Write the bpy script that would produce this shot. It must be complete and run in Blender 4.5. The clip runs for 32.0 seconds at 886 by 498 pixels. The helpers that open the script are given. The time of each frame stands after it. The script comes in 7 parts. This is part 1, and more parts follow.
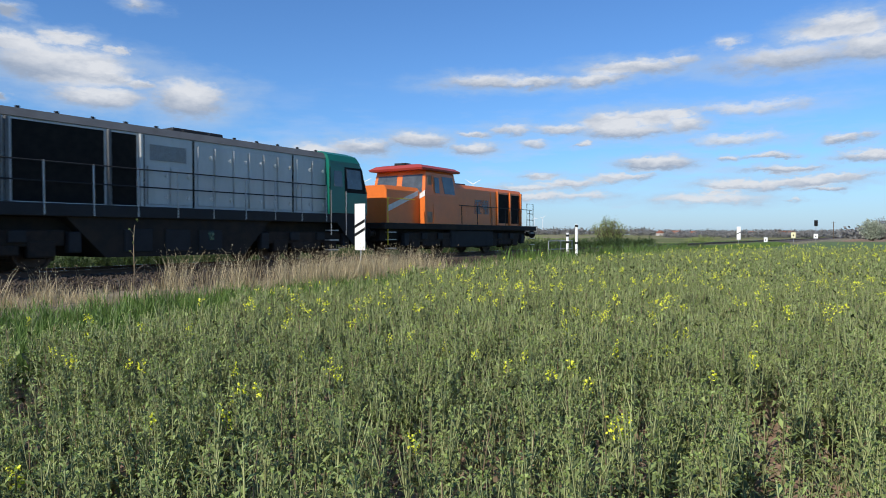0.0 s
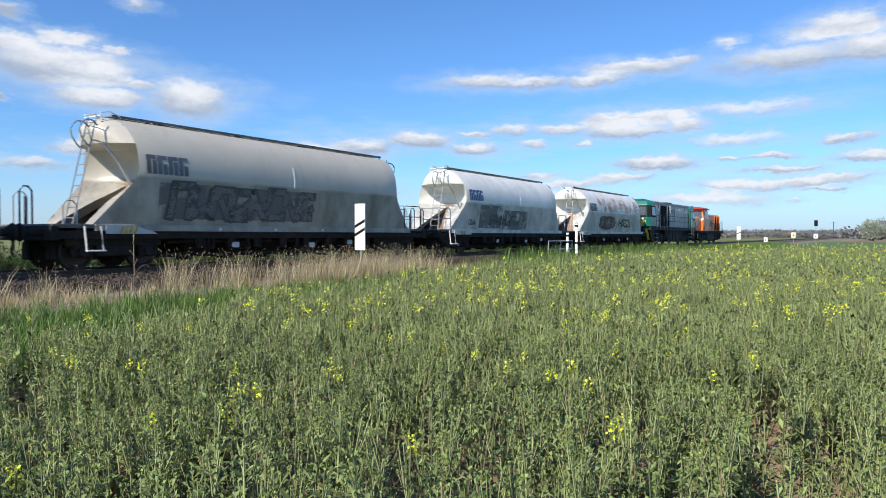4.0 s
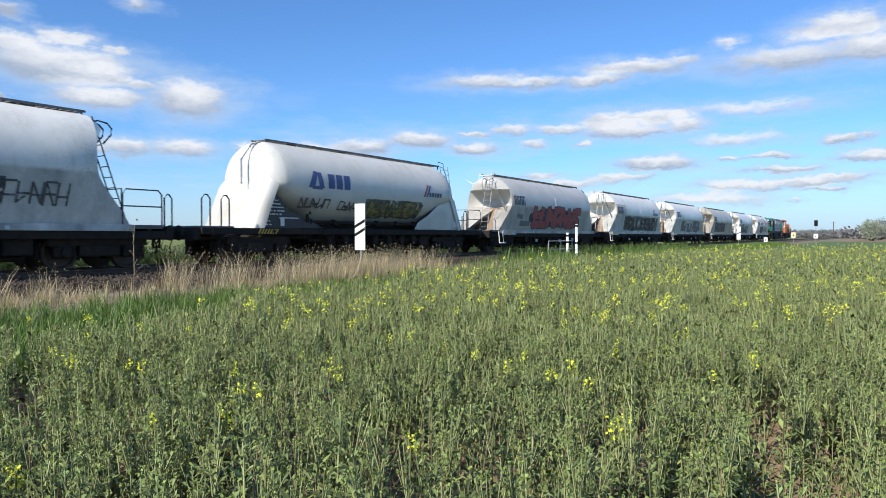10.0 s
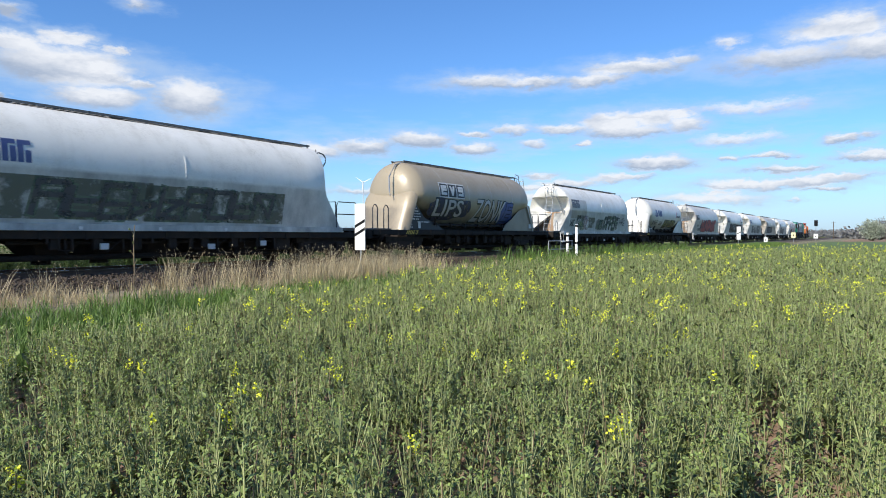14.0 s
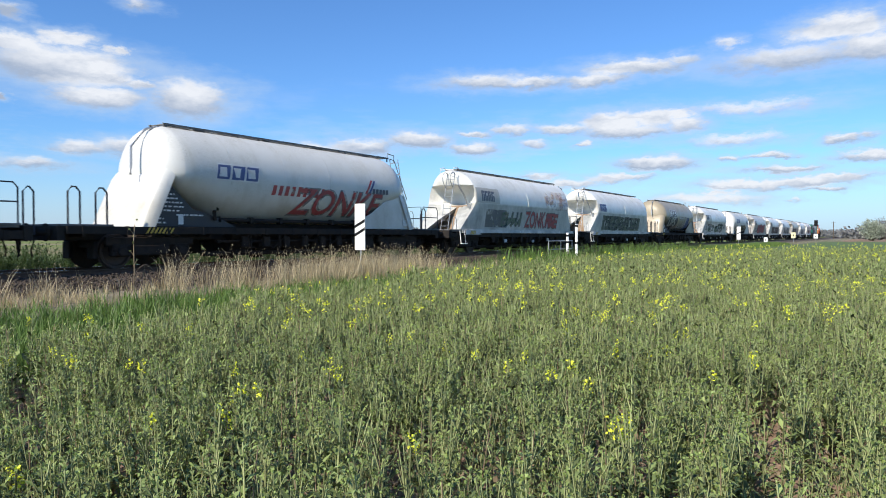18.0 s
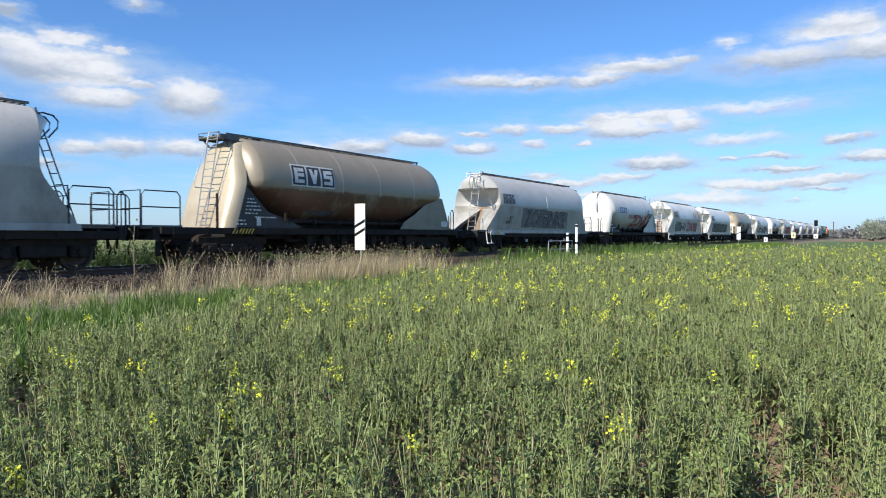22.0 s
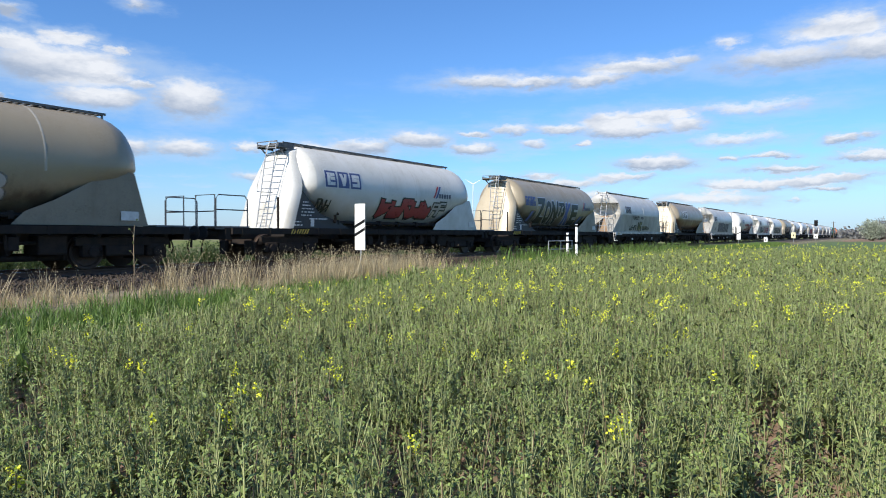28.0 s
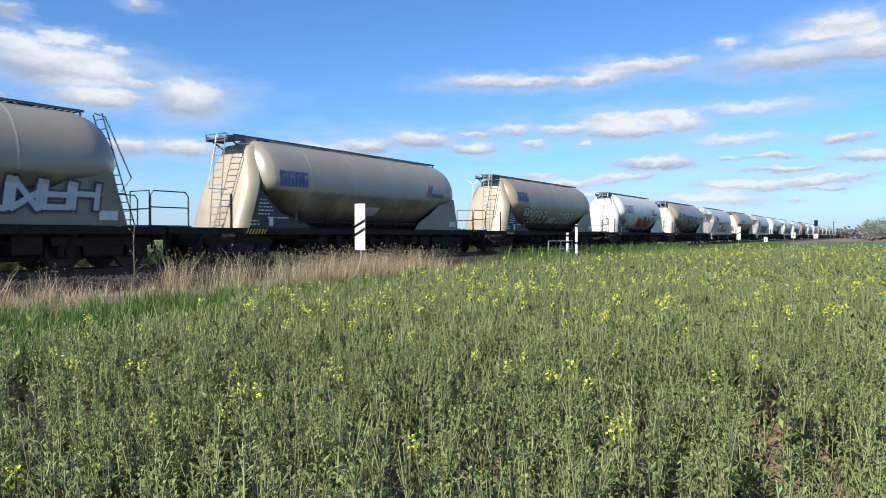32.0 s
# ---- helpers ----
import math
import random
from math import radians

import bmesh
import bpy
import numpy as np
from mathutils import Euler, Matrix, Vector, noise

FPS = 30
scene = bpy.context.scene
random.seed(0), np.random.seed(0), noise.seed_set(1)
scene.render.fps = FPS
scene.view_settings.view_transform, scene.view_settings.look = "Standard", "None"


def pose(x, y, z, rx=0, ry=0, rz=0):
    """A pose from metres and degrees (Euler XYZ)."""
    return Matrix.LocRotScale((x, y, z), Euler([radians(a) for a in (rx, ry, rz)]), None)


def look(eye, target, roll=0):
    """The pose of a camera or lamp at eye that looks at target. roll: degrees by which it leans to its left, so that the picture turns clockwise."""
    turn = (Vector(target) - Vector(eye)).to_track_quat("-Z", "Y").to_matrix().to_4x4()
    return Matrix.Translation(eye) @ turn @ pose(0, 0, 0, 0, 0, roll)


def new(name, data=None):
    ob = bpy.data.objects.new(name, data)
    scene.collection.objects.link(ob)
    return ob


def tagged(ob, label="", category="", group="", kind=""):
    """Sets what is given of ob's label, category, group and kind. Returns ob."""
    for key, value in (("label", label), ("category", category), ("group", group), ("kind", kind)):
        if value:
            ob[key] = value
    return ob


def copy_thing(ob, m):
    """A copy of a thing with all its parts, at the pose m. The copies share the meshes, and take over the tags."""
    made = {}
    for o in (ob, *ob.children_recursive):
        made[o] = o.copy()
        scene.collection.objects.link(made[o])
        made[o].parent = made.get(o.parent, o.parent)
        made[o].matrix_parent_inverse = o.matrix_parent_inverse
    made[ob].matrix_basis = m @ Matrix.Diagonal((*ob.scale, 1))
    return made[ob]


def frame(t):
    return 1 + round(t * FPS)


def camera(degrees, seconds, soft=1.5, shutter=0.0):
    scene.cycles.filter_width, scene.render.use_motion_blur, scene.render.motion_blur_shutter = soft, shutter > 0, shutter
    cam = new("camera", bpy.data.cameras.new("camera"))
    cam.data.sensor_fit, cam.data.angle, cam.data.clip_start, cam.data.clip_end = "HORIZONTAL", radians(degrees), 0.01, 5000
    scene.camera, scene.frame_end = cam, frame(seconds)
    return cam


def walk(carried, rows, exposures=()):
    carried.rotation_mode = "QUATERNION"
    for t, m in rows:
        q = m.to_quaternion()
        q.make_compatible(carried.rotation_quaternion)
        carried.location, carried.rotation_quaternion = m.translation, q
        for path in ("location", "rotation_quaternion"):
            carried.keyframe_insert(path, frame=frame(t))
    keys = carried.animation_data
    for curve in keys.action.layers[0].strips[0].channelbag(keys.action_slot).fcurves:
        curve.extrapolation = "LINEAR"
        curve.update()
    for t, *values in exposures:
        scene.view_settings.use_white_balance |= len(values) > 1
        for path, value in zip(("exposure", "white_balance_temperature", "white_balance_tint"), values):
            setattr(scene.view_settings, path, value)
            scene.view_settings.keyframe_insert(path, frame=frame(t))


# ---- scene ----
ZR = 0.715          # rail head above the field's soil
YT = 18.05          # the track's middle line
cam = camera(66.8, 32.0, soft=0.95, shutter=0.12)
EYE = Vector((0.0, 0.0, 1.70))
YAW = radians(33.3)
AIM = EYE + Vector((math.cos(YAW), math.sin(YAW), -0.0202))
walk(cam, [(0.0, look(EYE, AIM)), (32.0, look(EYE, AIM))],
     [(0.0, 0.08), (0.5, 0.20), (1.2, 0.31), (2.0, 0.33), (32.0, 0.33)])

# ---- light ----
SUN_DIR = Vector((-0.80, 0.03, 0.60)).normalized()
SUN_EL = math.asin(SUN_DIR.z)


def sky_dir(px, py):
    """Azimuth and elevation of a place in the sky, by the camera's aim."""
    m = look(EYE, AIM).to_3x3()
    d = m @ Vector(((px - 784) / 1189.0, (441 - py) / 1189.0, -1))
    d.normalize()
    return math.atan2(d.y, d.x), math.asin(d.z)


def make_world():
    world = bpy.data.worlds.new("sky")
    scene.world = world
    world.use_nodes = True
    nt = world.node_tree
    nt.nodes.clear()
    N, L = nt.nodes.new, nt.links.new
    out = N("ShaderNodeOutputWorld")
    bg = N("ShaderNodeBackground")
    bg.inputs[1].default_value = 0.098
    L(bg.outputs[0], out.inputs[0])
    sky = N("ShaderNodeTexSky")
    sky.sky_type = "NISHITA"
    sky.sun_disc = False
    sky.sun_elevation = SUN_EL
    sky.sun_rotation = math.atan2(SUN_DIR.x, SUN_DIR.y)
    sky.air_density, sky.dust_density, sky.ozone_density = 1.0, 0.6, 2.0
    tc = N("ShaderNodeTexCoord")
    sep = N("ShaderNodeSeparateXYZ")
    L(tc.outputs["Generated"], sep.inputs[0])

    def math_node(op, a, b=None, clamp=False):
        n = N("ShaderNodeMath")
        n.operation, n.use_clamp = op, clamp
        for i, v in enumerate((a, b)):
            if v is None:
                continue
            if isinstance(v, (int, float)):
                n.inputs[i].default_value = v
            else:
                L(v, n.inputs[i])
        return n.outputs[0]

    az = math_node("ARCTAN2", sep.outputs[1], sep.outputs[0])
    el = math_node("ARCSINE", sep.outputs[2])
    comb = N("ShaderNodeCombineXYZ")
    L(az, comb.inputs[0]), L(el, comb.inputs[1])

    def noise_node(scale, detail, rough, squash=2.2):
        mp = N("ShaderNodeMapping")
        mp.inputs["Scale"].default_value = (1.0, squash, 1.0)
        L(comb.outputs[0], mp.inputs[0])
        n = N("ShaderNodeTexNoise")
        n.inputs["Scale"].default_value, n.inputs["Detail"].default_value = scale, detail
        n.inputs["Roughness"].default_value = rough
        L(mp.outputs[0], n.inputs[0])
        return n

    def offset(noise, amount):
        sub = N("ShaderNodeVectorMath")
        sub.operation = "SUBTRACT"
        L(noise.outputs["Color"], sub.inputs[0])
        sub.inputs[1].default_value = (0.5, 0.5, 0.5)
        mul = N("ShaderNodeVectorMath")
        mul.operation = "MULTIPLY"
        L(sub.outputs[0], mul.inputs[0])
        mul.inputs[1].default_value = amount
        return mul.outputs[0]

    n1, n2 = noise_node(14, 6, 0.62), noise_node(55, 5, 0.6)
    add = N("ShaderNodeVectorMath")
    L(comb.outputs[0], add.inputs[0]), L(offset(n1, (0.07, 0.022, 0)), add.inputs[1])
    add2 = N("ShaderNodeVectorMath")
    L(add.outputs[0], add2.inputs[0]), L(offset(n2, (0.03, 0.014, 0)), add2.inputs[1])
    place = add2.outputs[0]
    # heaped clouds: place in the sky, half width and half height, thickness; flat ones are measured in a stretched sky
    flat = {}
    for k in (2.2, 3.6, 6.0, 9.0):
        mul = N("ShaderNodeVectorMath")
        mul.operation = "MULTIPLY"
        L(place, mul.inputs[0])
        mul.inputs[1].default_value = (1, k, 0)
        flat[k] = mul.outputs[0]
    white, lit, halo = None, None, None
    for px, py, rx, ry, thick in CLOUDS:
        a0, e0 = sky_dir(px, py)
        k = min(flat, key=lambda q: abs(q - rx / ry))
        for shift in (0, 1):
            ln = N("ShaderNodeVectorMath")
            ln.operation = "DISTANCE"
            L(flat[k], ln.inputs[0])
            ln.inputs[1].default_value = (a0, (e0 + shift * 0.75 * ry / 1189) * k, 0)
            mr = N("ShaderNodeMapRange")
            rad = rx / 1189 * 1.25
            mr.inputs["From Min"].default_value = rad * (1.15 if not shift else 1.05)
            mr.inputs["From Max"].default_value = rad * (0.25 if not shift else 0.30)
            mr.inputs["To Max"].default_value = 0.50 + 0.5 * thick if not shift else 1.0
            L(ln.outputs["Value"], mr.inputs["Value"])
            v = mr.outputs[0]
            if not shift:
                hr = N("ShaderNodeMapRange")
                hr.inputs["From Min"].default_value, hr.inputs["From Max"].default_value = rad * 2.0, rad * 0.7
                hr.inputs["To Max"].default_value = 0.45 + 0.35 * thick
                L(ln.outputs["Value"], hr.inputs["Value"])
                halo = hr.outputs[0] if halo is None else math_node("MAXIMUM", halo, hr.outputs[0])
                white = v if white is None else math_node("MAXIMUM", white, v)
            else:
                lit = v if lit is None else math_node("MAXIMUM", lit, v)
    n3 = noise_node(38, 7, 0.65)
    worn = math_node("SUBTRACT", white, math_node("MULTIPLY", n3.outputs["Fac"], 0.62))
    sm = N("ShaderNodeMapRange")
    sm.interpolation_type = "SMOOTHSTEP"
    sm.inputs["From Min"].default_value, sm.inputs["From Max"].default_value, sm.inputs["To Max"].default_value = -0.02, 0.50, 0.94
    L(worn, sm.inputs["Value"])
    white = sm.outputs[0]
    lit = math_node("ADD", lit, math_node("MULTIPLY", math_node("SUBTRACT", n3.outputs["Fac"], 0.5), 0.7), True)
    # thin veils and small far clouds low over the land
    veil = noise_node(7, 7, 0.6, 5.0)
    vr = N("ShaderNodeMapRange")
    vr.inputs["From Min"].default_value, vr.inputs["From Max"].default_value = 0.50, 0.78
    vr.inputs["To Max"].default_value = 0.75
    L(veil.outputs["Fac"], vr.inputs["Value"])
    low = N("ShaderNodeMapRange")
    low.inputs["From Min"].default_value, low.inputs["From Max"].default_value = 0.24, 0.05
    L(el, low.inputs["Value"])
    thin = math_node("MULTIPLY", vr.outputs[0], low.outputs[0])
    hz = N("ShaderNodeMapRange")
    hz.interpolation_type = "SMOOTHSTEP"
    hz.inputs["From Min"].default_value, hz.inputs["From Max"].default_value = 0.13, -0.01
    hz.inputs["To Max"].default_value = 0.45
    L(el, hz.inputs["Value"])
    hs = N("ShaderNodeMapRange")
    hs.interpolation_type = "SMOOTHSTEP"
    hs.inputs["From Min"].default_value, hs.inputs["From Max"].default_value, hs.inputs["To Max"].default_value = -0.05, 0.65, 0.62
    hn = noise_node(16, 5, 0.6, 4.0)
    L(math_node("SUBTRACT", halo, math_node("MULTIPLY", hn.outputs["Fac"], 0.56)), hs.inputs["Value"])
    haze = math_node("MAXIMUM", thin, hz.outputs[0])

    def mix(fac, c1, c2):
        m = N("ShaderNodeMix")
        m.data_type = "RGBA"
        L(fac, m.inputs["Factor"])
        for sock, v in ((m.inputs[6], c1), (m.inputs[7], c2)):
            if isinstance(v, tuple):
                sock.default_value = (*v, 1)
            else:
                L(v, sock)
        return m.outputs[2]

    tint = N("ShaderNodeMix")
    tint.data_type, tint.blend_type = "RGBA", "MULTIPLY"
    tint.inputs["Factor"].default_value = 1.0
    L(sky.outputs[0], tint.inputs[6])
    tint.inputs[7].default_value = SKY_TINT
    base = mix(haze, tint.outputs[2], HAZE_COL)
    shade = mix(lit, CLOUD_GREY, CLOUD_WHITE)
    L(mix(white, mix(hs.outputs[0], base, VEIL_COL), shade), bg.inputs[0])


CLOUDS = [(120, 68, 48, 15, .8), (30, 78, 65, 17, .85), (110, 118, 120, 38, 1.0), (205, 90, 22, 12, .6), (190, 137, 62, 17, .8), (175, 171, 72, 15, .85),
          (250, 152, 32, 10, .6), (340, 176, 72, 27, 1.0), (5, 168, 16, 13, .7), (15, 18, 30, 24, .5), (245, 8, 36, 12, .35),
          (745, 250, 60, 20, 1.0), (645, 260, 60, 20, .95), (838, 264, 46, 13, .85), (560, 268, 62, 13, .75), (838, 236, 28, 7, .6), (905, 230, 50, 13, .5),
          (945, 258, 24, 10, .45), (1035, 258, 17, 6, .6), (1085, 218, 70, 22, .95), (1110, 232, 90, 15, .8), (1150, 208, 60, 14, .8), (1000, 230, 70, 10, .6), (1195, 202, 42, 10, .85), (1205, 220, 45, 16, .6),
          (1120, 122, 95, 17, .85), (1050, 143, 75, 11, .75), (860, 146, 95, 17, .6), (940, 148, 70, 12, .6), (1200, 105, 40, 12, .4), (1490, 48, 75, 24, .9), (1545, 82, 55, 22, .9),
          (1400, 104, 150, 30, .5), (1290, 78, 26, 9, .35), (1160, 290, 72, 13, .95), (1503, 247, 34, 10, .75), (1545, 275, 52, 9, .8), (1300, 279, 22, 5, .55),
          (1362, 276, 34, 6, .6), (1390, 298, 70, 9, .75), (1405, 322, 90, 10, .9), (1285, 331, 50, 7, .7), (1272, 343, 34, 5, .5), (1465, 333, 38, 5, .6),
          (1075, 317, 50, 7, .6), (955, 311, 45, 8, .5), (1020, 345, 90, 6, .4), (1415, 354, 16, 6, .4), (227, 262, 62, 19, .7), (330, 262, 62, 14, .75),
          (140, 262, 55, 14, .5), (440, 262, 26, 9, .65), (470, 312, 60, 8, .4), (60, 290, 70, 14, .4), (1000, 325, 85, 8, .55), (1110, 312, 65, 7, .65), (930, 331, 75, 6, .5), (1480, 312, 65, 7, .75),
          (1330, 326, 100, 8, .75), (950, 347, 95, 6, .5), (1250, 353, 115, 5, .45), (1330, 190, 130, 9, .3), (1300, 245, 110, 8, .3), (640, 340, 80, 8, .4)]
SKY_TINT = (0.62, 0.985, 1.43, 1)
HAZE_COL = (5.3, 6.2, 8.2)
CLOUD_WHITE, CLOUD_GREY = (7.2, 7.4, 7.8), (3.2, 3.85, 5.0)
VEIL_COL = (4.3, 5.5, 7.2)
make_world()
sun_lamp = new("sun", bpy.data.lights.new("sun", "SUN"))
sun_lamp.data.energy, sun_lamp.data.angle, sun_lamp.data.color = 5.0, radians(0.53), (1.0, 0.94, 0.84)
sun_lamp.matrix_world = look(SUN_DIR * 50, (0, 0, 0))


# ---- materials ----
def material(name, colour, rough=0.6, metal=0.0, second=None, scale=4.0, contrast=1.0, stretch=(1, 1, 1), bump=0.0, bump_scale=60.0,
             fine=0.25, spec=0.5, vary=0.0):
    """A surface of two colours mixed by coarse noise, with finer grain and relief on it."""
    mat = bpy.data.materials.new(name)
    mat.use_nodes = True
    nt = mat.node_tree
    N, L = nt.nodes.new, nt.links.new
    b = nt.nodes["Principled BSDF"]
    b.inputs["Roughness"].default_value, b.inputs["Metallic"].default_value = rough, metal
    b.inputs["Specular IOR Level"].default_value = spec
    tc = N("ShaderNodeTexCoord")
    mp = N("ShaderNodeMapping")
    mp.inputs["Scale"].default_value = stretch
    L(tc.outputs["Object"], mp.inputs[0])
    n1, n2 = N("ShaderNodeTexNoise"), N("ShaderNodeTexNoise")
    for n, s, d in ((n1, scale, 6), (n2, scale * 9, 4)):
        n.inputs["Scale"].default_value, n.inputs["Detail"].default_value = s, d
        n.inputs["Roughness"].default_value = 0.6
        L(mp.outputs[0], n.inputs[0])
    ad = N("ShaderNodeMath")
    ad.operation = "MULTIPLY_ADD"
    L(n2.outputs["Fac"], ad.inputs[0])
    ad.inputs[1].default_value = fine
    L(n1.outputs["Fac"], ad.inputs[2])
    mr = N("ShaderNodeMapRange")
    mid, half = 0.5 + fine * 0.5, 0.28 / max(contrast, 0.05)
    mr.inputs["From Min"].default_value, mr.inputs["From Max"].default_value = mid - half, mid + half
    L(ad.outputs[0], mr.inputs["Value"])
    m = N("ShaderNodeMix")
    m.data_type = "RGBA"
    L(mr.outputs[0], m.inputs["Factor"])
    c2 = second or tuple(c * 0.75 for c in colour)
    m.inputs[6].default_value, m.inputs[7].default_value = (*colour, 1), (*c2, 1)
    col = m.outputs[2]
    if vary:
        geo = N("ShaderNodeNewGeometry")
        hsv = N("ShaderNodeHueSaturation")
        vr = N("ShaderNodeMapRange")
        vr.inputs["To Min"].default_value, vr.inputs["To Max"].default_value = 1 - vary, 1 + vary
        L(geo.outputs["Random Per Island"], vr.inputs["Value"])
        L(vr.outputs[0], hsv.inputs["Value"])
        L(col, hsv.inputs["Color"])
        col = hsv.outputs[0]
    L(col, b.inputs["Base Color"])
    if bump:
        n3 = N("ShaderNodeTexNoise")
        n3.inputs["Scale"].default_value, n3.inputs["Detail"].default_value = bump_scale, 5
        L(mp.outputs[0], n3.inputs[0])
        bp = N("ShaderNodeBump")
        bp.inputs["Strength"].default_value, bp.inputs["Distance"].default_value = bump, 0.02
        L(n3.outputs["Fac"], bp.inputs["Height"])
        L(bp.outputs[0], b.inputs["Normal"])
    return mat


def tank_paint(name, colour, dirt, amount=0.5, rough=0.45, metal=0.0, low_dirt_shade=0.0, low_z=2.3, low_col=(0.10, 0.06, 0.035), ragged=0.9):
    """Weathered tank paint: drip streaks down the shell, blotches, and a band with a ragged edge low on the shell, for
    grime and painted shade.
    """
    mat = bpy.data.materials.new(name)
    mat.use_nodes = True
    nt = mat.node_tree
    N, L = nt.nodes.new, nt.links.new
    b = nt.nodes["Principled BSDF"]
    b.inputs["Roughness"].default_value, b.inputs["Metallic"].default_value = rough, metal
    tc, oi = N("ShaderNodeTexCoord"), N("ShaderNodeObjectInfo")
    mv = N("ShaderNodeVectorMath")
    mv.operation = "MULTIPLY_ADD"
    L(oi.outputs["Random"], mv.inputs[0])
    mv.inputs[1].default_value = (40, 0, 0)
    L(tc.outputs["Object"], mv.inputs[2])

    def nz(scale, stretch, detail=6):
        mp = N("ShaderNodeMapping")
        mp.inputs["Scale"].default_value = stretch
        L(mv.outputs[0], mp.inputs[0])
        n = N("ShaderNodeTexNoise")
        n.inputs["Scale"].default_value, n.inputs["Detail"].default_value, n.inputs["Roughness"].default_value = scale, detail, 0.65
        L(mp.outputs[0], n.inputs[0])
        return n.outputs["Fac"]

    def ramp(v, lo, hi, top=1.0):
        r = N("ShaderNodeMapRange")
        r.inputs["From Min"].default_value, r.inputs["From Max"].default_value, r.inputs["To Max"].default_value = lo, hi, top
        L(v, r.inputs["Value"])
        return r.outputs[0]

    def op(kind, a, bb):
        n = N("ShaderNodeMath")
        n.operation = kind
        L(a, n.inputs[0])
        L(bb, n.inputs[1])
        return n.outputs[0]

    streak = ramp(nz(3.2, (1, 0.25, 0.10)), 0.42, 0.72)
    blotch = ramp(nz(0.9, (1, 1, 1)), 0.40, 0.70)
    grain = ramp(nz(22, (1, 1, 1), 3), 0.35, 0.75)
    d = op("MAXIMUM", op("MULTIPLY", streak, blotch), op("MULTIPLY", blotch, grain))
    sc = N("ShaderNodeMath")
    sc.operation = "MULTIPLY"
    L(d, sc.inputs[0])
    sc.inputs[1].default_value = amount

    def mix(fac, c1, c2):
        m = N("ShaderNodeMix")
        m.data_type = "RGBA"
        L(fac, m.inputs["Factor"])
        for sock, v in ((m.inputs[6], c1), (m.inputs[7], c2)):
            if isinstance(v, tuple):
                sock.default_value = (*v, 1)
            else:
                L(v, sock)
        return m.outputs[2]

    col = mix(sc.outputs[0], colour, dirt)
    if low_dirt_shade:
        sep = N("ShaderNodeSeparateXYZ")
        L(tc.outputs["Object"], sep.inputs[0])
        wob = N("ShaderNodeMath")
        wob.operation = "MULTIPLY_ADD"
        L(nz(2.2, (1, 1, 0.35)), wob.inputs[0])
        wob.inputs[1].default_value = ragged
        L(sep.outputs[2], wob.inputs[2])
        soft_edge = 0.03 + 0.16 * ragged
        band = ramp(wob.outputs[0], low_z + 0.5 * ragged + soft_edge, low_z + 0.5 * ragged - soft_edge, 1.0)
        band = op("MULTIPLY", band, ramp(nz(1.1, (1, 1, 0.6)), 0.25, 0.70, low_dirt_shade))
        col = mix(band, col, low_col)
    L(col, b.inputs["Base Color"])
    rr = N("ShaderNodeMapRange")
    rr.inputs["To Min"].default_value, rr.inputs["To Max"].default_value = rough - 0.1, min(1, rough + 0.3)
    L(d, rr.inputs["Value"])
    L(rr.outputs[0], b.inputs["Roughness"])
    bp = N("ShaderNodeBump")
    bp.inputs["Strength"].default_value, bp.inputs["Distance"].default_value = 0.25, 0.02
    L(nz(1.6, (1, 1, 1), 2), bp.inputs["Height"])
    L(bp.outputs[0], b.inputs["Normal"])
    return mat


M = {}
M["land"] = material("far_land", (0.095, 0.15, 0.032), 0.95, second=(0.15, 0.15, 0.06), scale=0.02, contrast=1.4)
M["ballast"] = material("ballast", (0.085, 0.062, 0.046), 0.95, second=(0.04, 0.031, 0.025), scale=9, contrast=1.6, bump=1.0, bump_scale=30, vary=0.35)
M["sleeper"] = material("sleeper_wood", (0.11, 0.085, 0.065), 0.9, scale=3, stretch=(1, 0.2, 1), bump=0.4)
M["rail"] = material("rail_steel", (0.15, 0.085, 0.05), 0.7, metal=0.3, second=(0.09, 0.05, 0.035), scale=6)
M["railtop"] = material("rail_head", (0.55, 0.55, 0.56), 0.22, metal=1.0, scale=5)
M["frame_dark"] = material("underframe", (0.018, 0.017, 0.017), 0.85, second=(0.038, 0.029, 0.022), scale=2.5, contrast=1.3, spec=0.2)
M["bogie"] = material("bogie_steel", (0.018, 0.016, 0.015), 0.8, second=(0.042, 0.03, 0.023), scale=4, contrast=1.2, spec=0.2)
M["wheel"] = material("wheel_steel", (0.05, 0.04, 0.033), 0.6, metal=0.5, second=(0.10, 0.06, 0.04), scale=6)
M["walk"] = material("walkway_grating", (0.20, 0.20, 0.20), 0.7, metal=0.3, second=(0.09, 0.085, 0.08), scale=5)
M["bars_white"] = material("white_bars", (0.75, 0.75, 0.72), 0.6, second=(0.5, 0.48, 0.44), scale=6)
M["galv"] = material("galvanised_steel", (0.45, 0.46, 0.47), 0.45, metal=0.6, second=(0.3, 0.29, 0.28), scale=7)
M["rail_dark"] = material("dark_rail_paint", (0.035, 0.05, 0.075), 0.6, second=(0.05, 0.045, 0.04), scale=6)
M["black"] = material("black_panel", (0.034, 0.036, 0.043), 0.6, second=(0.05, 0.046, 0.042), scale=3)
M["white_board"] = material("reflective_white", (0.82, 0.82, 0.80), 0.5, second=(0.7, 0.69, 0.66), scale=4)
M["sign_black"] = material("sign_black", (0.013, 0.013, 0.014), 0.8, scale=4, spec=0.15)
M["logo_blue"] = material("logo_blue", (0.035, 0.06, 0.19), 0.5, second=(0.09, 0.11, 0.22), scale=3)
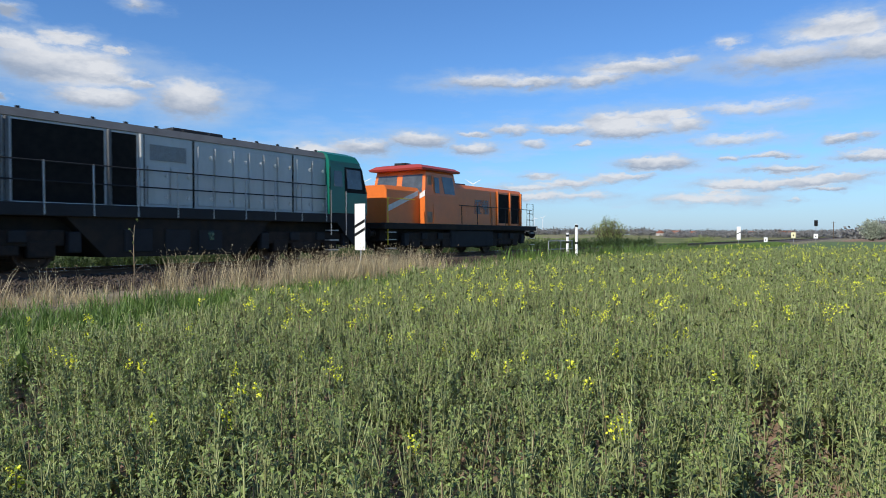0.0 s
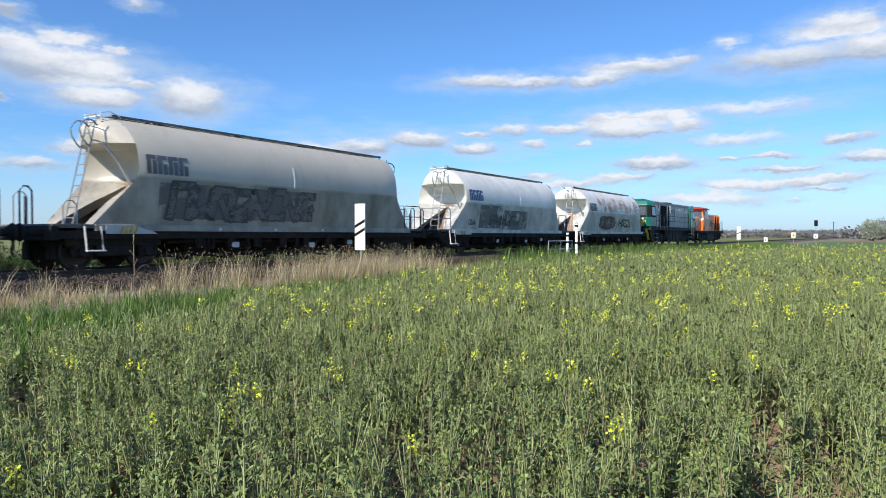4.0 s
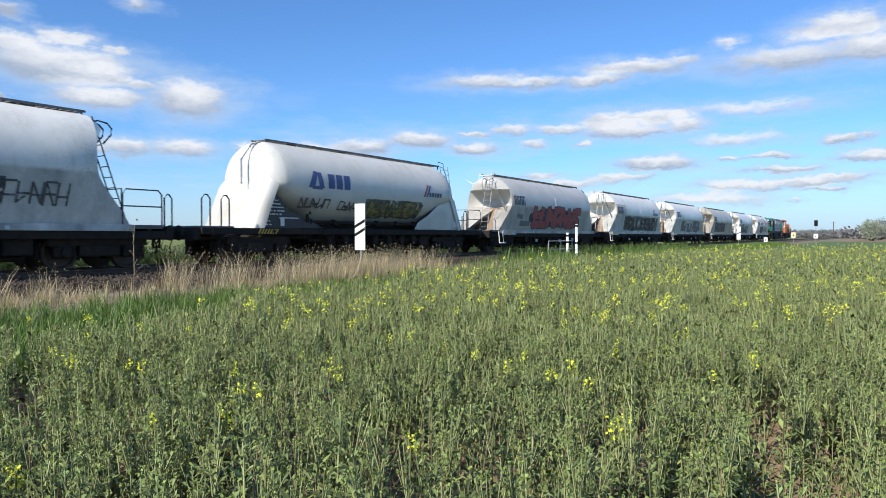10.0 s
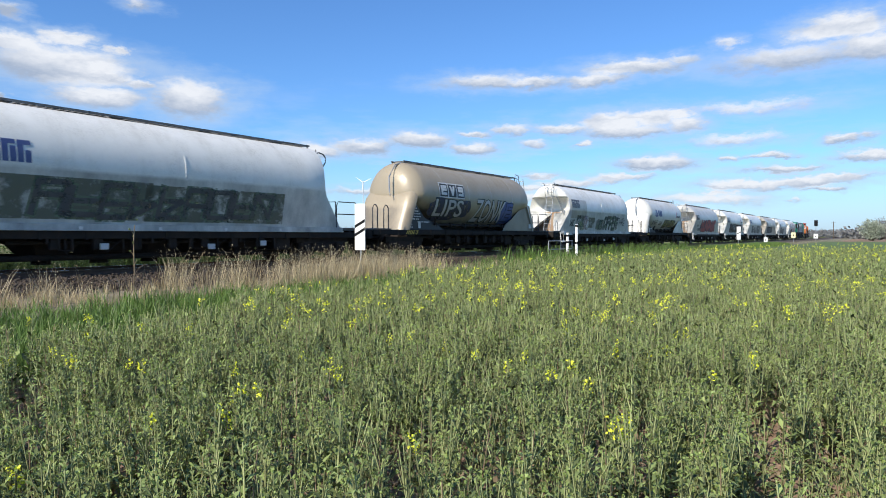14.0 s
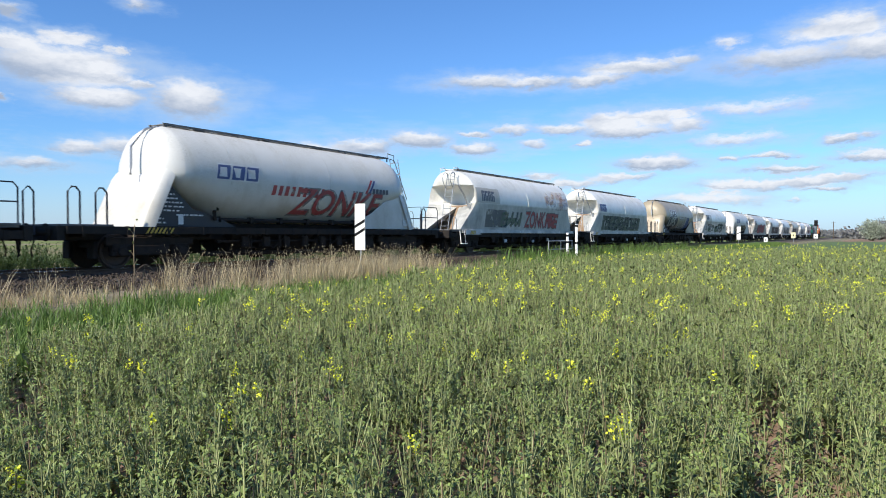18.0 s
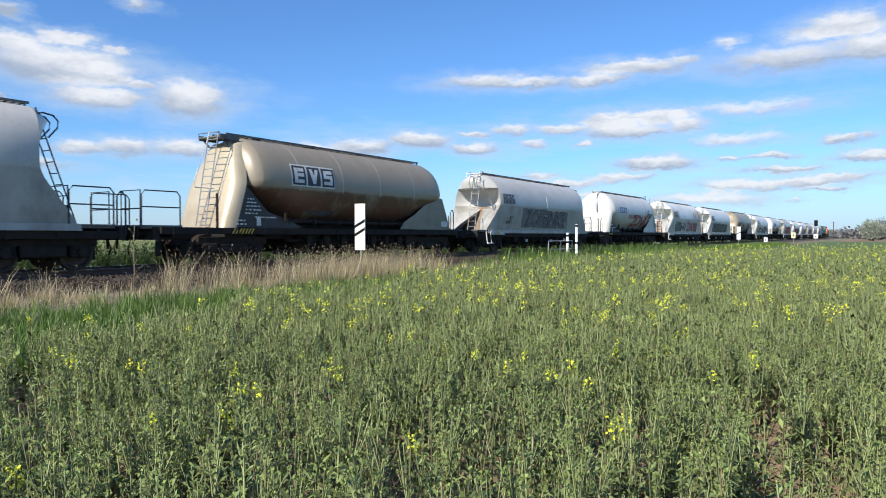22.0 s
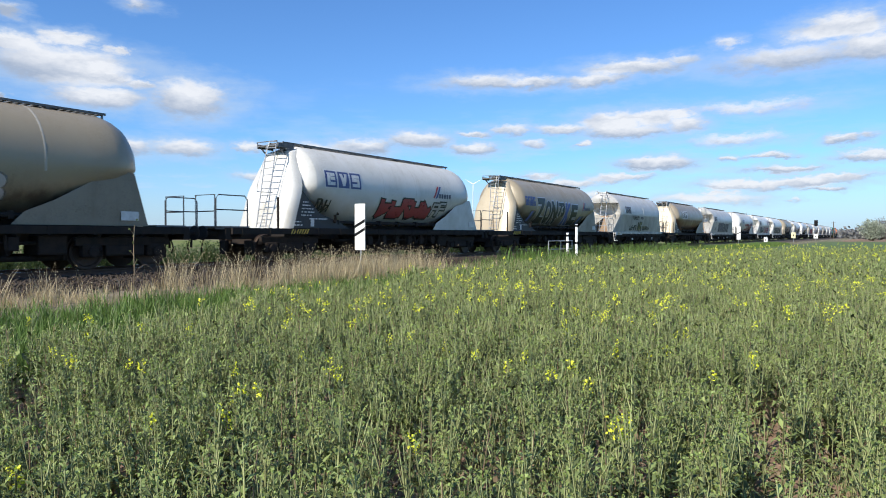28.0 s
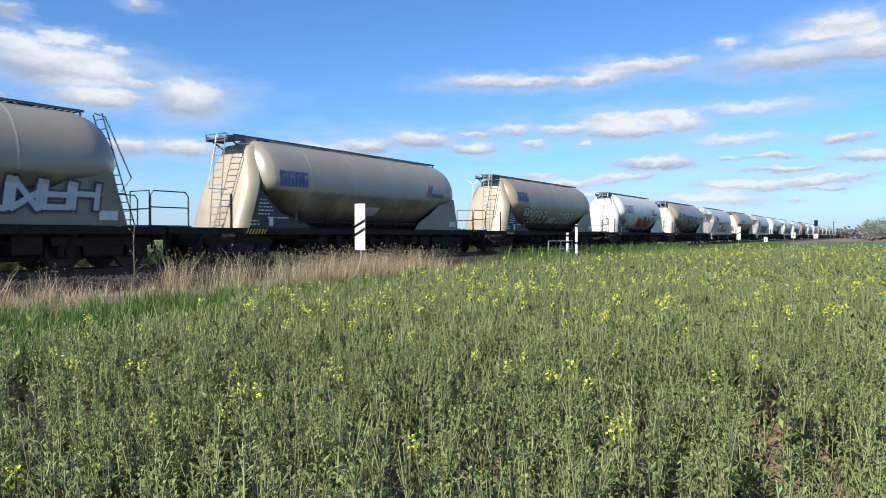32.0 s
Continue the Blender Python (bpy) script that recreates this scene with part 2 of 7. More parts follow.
M["logo_grey"] = material("faded_logo", (0.07, 0.075, 0.10), 0.6, second=(0.14, 0.14, 0.15), scale=3)
M["logo_white"] = material("logo_white", (0.72, 0.72, 0.70), 0.5, second=(0.5, 0.48, 0.44), scale=4)
M["logo_red"] = material("logo_red", (0.50, 0.045, 0.05), 0.5, second=(0.35, 0.05, 0.05), scale=4)
M["spray_red"] = material("spray_red", (0.42, 0.06, 0.055), 0.6, second=(0.30, 0.07, 0.07), scale=2.5)
M["spray_dark"] = material("spray_dark", (0.045, 0.042, 0.045), 0.6, second=(0.10, 0.095, 0.09), scale=2.5)
M["spray_grey"] = material("spray_grey", (0.26, 0.25, 0.24), 0.6, second=(0.19, 0.18, 0.175), scale=2.5)
M["spray_silver"] = material("spray_silver", (0.52, 0.52, 0.53), 0.4, metal=0.2, second=(0.36, 0.36, 0.37), scale=3)
M["spray_green"] = material("spray_green", (0.10, 0.20, 0.09), 0.6, second=(0.16, 0.17, 0.13), scale=2.5)
M["spray_yellow"] = material("spray_yellow", (0.40, 0.34, 0.12), 0.6, second=(0.30, 0.28, 0.13), scale=2.5)
M["spray_blue"] = material("spray_blue", (0.06, 0.10, 0.30), 0.6, second=(0.10, 0.13, 0.25), scale=2.5)
M["spray_pink"] = material("spray_pink", (0.40, 0.25, 0.24), 0.6, second=(0.45, 0.38, 0.36), scale=2)
M["spray_black"] = material("spray_black", (0.012, 0.013, 0.013), 0.5, second=(0.02, 0.03, 0.016), scale=1.2)
M["spray_maroon"] = material("spray_maroon", (0.10, 0.04, 0.036), 0.6, second=(0.07, 0.05, 0.045), scale=2)
M["spray_olive"] = material("spray_olive", (0.15, 0.155, 0.10), 0.6, second=(0.11, 0.12, 0.085), scale=2)
M["spray_navy"] = material("spray_navy", (0.03, 0.035, 0.075), 0.6, second=(0.05, 0.045, 0.06), scale=2)
M["spray_faded"] = material("spray_faded", (0.56, 0.33, 0.25), 0.6, second=(0.62, 0.45, 0.36), scale=2)
M["panel_grey"] = material("overpainted_grey", (0.13, 0.135, 0.135), 0.6, second=(0.19, 0.19, 0.18), scale=1.5)


def wear_off(mat, keep, solid, scale):
    """Paint that has flaked and faded in patches, so that the shell shows through."""
    nt = mat.node_tree
    tc, n, r = (nt.nodes.new("ShaderNode" + k) for k in ("TexCoord", "TexNoise", "MapRange"))
    n.inputs["Scale"].default_value, n.inputs["Detail"].default_value, n.inputs["Roughness"].default_value = scale, 8, 0.7
    edge = 0.66 - 0.34 * keep
    r.inputs["From Min"].default_value, r.inputs["From Max"].default_value, r.inputs["To Max"].default_value = edge - 0.07, edge + 0.07, solid
    nt.links.new(tc.outputs["Object"], n.inputs[0])
    nt.links.new(n.outputs["Fac"], r.inputs["Value"])
    nt.links.new(r.outputs[0], nt.nodes["Principled BSDF"].inputs["Alpha"])


for key, keep, solid, scale in (("spray_red", 0.9, 0.95, 4), ("spray_dark", 0.75, 0.9, 5), ("spray_grey", 0.6, 0.7, 2.5), ("spray_green", 0.55, 0.8, 2.5), ("spray_yellow", 0.55, 0.7, 3),
                                ("spray_pink", 0.5, 0.6, 2.5), ("spray_maroon", 0.8, 0.85, 2.5), ("spray_olive", 0.6, 0.75, 2), ("spray_navy", 0.75, 0.9, 3),
                                ("spray_faded", 0.55, 0.38, 1.6), ("panel_grey", 0.62, 0.75, 1.3)):
    wear_off(M[key], keep, solid, scale)
M["rust"] = material("rust", (0.22, 0.13, 0.075), 0.85, second=(0.34, 0.26, 0.18), scale=3, contrast=1.3)
M["hazard"] = material("hazard_yellow", (0.62, 0.42, 0.03), 0.55, second=(0.4, 0.28, 0.05), scale=4)
M["glass"] = material("cab_glass", (0.10, 0.115, 0.12), 0.06, metal=0.1, second=(0.04, 0.047, 0.05), scale=1.8, contrast=1.2, spec=0.7)
M["green"] = material("green_loco_paint", (0.004, 0.15, 0.105), 0.35, second=(0.006, 0.11, 0.08), scale=1.5)
M["hood_grey"] = material("silver_grey_paint", (0.55, 0.565, 0.555), 0.5, metal=0.05, second=(0.38, 0.39, 0.385), scale=1.4, stretch=(1, 1, 0.3))
M["loco_dark"] = material("dark_grey_paint", (0.030, 0.031, 0.034), 0.75, second=(0.020, 0.020, 0.021), scale=2, spec=0.2)
M["roof_grey"] = material("roof_grey", (0.13, 0.135, 0.14), 0.7, second=(0.08, 0.08, 0.08), scale=2)
M["grille"] = material("recess_shade_black", (0.009, 0.009, 0.010), 0.9, second=(0.022, 0.020, 0.018), scale=5, spec=0.1)
M["orange"] = material("orange_loco_paint", (0.72, 0.17, 0.025), 0.38, second=(0.55, 0.13, 0.025), scale=1.5)
M["red_roof"] = material("red_roof_paint", (0.38, 0.04, 0.03), 0.5, second=(0.28, 0.05, 0.04), scale=3)
M["yellow"] = material("warning_yellow", (0.75, 0.55, 0.02), 0.45, scale=3)


# ---- mesh helpers ----
def link_mesh(name, verts, faces, mat, parent=None, label="", smooth=False, mats=None, face_mats=None):
    me = bpy.data.meshes.new(name)
    me.from_pydata(verts, [], faces)
    for m in (mats or [mat]):
        me.materials.append(m)
    if face_mats is not None:
        me.polygons.foreach_set("material_index", face_mats)
    if smooth:
        me.polygons.foreach_set("use_smooth", [True] * len(me.polygons))
    me.update()
    ob = new(name, me)
    ob.parent = parent
    if label:
        ob["label"] = label
    return ob


def part(name, bm, mat, parent=None, label="", smooth=False, angle=None):
    """Links a bmesh as one mesh object under a thing or a part."""
    me = bpy.data.meshes.new(name)
    if smooth:
        for f in bm.faces:
            f.smooth = True
    bm.to_mesh(me)
    bm.free()
    me.materials.append(mat)
    if smooth and angle:
        me.set_sharp_from_angle(angle=radians(angle))
    ob = new(name, me)
    ob.parent = parent
    if label:
        ob["label"] = label
    return ob


def thicken(bm, depth):
    bm.normal_update()
    bmesh.ops.solidify(bm, geom=bm.faces[:], thickness=depth)
    bm.normal_update()
    bmesh.ops.recalc_face_normals(bm, faces=bm.faces[:])


def box(bm, x0, x1, y0, y1, z0, z1, bevel=0.0):
    vs = [bm.verts.new((x, y, z)) for x in (x0, x1) for y in (y0, y1) for z in (z0, z1)]
    idx = ((0, 1, 3, 2), (4, 6, 7, 5), (0, 4, 5, 1), (2, 3, 7, 6), (0, 2, 6, 4), (1, 5, 7, 3))
    fs = [bm.faces.new([vs[i] for i in f]) for f in idx]
    if bevel:
        es = list({e for f in fs for e in f.edges})
        bmesh.ops.bevel(bm, geom=es, offset=bevel, segments=2, affect="EDGES", profile=0.5)


def tube(bm, pts, r, n=6, closed=False):
    """A round bar along a line of points."""
    pts = [Vector(p) for p in pts]
    rings = []
    for i, p in enumerate(pts):
        a = pts[i - 1] if i else (pts[-1] if closed else p)
        b = pts[i + 1] if i < len(pts) - 1 else (pts[0] if closed else p)
        d = (b - a).normalized()
        up = Vector((0, 0, 1)) if abs(d.z) < 0.9 else Vector((1, 0, 0))
        s = d.cross(up).normalized()
        t = s.cross(d)
        rings.append([bm.verts.new(p + r * (math.cos(k * math.tau / n) * s + math.sin(k * math.tau / n) * t)) for k in range(n)])
    for i in range(len(rings) - (0 if closed else 1)):
        A, B = rings[i], rings[(i + 1) % len(rings)]
        for k in range(n):
            bm.faces.new((A[k], A[(k + 1) % n], B[(k + 1) % n], B[k]))
    if not closed:
        bm.faces.new(rings[0][::-1])
        bm.faces.new(rings[-1])


def disc(bm, profile, n=20, axis="y"):
    """A turned body about the y axis (or x): profile of (along, radius)."""
    rings = []
    for s, r in profile:
        ring = []
        for k in range(n):
            c, q = r * math.cos(k * math.tau / n), r * math.sin(k * math.tau / n)
            ring.append(bm.verts.new((c, s, q) if axis == "y" else ((s, c, q) if axis == "x" else (c, q, s))))
        rings.append(ring)
    for A, B in zip(rings, rings[1:]):
        for k in range(n):
            bm.faces.new((A[k], A[(k + 1) % n], B[(k + 1) % n], B[k]))
    bm.faces.new(rings[0][::-1])
    bm.faces.new(rings[-1])


def grid_faces(rows, cols, base=0, flip=False):
    fs = []
    for i in range(rows - 1):
        for j in range(cols - 1):
            a = base + i * cols + j
            q = (a, a + 1, a + cols + 1, a + cols)
            fs.append(q[::-1] if flip else q)
    return fs


def lerp_table(table, z):
    for (z0, v0), (z1, v1) in zip(table, table[1:]):
        if z <= z1:
            k = 0 if z1 == z0 else max(0, (z - z0) / (z1 - z0))
            return v0 + (v1 - v0) * k
    return table[-1][1]


def smooth_table(table, z):
    """As lerp_table, eased between the rows."""
    return sum(lerp_table(table, z + k * 0.05) for k in (-2, -1, 0, 1, 2)) / 5


def empty(name, label, category, group=""):
    ob = new(name)
    ob.empty_display_size = 0.2
    return tagged(ob, label, category, group)


# ---- running gear shared by all vehicles ----
LIFT = 0.10
TRAIN_ROWS = TRAIN_S = [(0.0, -10.2), (0.5, -3.55), (1.0, 3.35), (1.6, 11.24), (2.7, 25.93), (3.4, 35.3), (6.0, 68.73), (6.6, 76.16), (8.1, 93.84),
                        (9.7, 112.18), (11.1, 127.6), (12.6, 143.3), (14.4, 161.41), (16.6, 182.79), (18.0, 196.16), (19.7, 211.6), (21.5, 227.99),
                        (23.6, 247.15), (25.4, 262.8), (27.5, 280.55), (29.3, 295.72), (30.0, 301.68), (31.0, 309.85), (32.0, 317.95)]


def make_wheelset(radius, parent, x):
    bm = bmesh.new()
    disc(bm, [(-1.0, 0.065), (1.0, 0.065)], 10)
    ws = part("wheelset", bm, M["wheel"], parent)
    ws.location = (x, 0, radius)
    for side in (-1, 1):
        bm = bmesh.new()
        r = radius
        prof = [(0.66, r * 0.3), (0.66, r * 0.86), (0.68, r + 0.028), (0.70, r + 0.028), (0.712, r), (0.80, r - 0.006), (0.80, r * 0.86), (0.755, r * 0.78),
                (0.745, r * 0.35), (0.82, r * 0.28), (0.82, 0.09)]
        disc(bm, [(side * s, q) for s, q in prof][::side], 24)
        part("wheel", bm, M["wheel"], ws, smooth=True, angle=35)
    return ws


def make_bogie(parent, x, radius=0.46, base=0.9, dark="bogie", ends=True):
    """A two-axle bogie with its side frames, axle boxes and springs."""
    bm = bmesh.new()
    for s in (-1, 1):
        y = s * 1.0
        box(bm, -base - 0.42, base + 0.42, y - 0.06, y + 0.06, 0.62, 0.84, 0.02)
        box(bm, -0.55, 0.55, y - 0.08, y + 0.08, 0.34, 0.64, 0.05)
        for e in (-1, 1):
            box(bm, e * base - 0.27, e * base + 0.27, y - 0.10, y + 0.13, 0.32, 0.66, 0.05)
            box(bm, e * (base + 0.50) - 0.06, e * (base + 0.50) + 0.06, s * 0.62 - 0.1, s * 0.62 + 0.25, 0.25, 0.72, 0.03)
            box(bm, e * (base - 0.50) - 0.06, e * (base - 0.50) + 0.06, s * 0.62 - 0.1, s * 0.62 + 0.25, 0.25, 0.72, 0.03)
    box(bm, -0.45, 0.45, -1.0, 1.0, 0.40, 0.90, 0.03)
    box(bm, -base - 0.35, base + 0.35, -0.5, 0.5, 0.55, 0.90, 0.03)
    for e in (-1, 1):
        box(bm, e * (base + 0.26) - 0.05, e * (base + 0.26) + 0.05, -1.0, 1.0, 0.58, 0.70)
    bg = part("bogie", bm, M[dark], parent)
    bg.location = (x, 0, LIFT)
    for s in (-1, 1):
        for e in (-1, 1):
            bm = bmesh.new()
            for dx in (-0.2, 0.2):
                pts = [(e * base + dx + 0.055 * math.cos(k * 1.2), s * 1.07 + 0.055 * math.sin(k * 1.2), 0.40 + k * 0.009) for k in range(26)]
                tube(bm, pts, 0.014, 4)
            part("spring", bm, M["bogie"], bg)["kind"] = "stuff"
            bm = bmesh.new()
            disc(bm, [(s * 1.06, 0.13), (s * 1.16, 0.13), (s * 1.17, 0.10)][::s], 14)
            ax = part("axle_box", bm, M[dark], bg)
            ax.location = (e * base, 0, radius)
    for e in (-1, 1):
        make_wheelset(radius, bg, e * base)
    return bg


def make_buffers(parent, x, sign, z=1.06):
    for s in (-1, 1):
        bm = bmesh.new()
        prof = [(0.0, 0.14), (0.06, 0.14), (0.06, 0.09), (0.40, 0.09), (0.40, 0.065), (0.56, 0.065), (0.56, 0.20), (0.59, 0.225), (0.62, 0.21)]
        disc(bm, [(sign * a, r) for a, r in prof][::sign], 18, "x")
        b = part("buffer", bm, M["frame_dark"], parent, smooth=True, angle=40)
        b.location = (x, s * 0.875, z)
    bm = bmesh.new()
    pts = [(sign * 0.04, 0, 0), (sign * 0.25, 0, 0.0), (sign * 0.34, 0, -0.12), (sign * 0.36, 0, -0.42)]
    tube(bm, pts, 0.035, 6)
    for s in (-0.35, 0.35):
        tube(bm, [(0, s, -0.12), (sign * 0.16, s, -0.16), (sign * 0.24, s, -0.40), (sign * 0.20, s * 0.9, -0.58)], 0.022, 5)
    c = part("coupling", bm, M["bogie"], parent)
    c["kind"] = "stuff"
    c.location = (x, 0, z - 0.03)


def handrail(parent, name, lines, mat, r=0.02):
    bm = bmesh.new()
    for ln in lines:
        tube(bm, ln, r, 6)
    return part(name, bm, mat, parent)


def ladder(parent, foot, top, width, mat, rungs=9, r=0.018, across=(0, 1, 0)):
    f, t, w = Vector(foot), Vector(top), Vector(across) * width / 2
    bm = bmesh.new()
    tube(bm, [f - w, t - w], r, 6)
    tube(bm, [f + w, t + w], r, 6)
    for k in range(rungs):
        p = f.lerp(t, (k + 0.6) / (rungs + 0.2))
        tube(bm, [p - w, p + w], r * 0.8, 5)
    return part("ladder", bm, mat, parent)


# ---- lettering and sprayed shapes laid on a tank's side ----
def letters(name, text, x0, x1, z0, z1, shell, mat, parent, lean=0.0, bold=0.0, lift=0.012):
    """Text, cut from the built-in font, laid on the side that the function shell(z) gives."""
    cu = bpy.data.curves.new(name, "FONT")
    cu.body = text
    cu.offset = bold
    cu.resolution_u = 3
    tmp = bpy.data.objects.new(name, cu)
    scene.collection.objects.link(tmp)
    bpy.context.view_layer.update()
    me = bpy.data.meshes.new_from_object(tmp.evaluated_get(bpy.context.evaluated_depsgraph_get()))
    bpy.data.objects.remove(tmp)
    bpy.data.curves.remove(cu)
    bm = bmesh.new()
    bm.from_mesh(me)
    bpy.data.meshes.remove(me)
    xs, ys = [v.co.x for v in bm.verts], [v.co.y for v in bm.verts]
    a0, a1, b0, b1 = min(xs), max(xs), min(ys), max(ys)
    for v in bm.verts:
        k = (v.co.y - b0) / (b1 - b0)
        v.co = (x0 + (v.co.x - a0) / (a1 - a0) * (x1 - x0) + lean * k * (z1 - z0), 0, z0 + k * (z1 - z0))
    return lay_on(name, bm, z0, z1, shell, mat, parent, lift)


def lay_on(name, bm, z0, z1, shell, mat, parent, lift=0.012):
    z = z0 + 0.1
    while z < z1:
        bmesh.ops.bisect_plane(bm, geom=list(bm.verts) + list(bm.edges) + list(bm.faces), plane_co=(0, 0, z), plane_no=(0, 0, 1))
        z += 0.1
    for v in bm.verts:
        v.co.y += shell(v.co.z) - lift
    bmesh.ops.recalc_face_normals(bm, faces=bm.faces)
    for f in bm.faces:
        if f.normal.y > 0:
            f.normal_flip()
    ob = part(name, bm, mat, parent)
    if name.split("_")[0] in ("graffiti", "logo", "painted"):
        ob["kind"] = "stuff"
    return ob


def shape(name, polys, shell, mat, parent, lift=0.010):
    """Flat sprayed or stencilled shapes, each a closed line of (x, z)."""
    bm = bmesh.new()
    for pl in polys:
        bm.faces.new([bm.verts.new((x, 0, z)) for x, z in pl])
    zs = [z for pl in polys for x, z in pl]
    return lay_on(name, bm, min(zs), max(zs), shell, mat, parent, lift)


def bar(x0, x1, z0, z1, lean=0.0):
    return [(x0, z0), (x1, z0), (x1 + lean, z1), (x0 + lean, z1)]


def blob(cx, cz, rx, rz, seed, n=26, rough=0.22):
    rng = random.Random(seed)
    ph = [rng.uniform(0, math.tau) for _ in range(4)]
    out = []
    for k in range(n):
        a = k * math.tau / n
        w = 1 + rough * (math.sin(2 * a + ph[0]) * 0.3 + math.sin(3 * a + ph[1]) * 0.4 + math.sin(5 * a + ph[2]) * 0.4 + math.sin(9 * a + ph[3]) * 0.25)
        out.append((cx + rx * w * math.copysign(abs(math.cos(a)) ** 0.7, math.cos(a)), cz + rz * w * math.copysign(abs(math.sin(a)) ** 0.7, math.sin(a))))
    return out


def four_blocks(x0, x1, z0, z1):
    """A company mark of four letters as plain leaning blocks."""
    w = (x1 - x0) / 4
    polys = []
    for k in range(4):
        a, b = x0 + k * w, x0 + (k + 1) * w - w * 0.10
        m = (a + b) / 2
        polys += [bar(a, m - 0.02, z0, z1), bar(m + 0.02, b, z0, z0 + (z1 - z0) * (0.55 if k % 2 else 0.7)), bar(m - 0.02, b, z1 - 0.11, z1)]
    return polys


def framed_mark(parent, x0, x1, z0, z1, shell, lean=0.0, field="logo_blue"):
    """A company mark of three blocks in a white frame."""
    shape("logo_board", [bar(x0, x1, z0, z1, lean)], shell, M["logo_white"], parent, 0.010)
    w = (x1 - x0) / 3
    polys, whites = [], []
    for k in range(3):
        a = x0 + k * w
        polys.append(bar(a + 0.05, a + w - 0.03, z0 + 0.05, z1 - 0.05, lean * 0.85))
    shape("logo_field", polys, shell, M[field], parent, 0.016)
    for k in range(3):
        a = x0 + k * w + 0.14
        b = a + w - 0.26
        h = z1 - z0
        if k == 0:
            whites += [bar(a, a + 0.15, z0 + 0.12, z1 - 0.12, lean * 0.6), bar(a + 0.16, b, z0 + 0.12, z0 + 0.24), bar(a + 0.16, b, z0 + h * 0.45, z0 + h * 0.45 + 0.12), bar(a + 0.16, b, z1 - 0.24, z1 - 0.12)]
        elif k == 1:
            whites += [[(a, z1 - 0.12), ((a + b) / 2 - 0.07, z0 + 0.12), ((a + b) / 2 + 0.07, z0 + 0.12), (b, z1 - 0.12), (b - 0.15, z1 - 0.12), ((a + b) / 2, z0 + 0.4), (a + 0.15, z1 - 0.12)]]
        else:
            whites += [bar(a, b, z0 + 0.12, z0 + 0.24), bar(a, b, z0 + h * 0.45, z0 + h * 0.45 + 0.12), bar(a, b, z1 - 0.24, z1 - 0.12), bar(a, a + 0.13, z0 + h * 0.45 + 0.12, z1 - 0.24), bar(b - 0.13, b, z0 + 0.24, z0 + h * 0.45)]
    shape("logo_mark", whites, shell, M["logo_white"], parent, 0.022)


def slash_mark(parent, x, z, shell, s=1.0, grey="logo_grey"):
    """Two leaning stripes, red and blue, and a small row of blocks beside them."""
    shape("logo_stripe", [bar(x, x + 0.14 * s, z, z + 0.62 * s, 0.40 * s)], shell, M["logo_red"], parent)
    shape("logo_stripe", [bar(x + 0.22 * s, x + 0.36 * s, z, z + 0.62 * s, 0.40 * s)], shell, M["logo_blue"], parent)
    shape("logo_word", [bar(x + 0.52 * s + k * 0.24 * s, x + 0.70 * s + k * 0.24 * s, z + 0.02, z + 0.24 * s) for k in range(5)], shell, M[grey], parent)


# ---- silo wagon with flat sides and a hollowed end ----
def shell_hollow(z):
    """Side of the hollow-ended wagon at height z (towards the field)."""
    if z < 2.62:
        return -(1.26 + (z - 1.26) / 1.36 * 0.21)
    k = min(1.0, (z - 2.62) / 1.60)
    return -1.47 * math.sqrt(max(0.0, 1 - k ** 2.15))


REAR_RIM = [(1.20, -1.22), (1.9, -0.58), (2.45, -0.08), (2.75, 0.03), (3.05, 0.02), (3.4, 0.03), (3.9, -0.02), (4.22, -0.10)]
REAR_DEEP = [(1.20, 0.0), (1.9, 0.30), (2.6, 0.80), (3.1, 0.75), (3.40, 0.45), (3.45, -0.62), (3.85, -0.74), (4.05, -0.55), (4.22, -0.2)]
FRONT_RIM = [(1.20, 0.62), (1.6, 0.36), (2.0, 0.02), (2.35, -0.27), (2.6, -0.40), (3.1, -0.38), (3.5, -0.30), (3.9, -0.20), (4.22, -0.08)]
FRONT_DEEP = [(1.20, 0.0), (2.0, -0.15), (2.6, -0.2), (3.2, 0.35), (3.85, 0.6), (4.22, 0.2)]


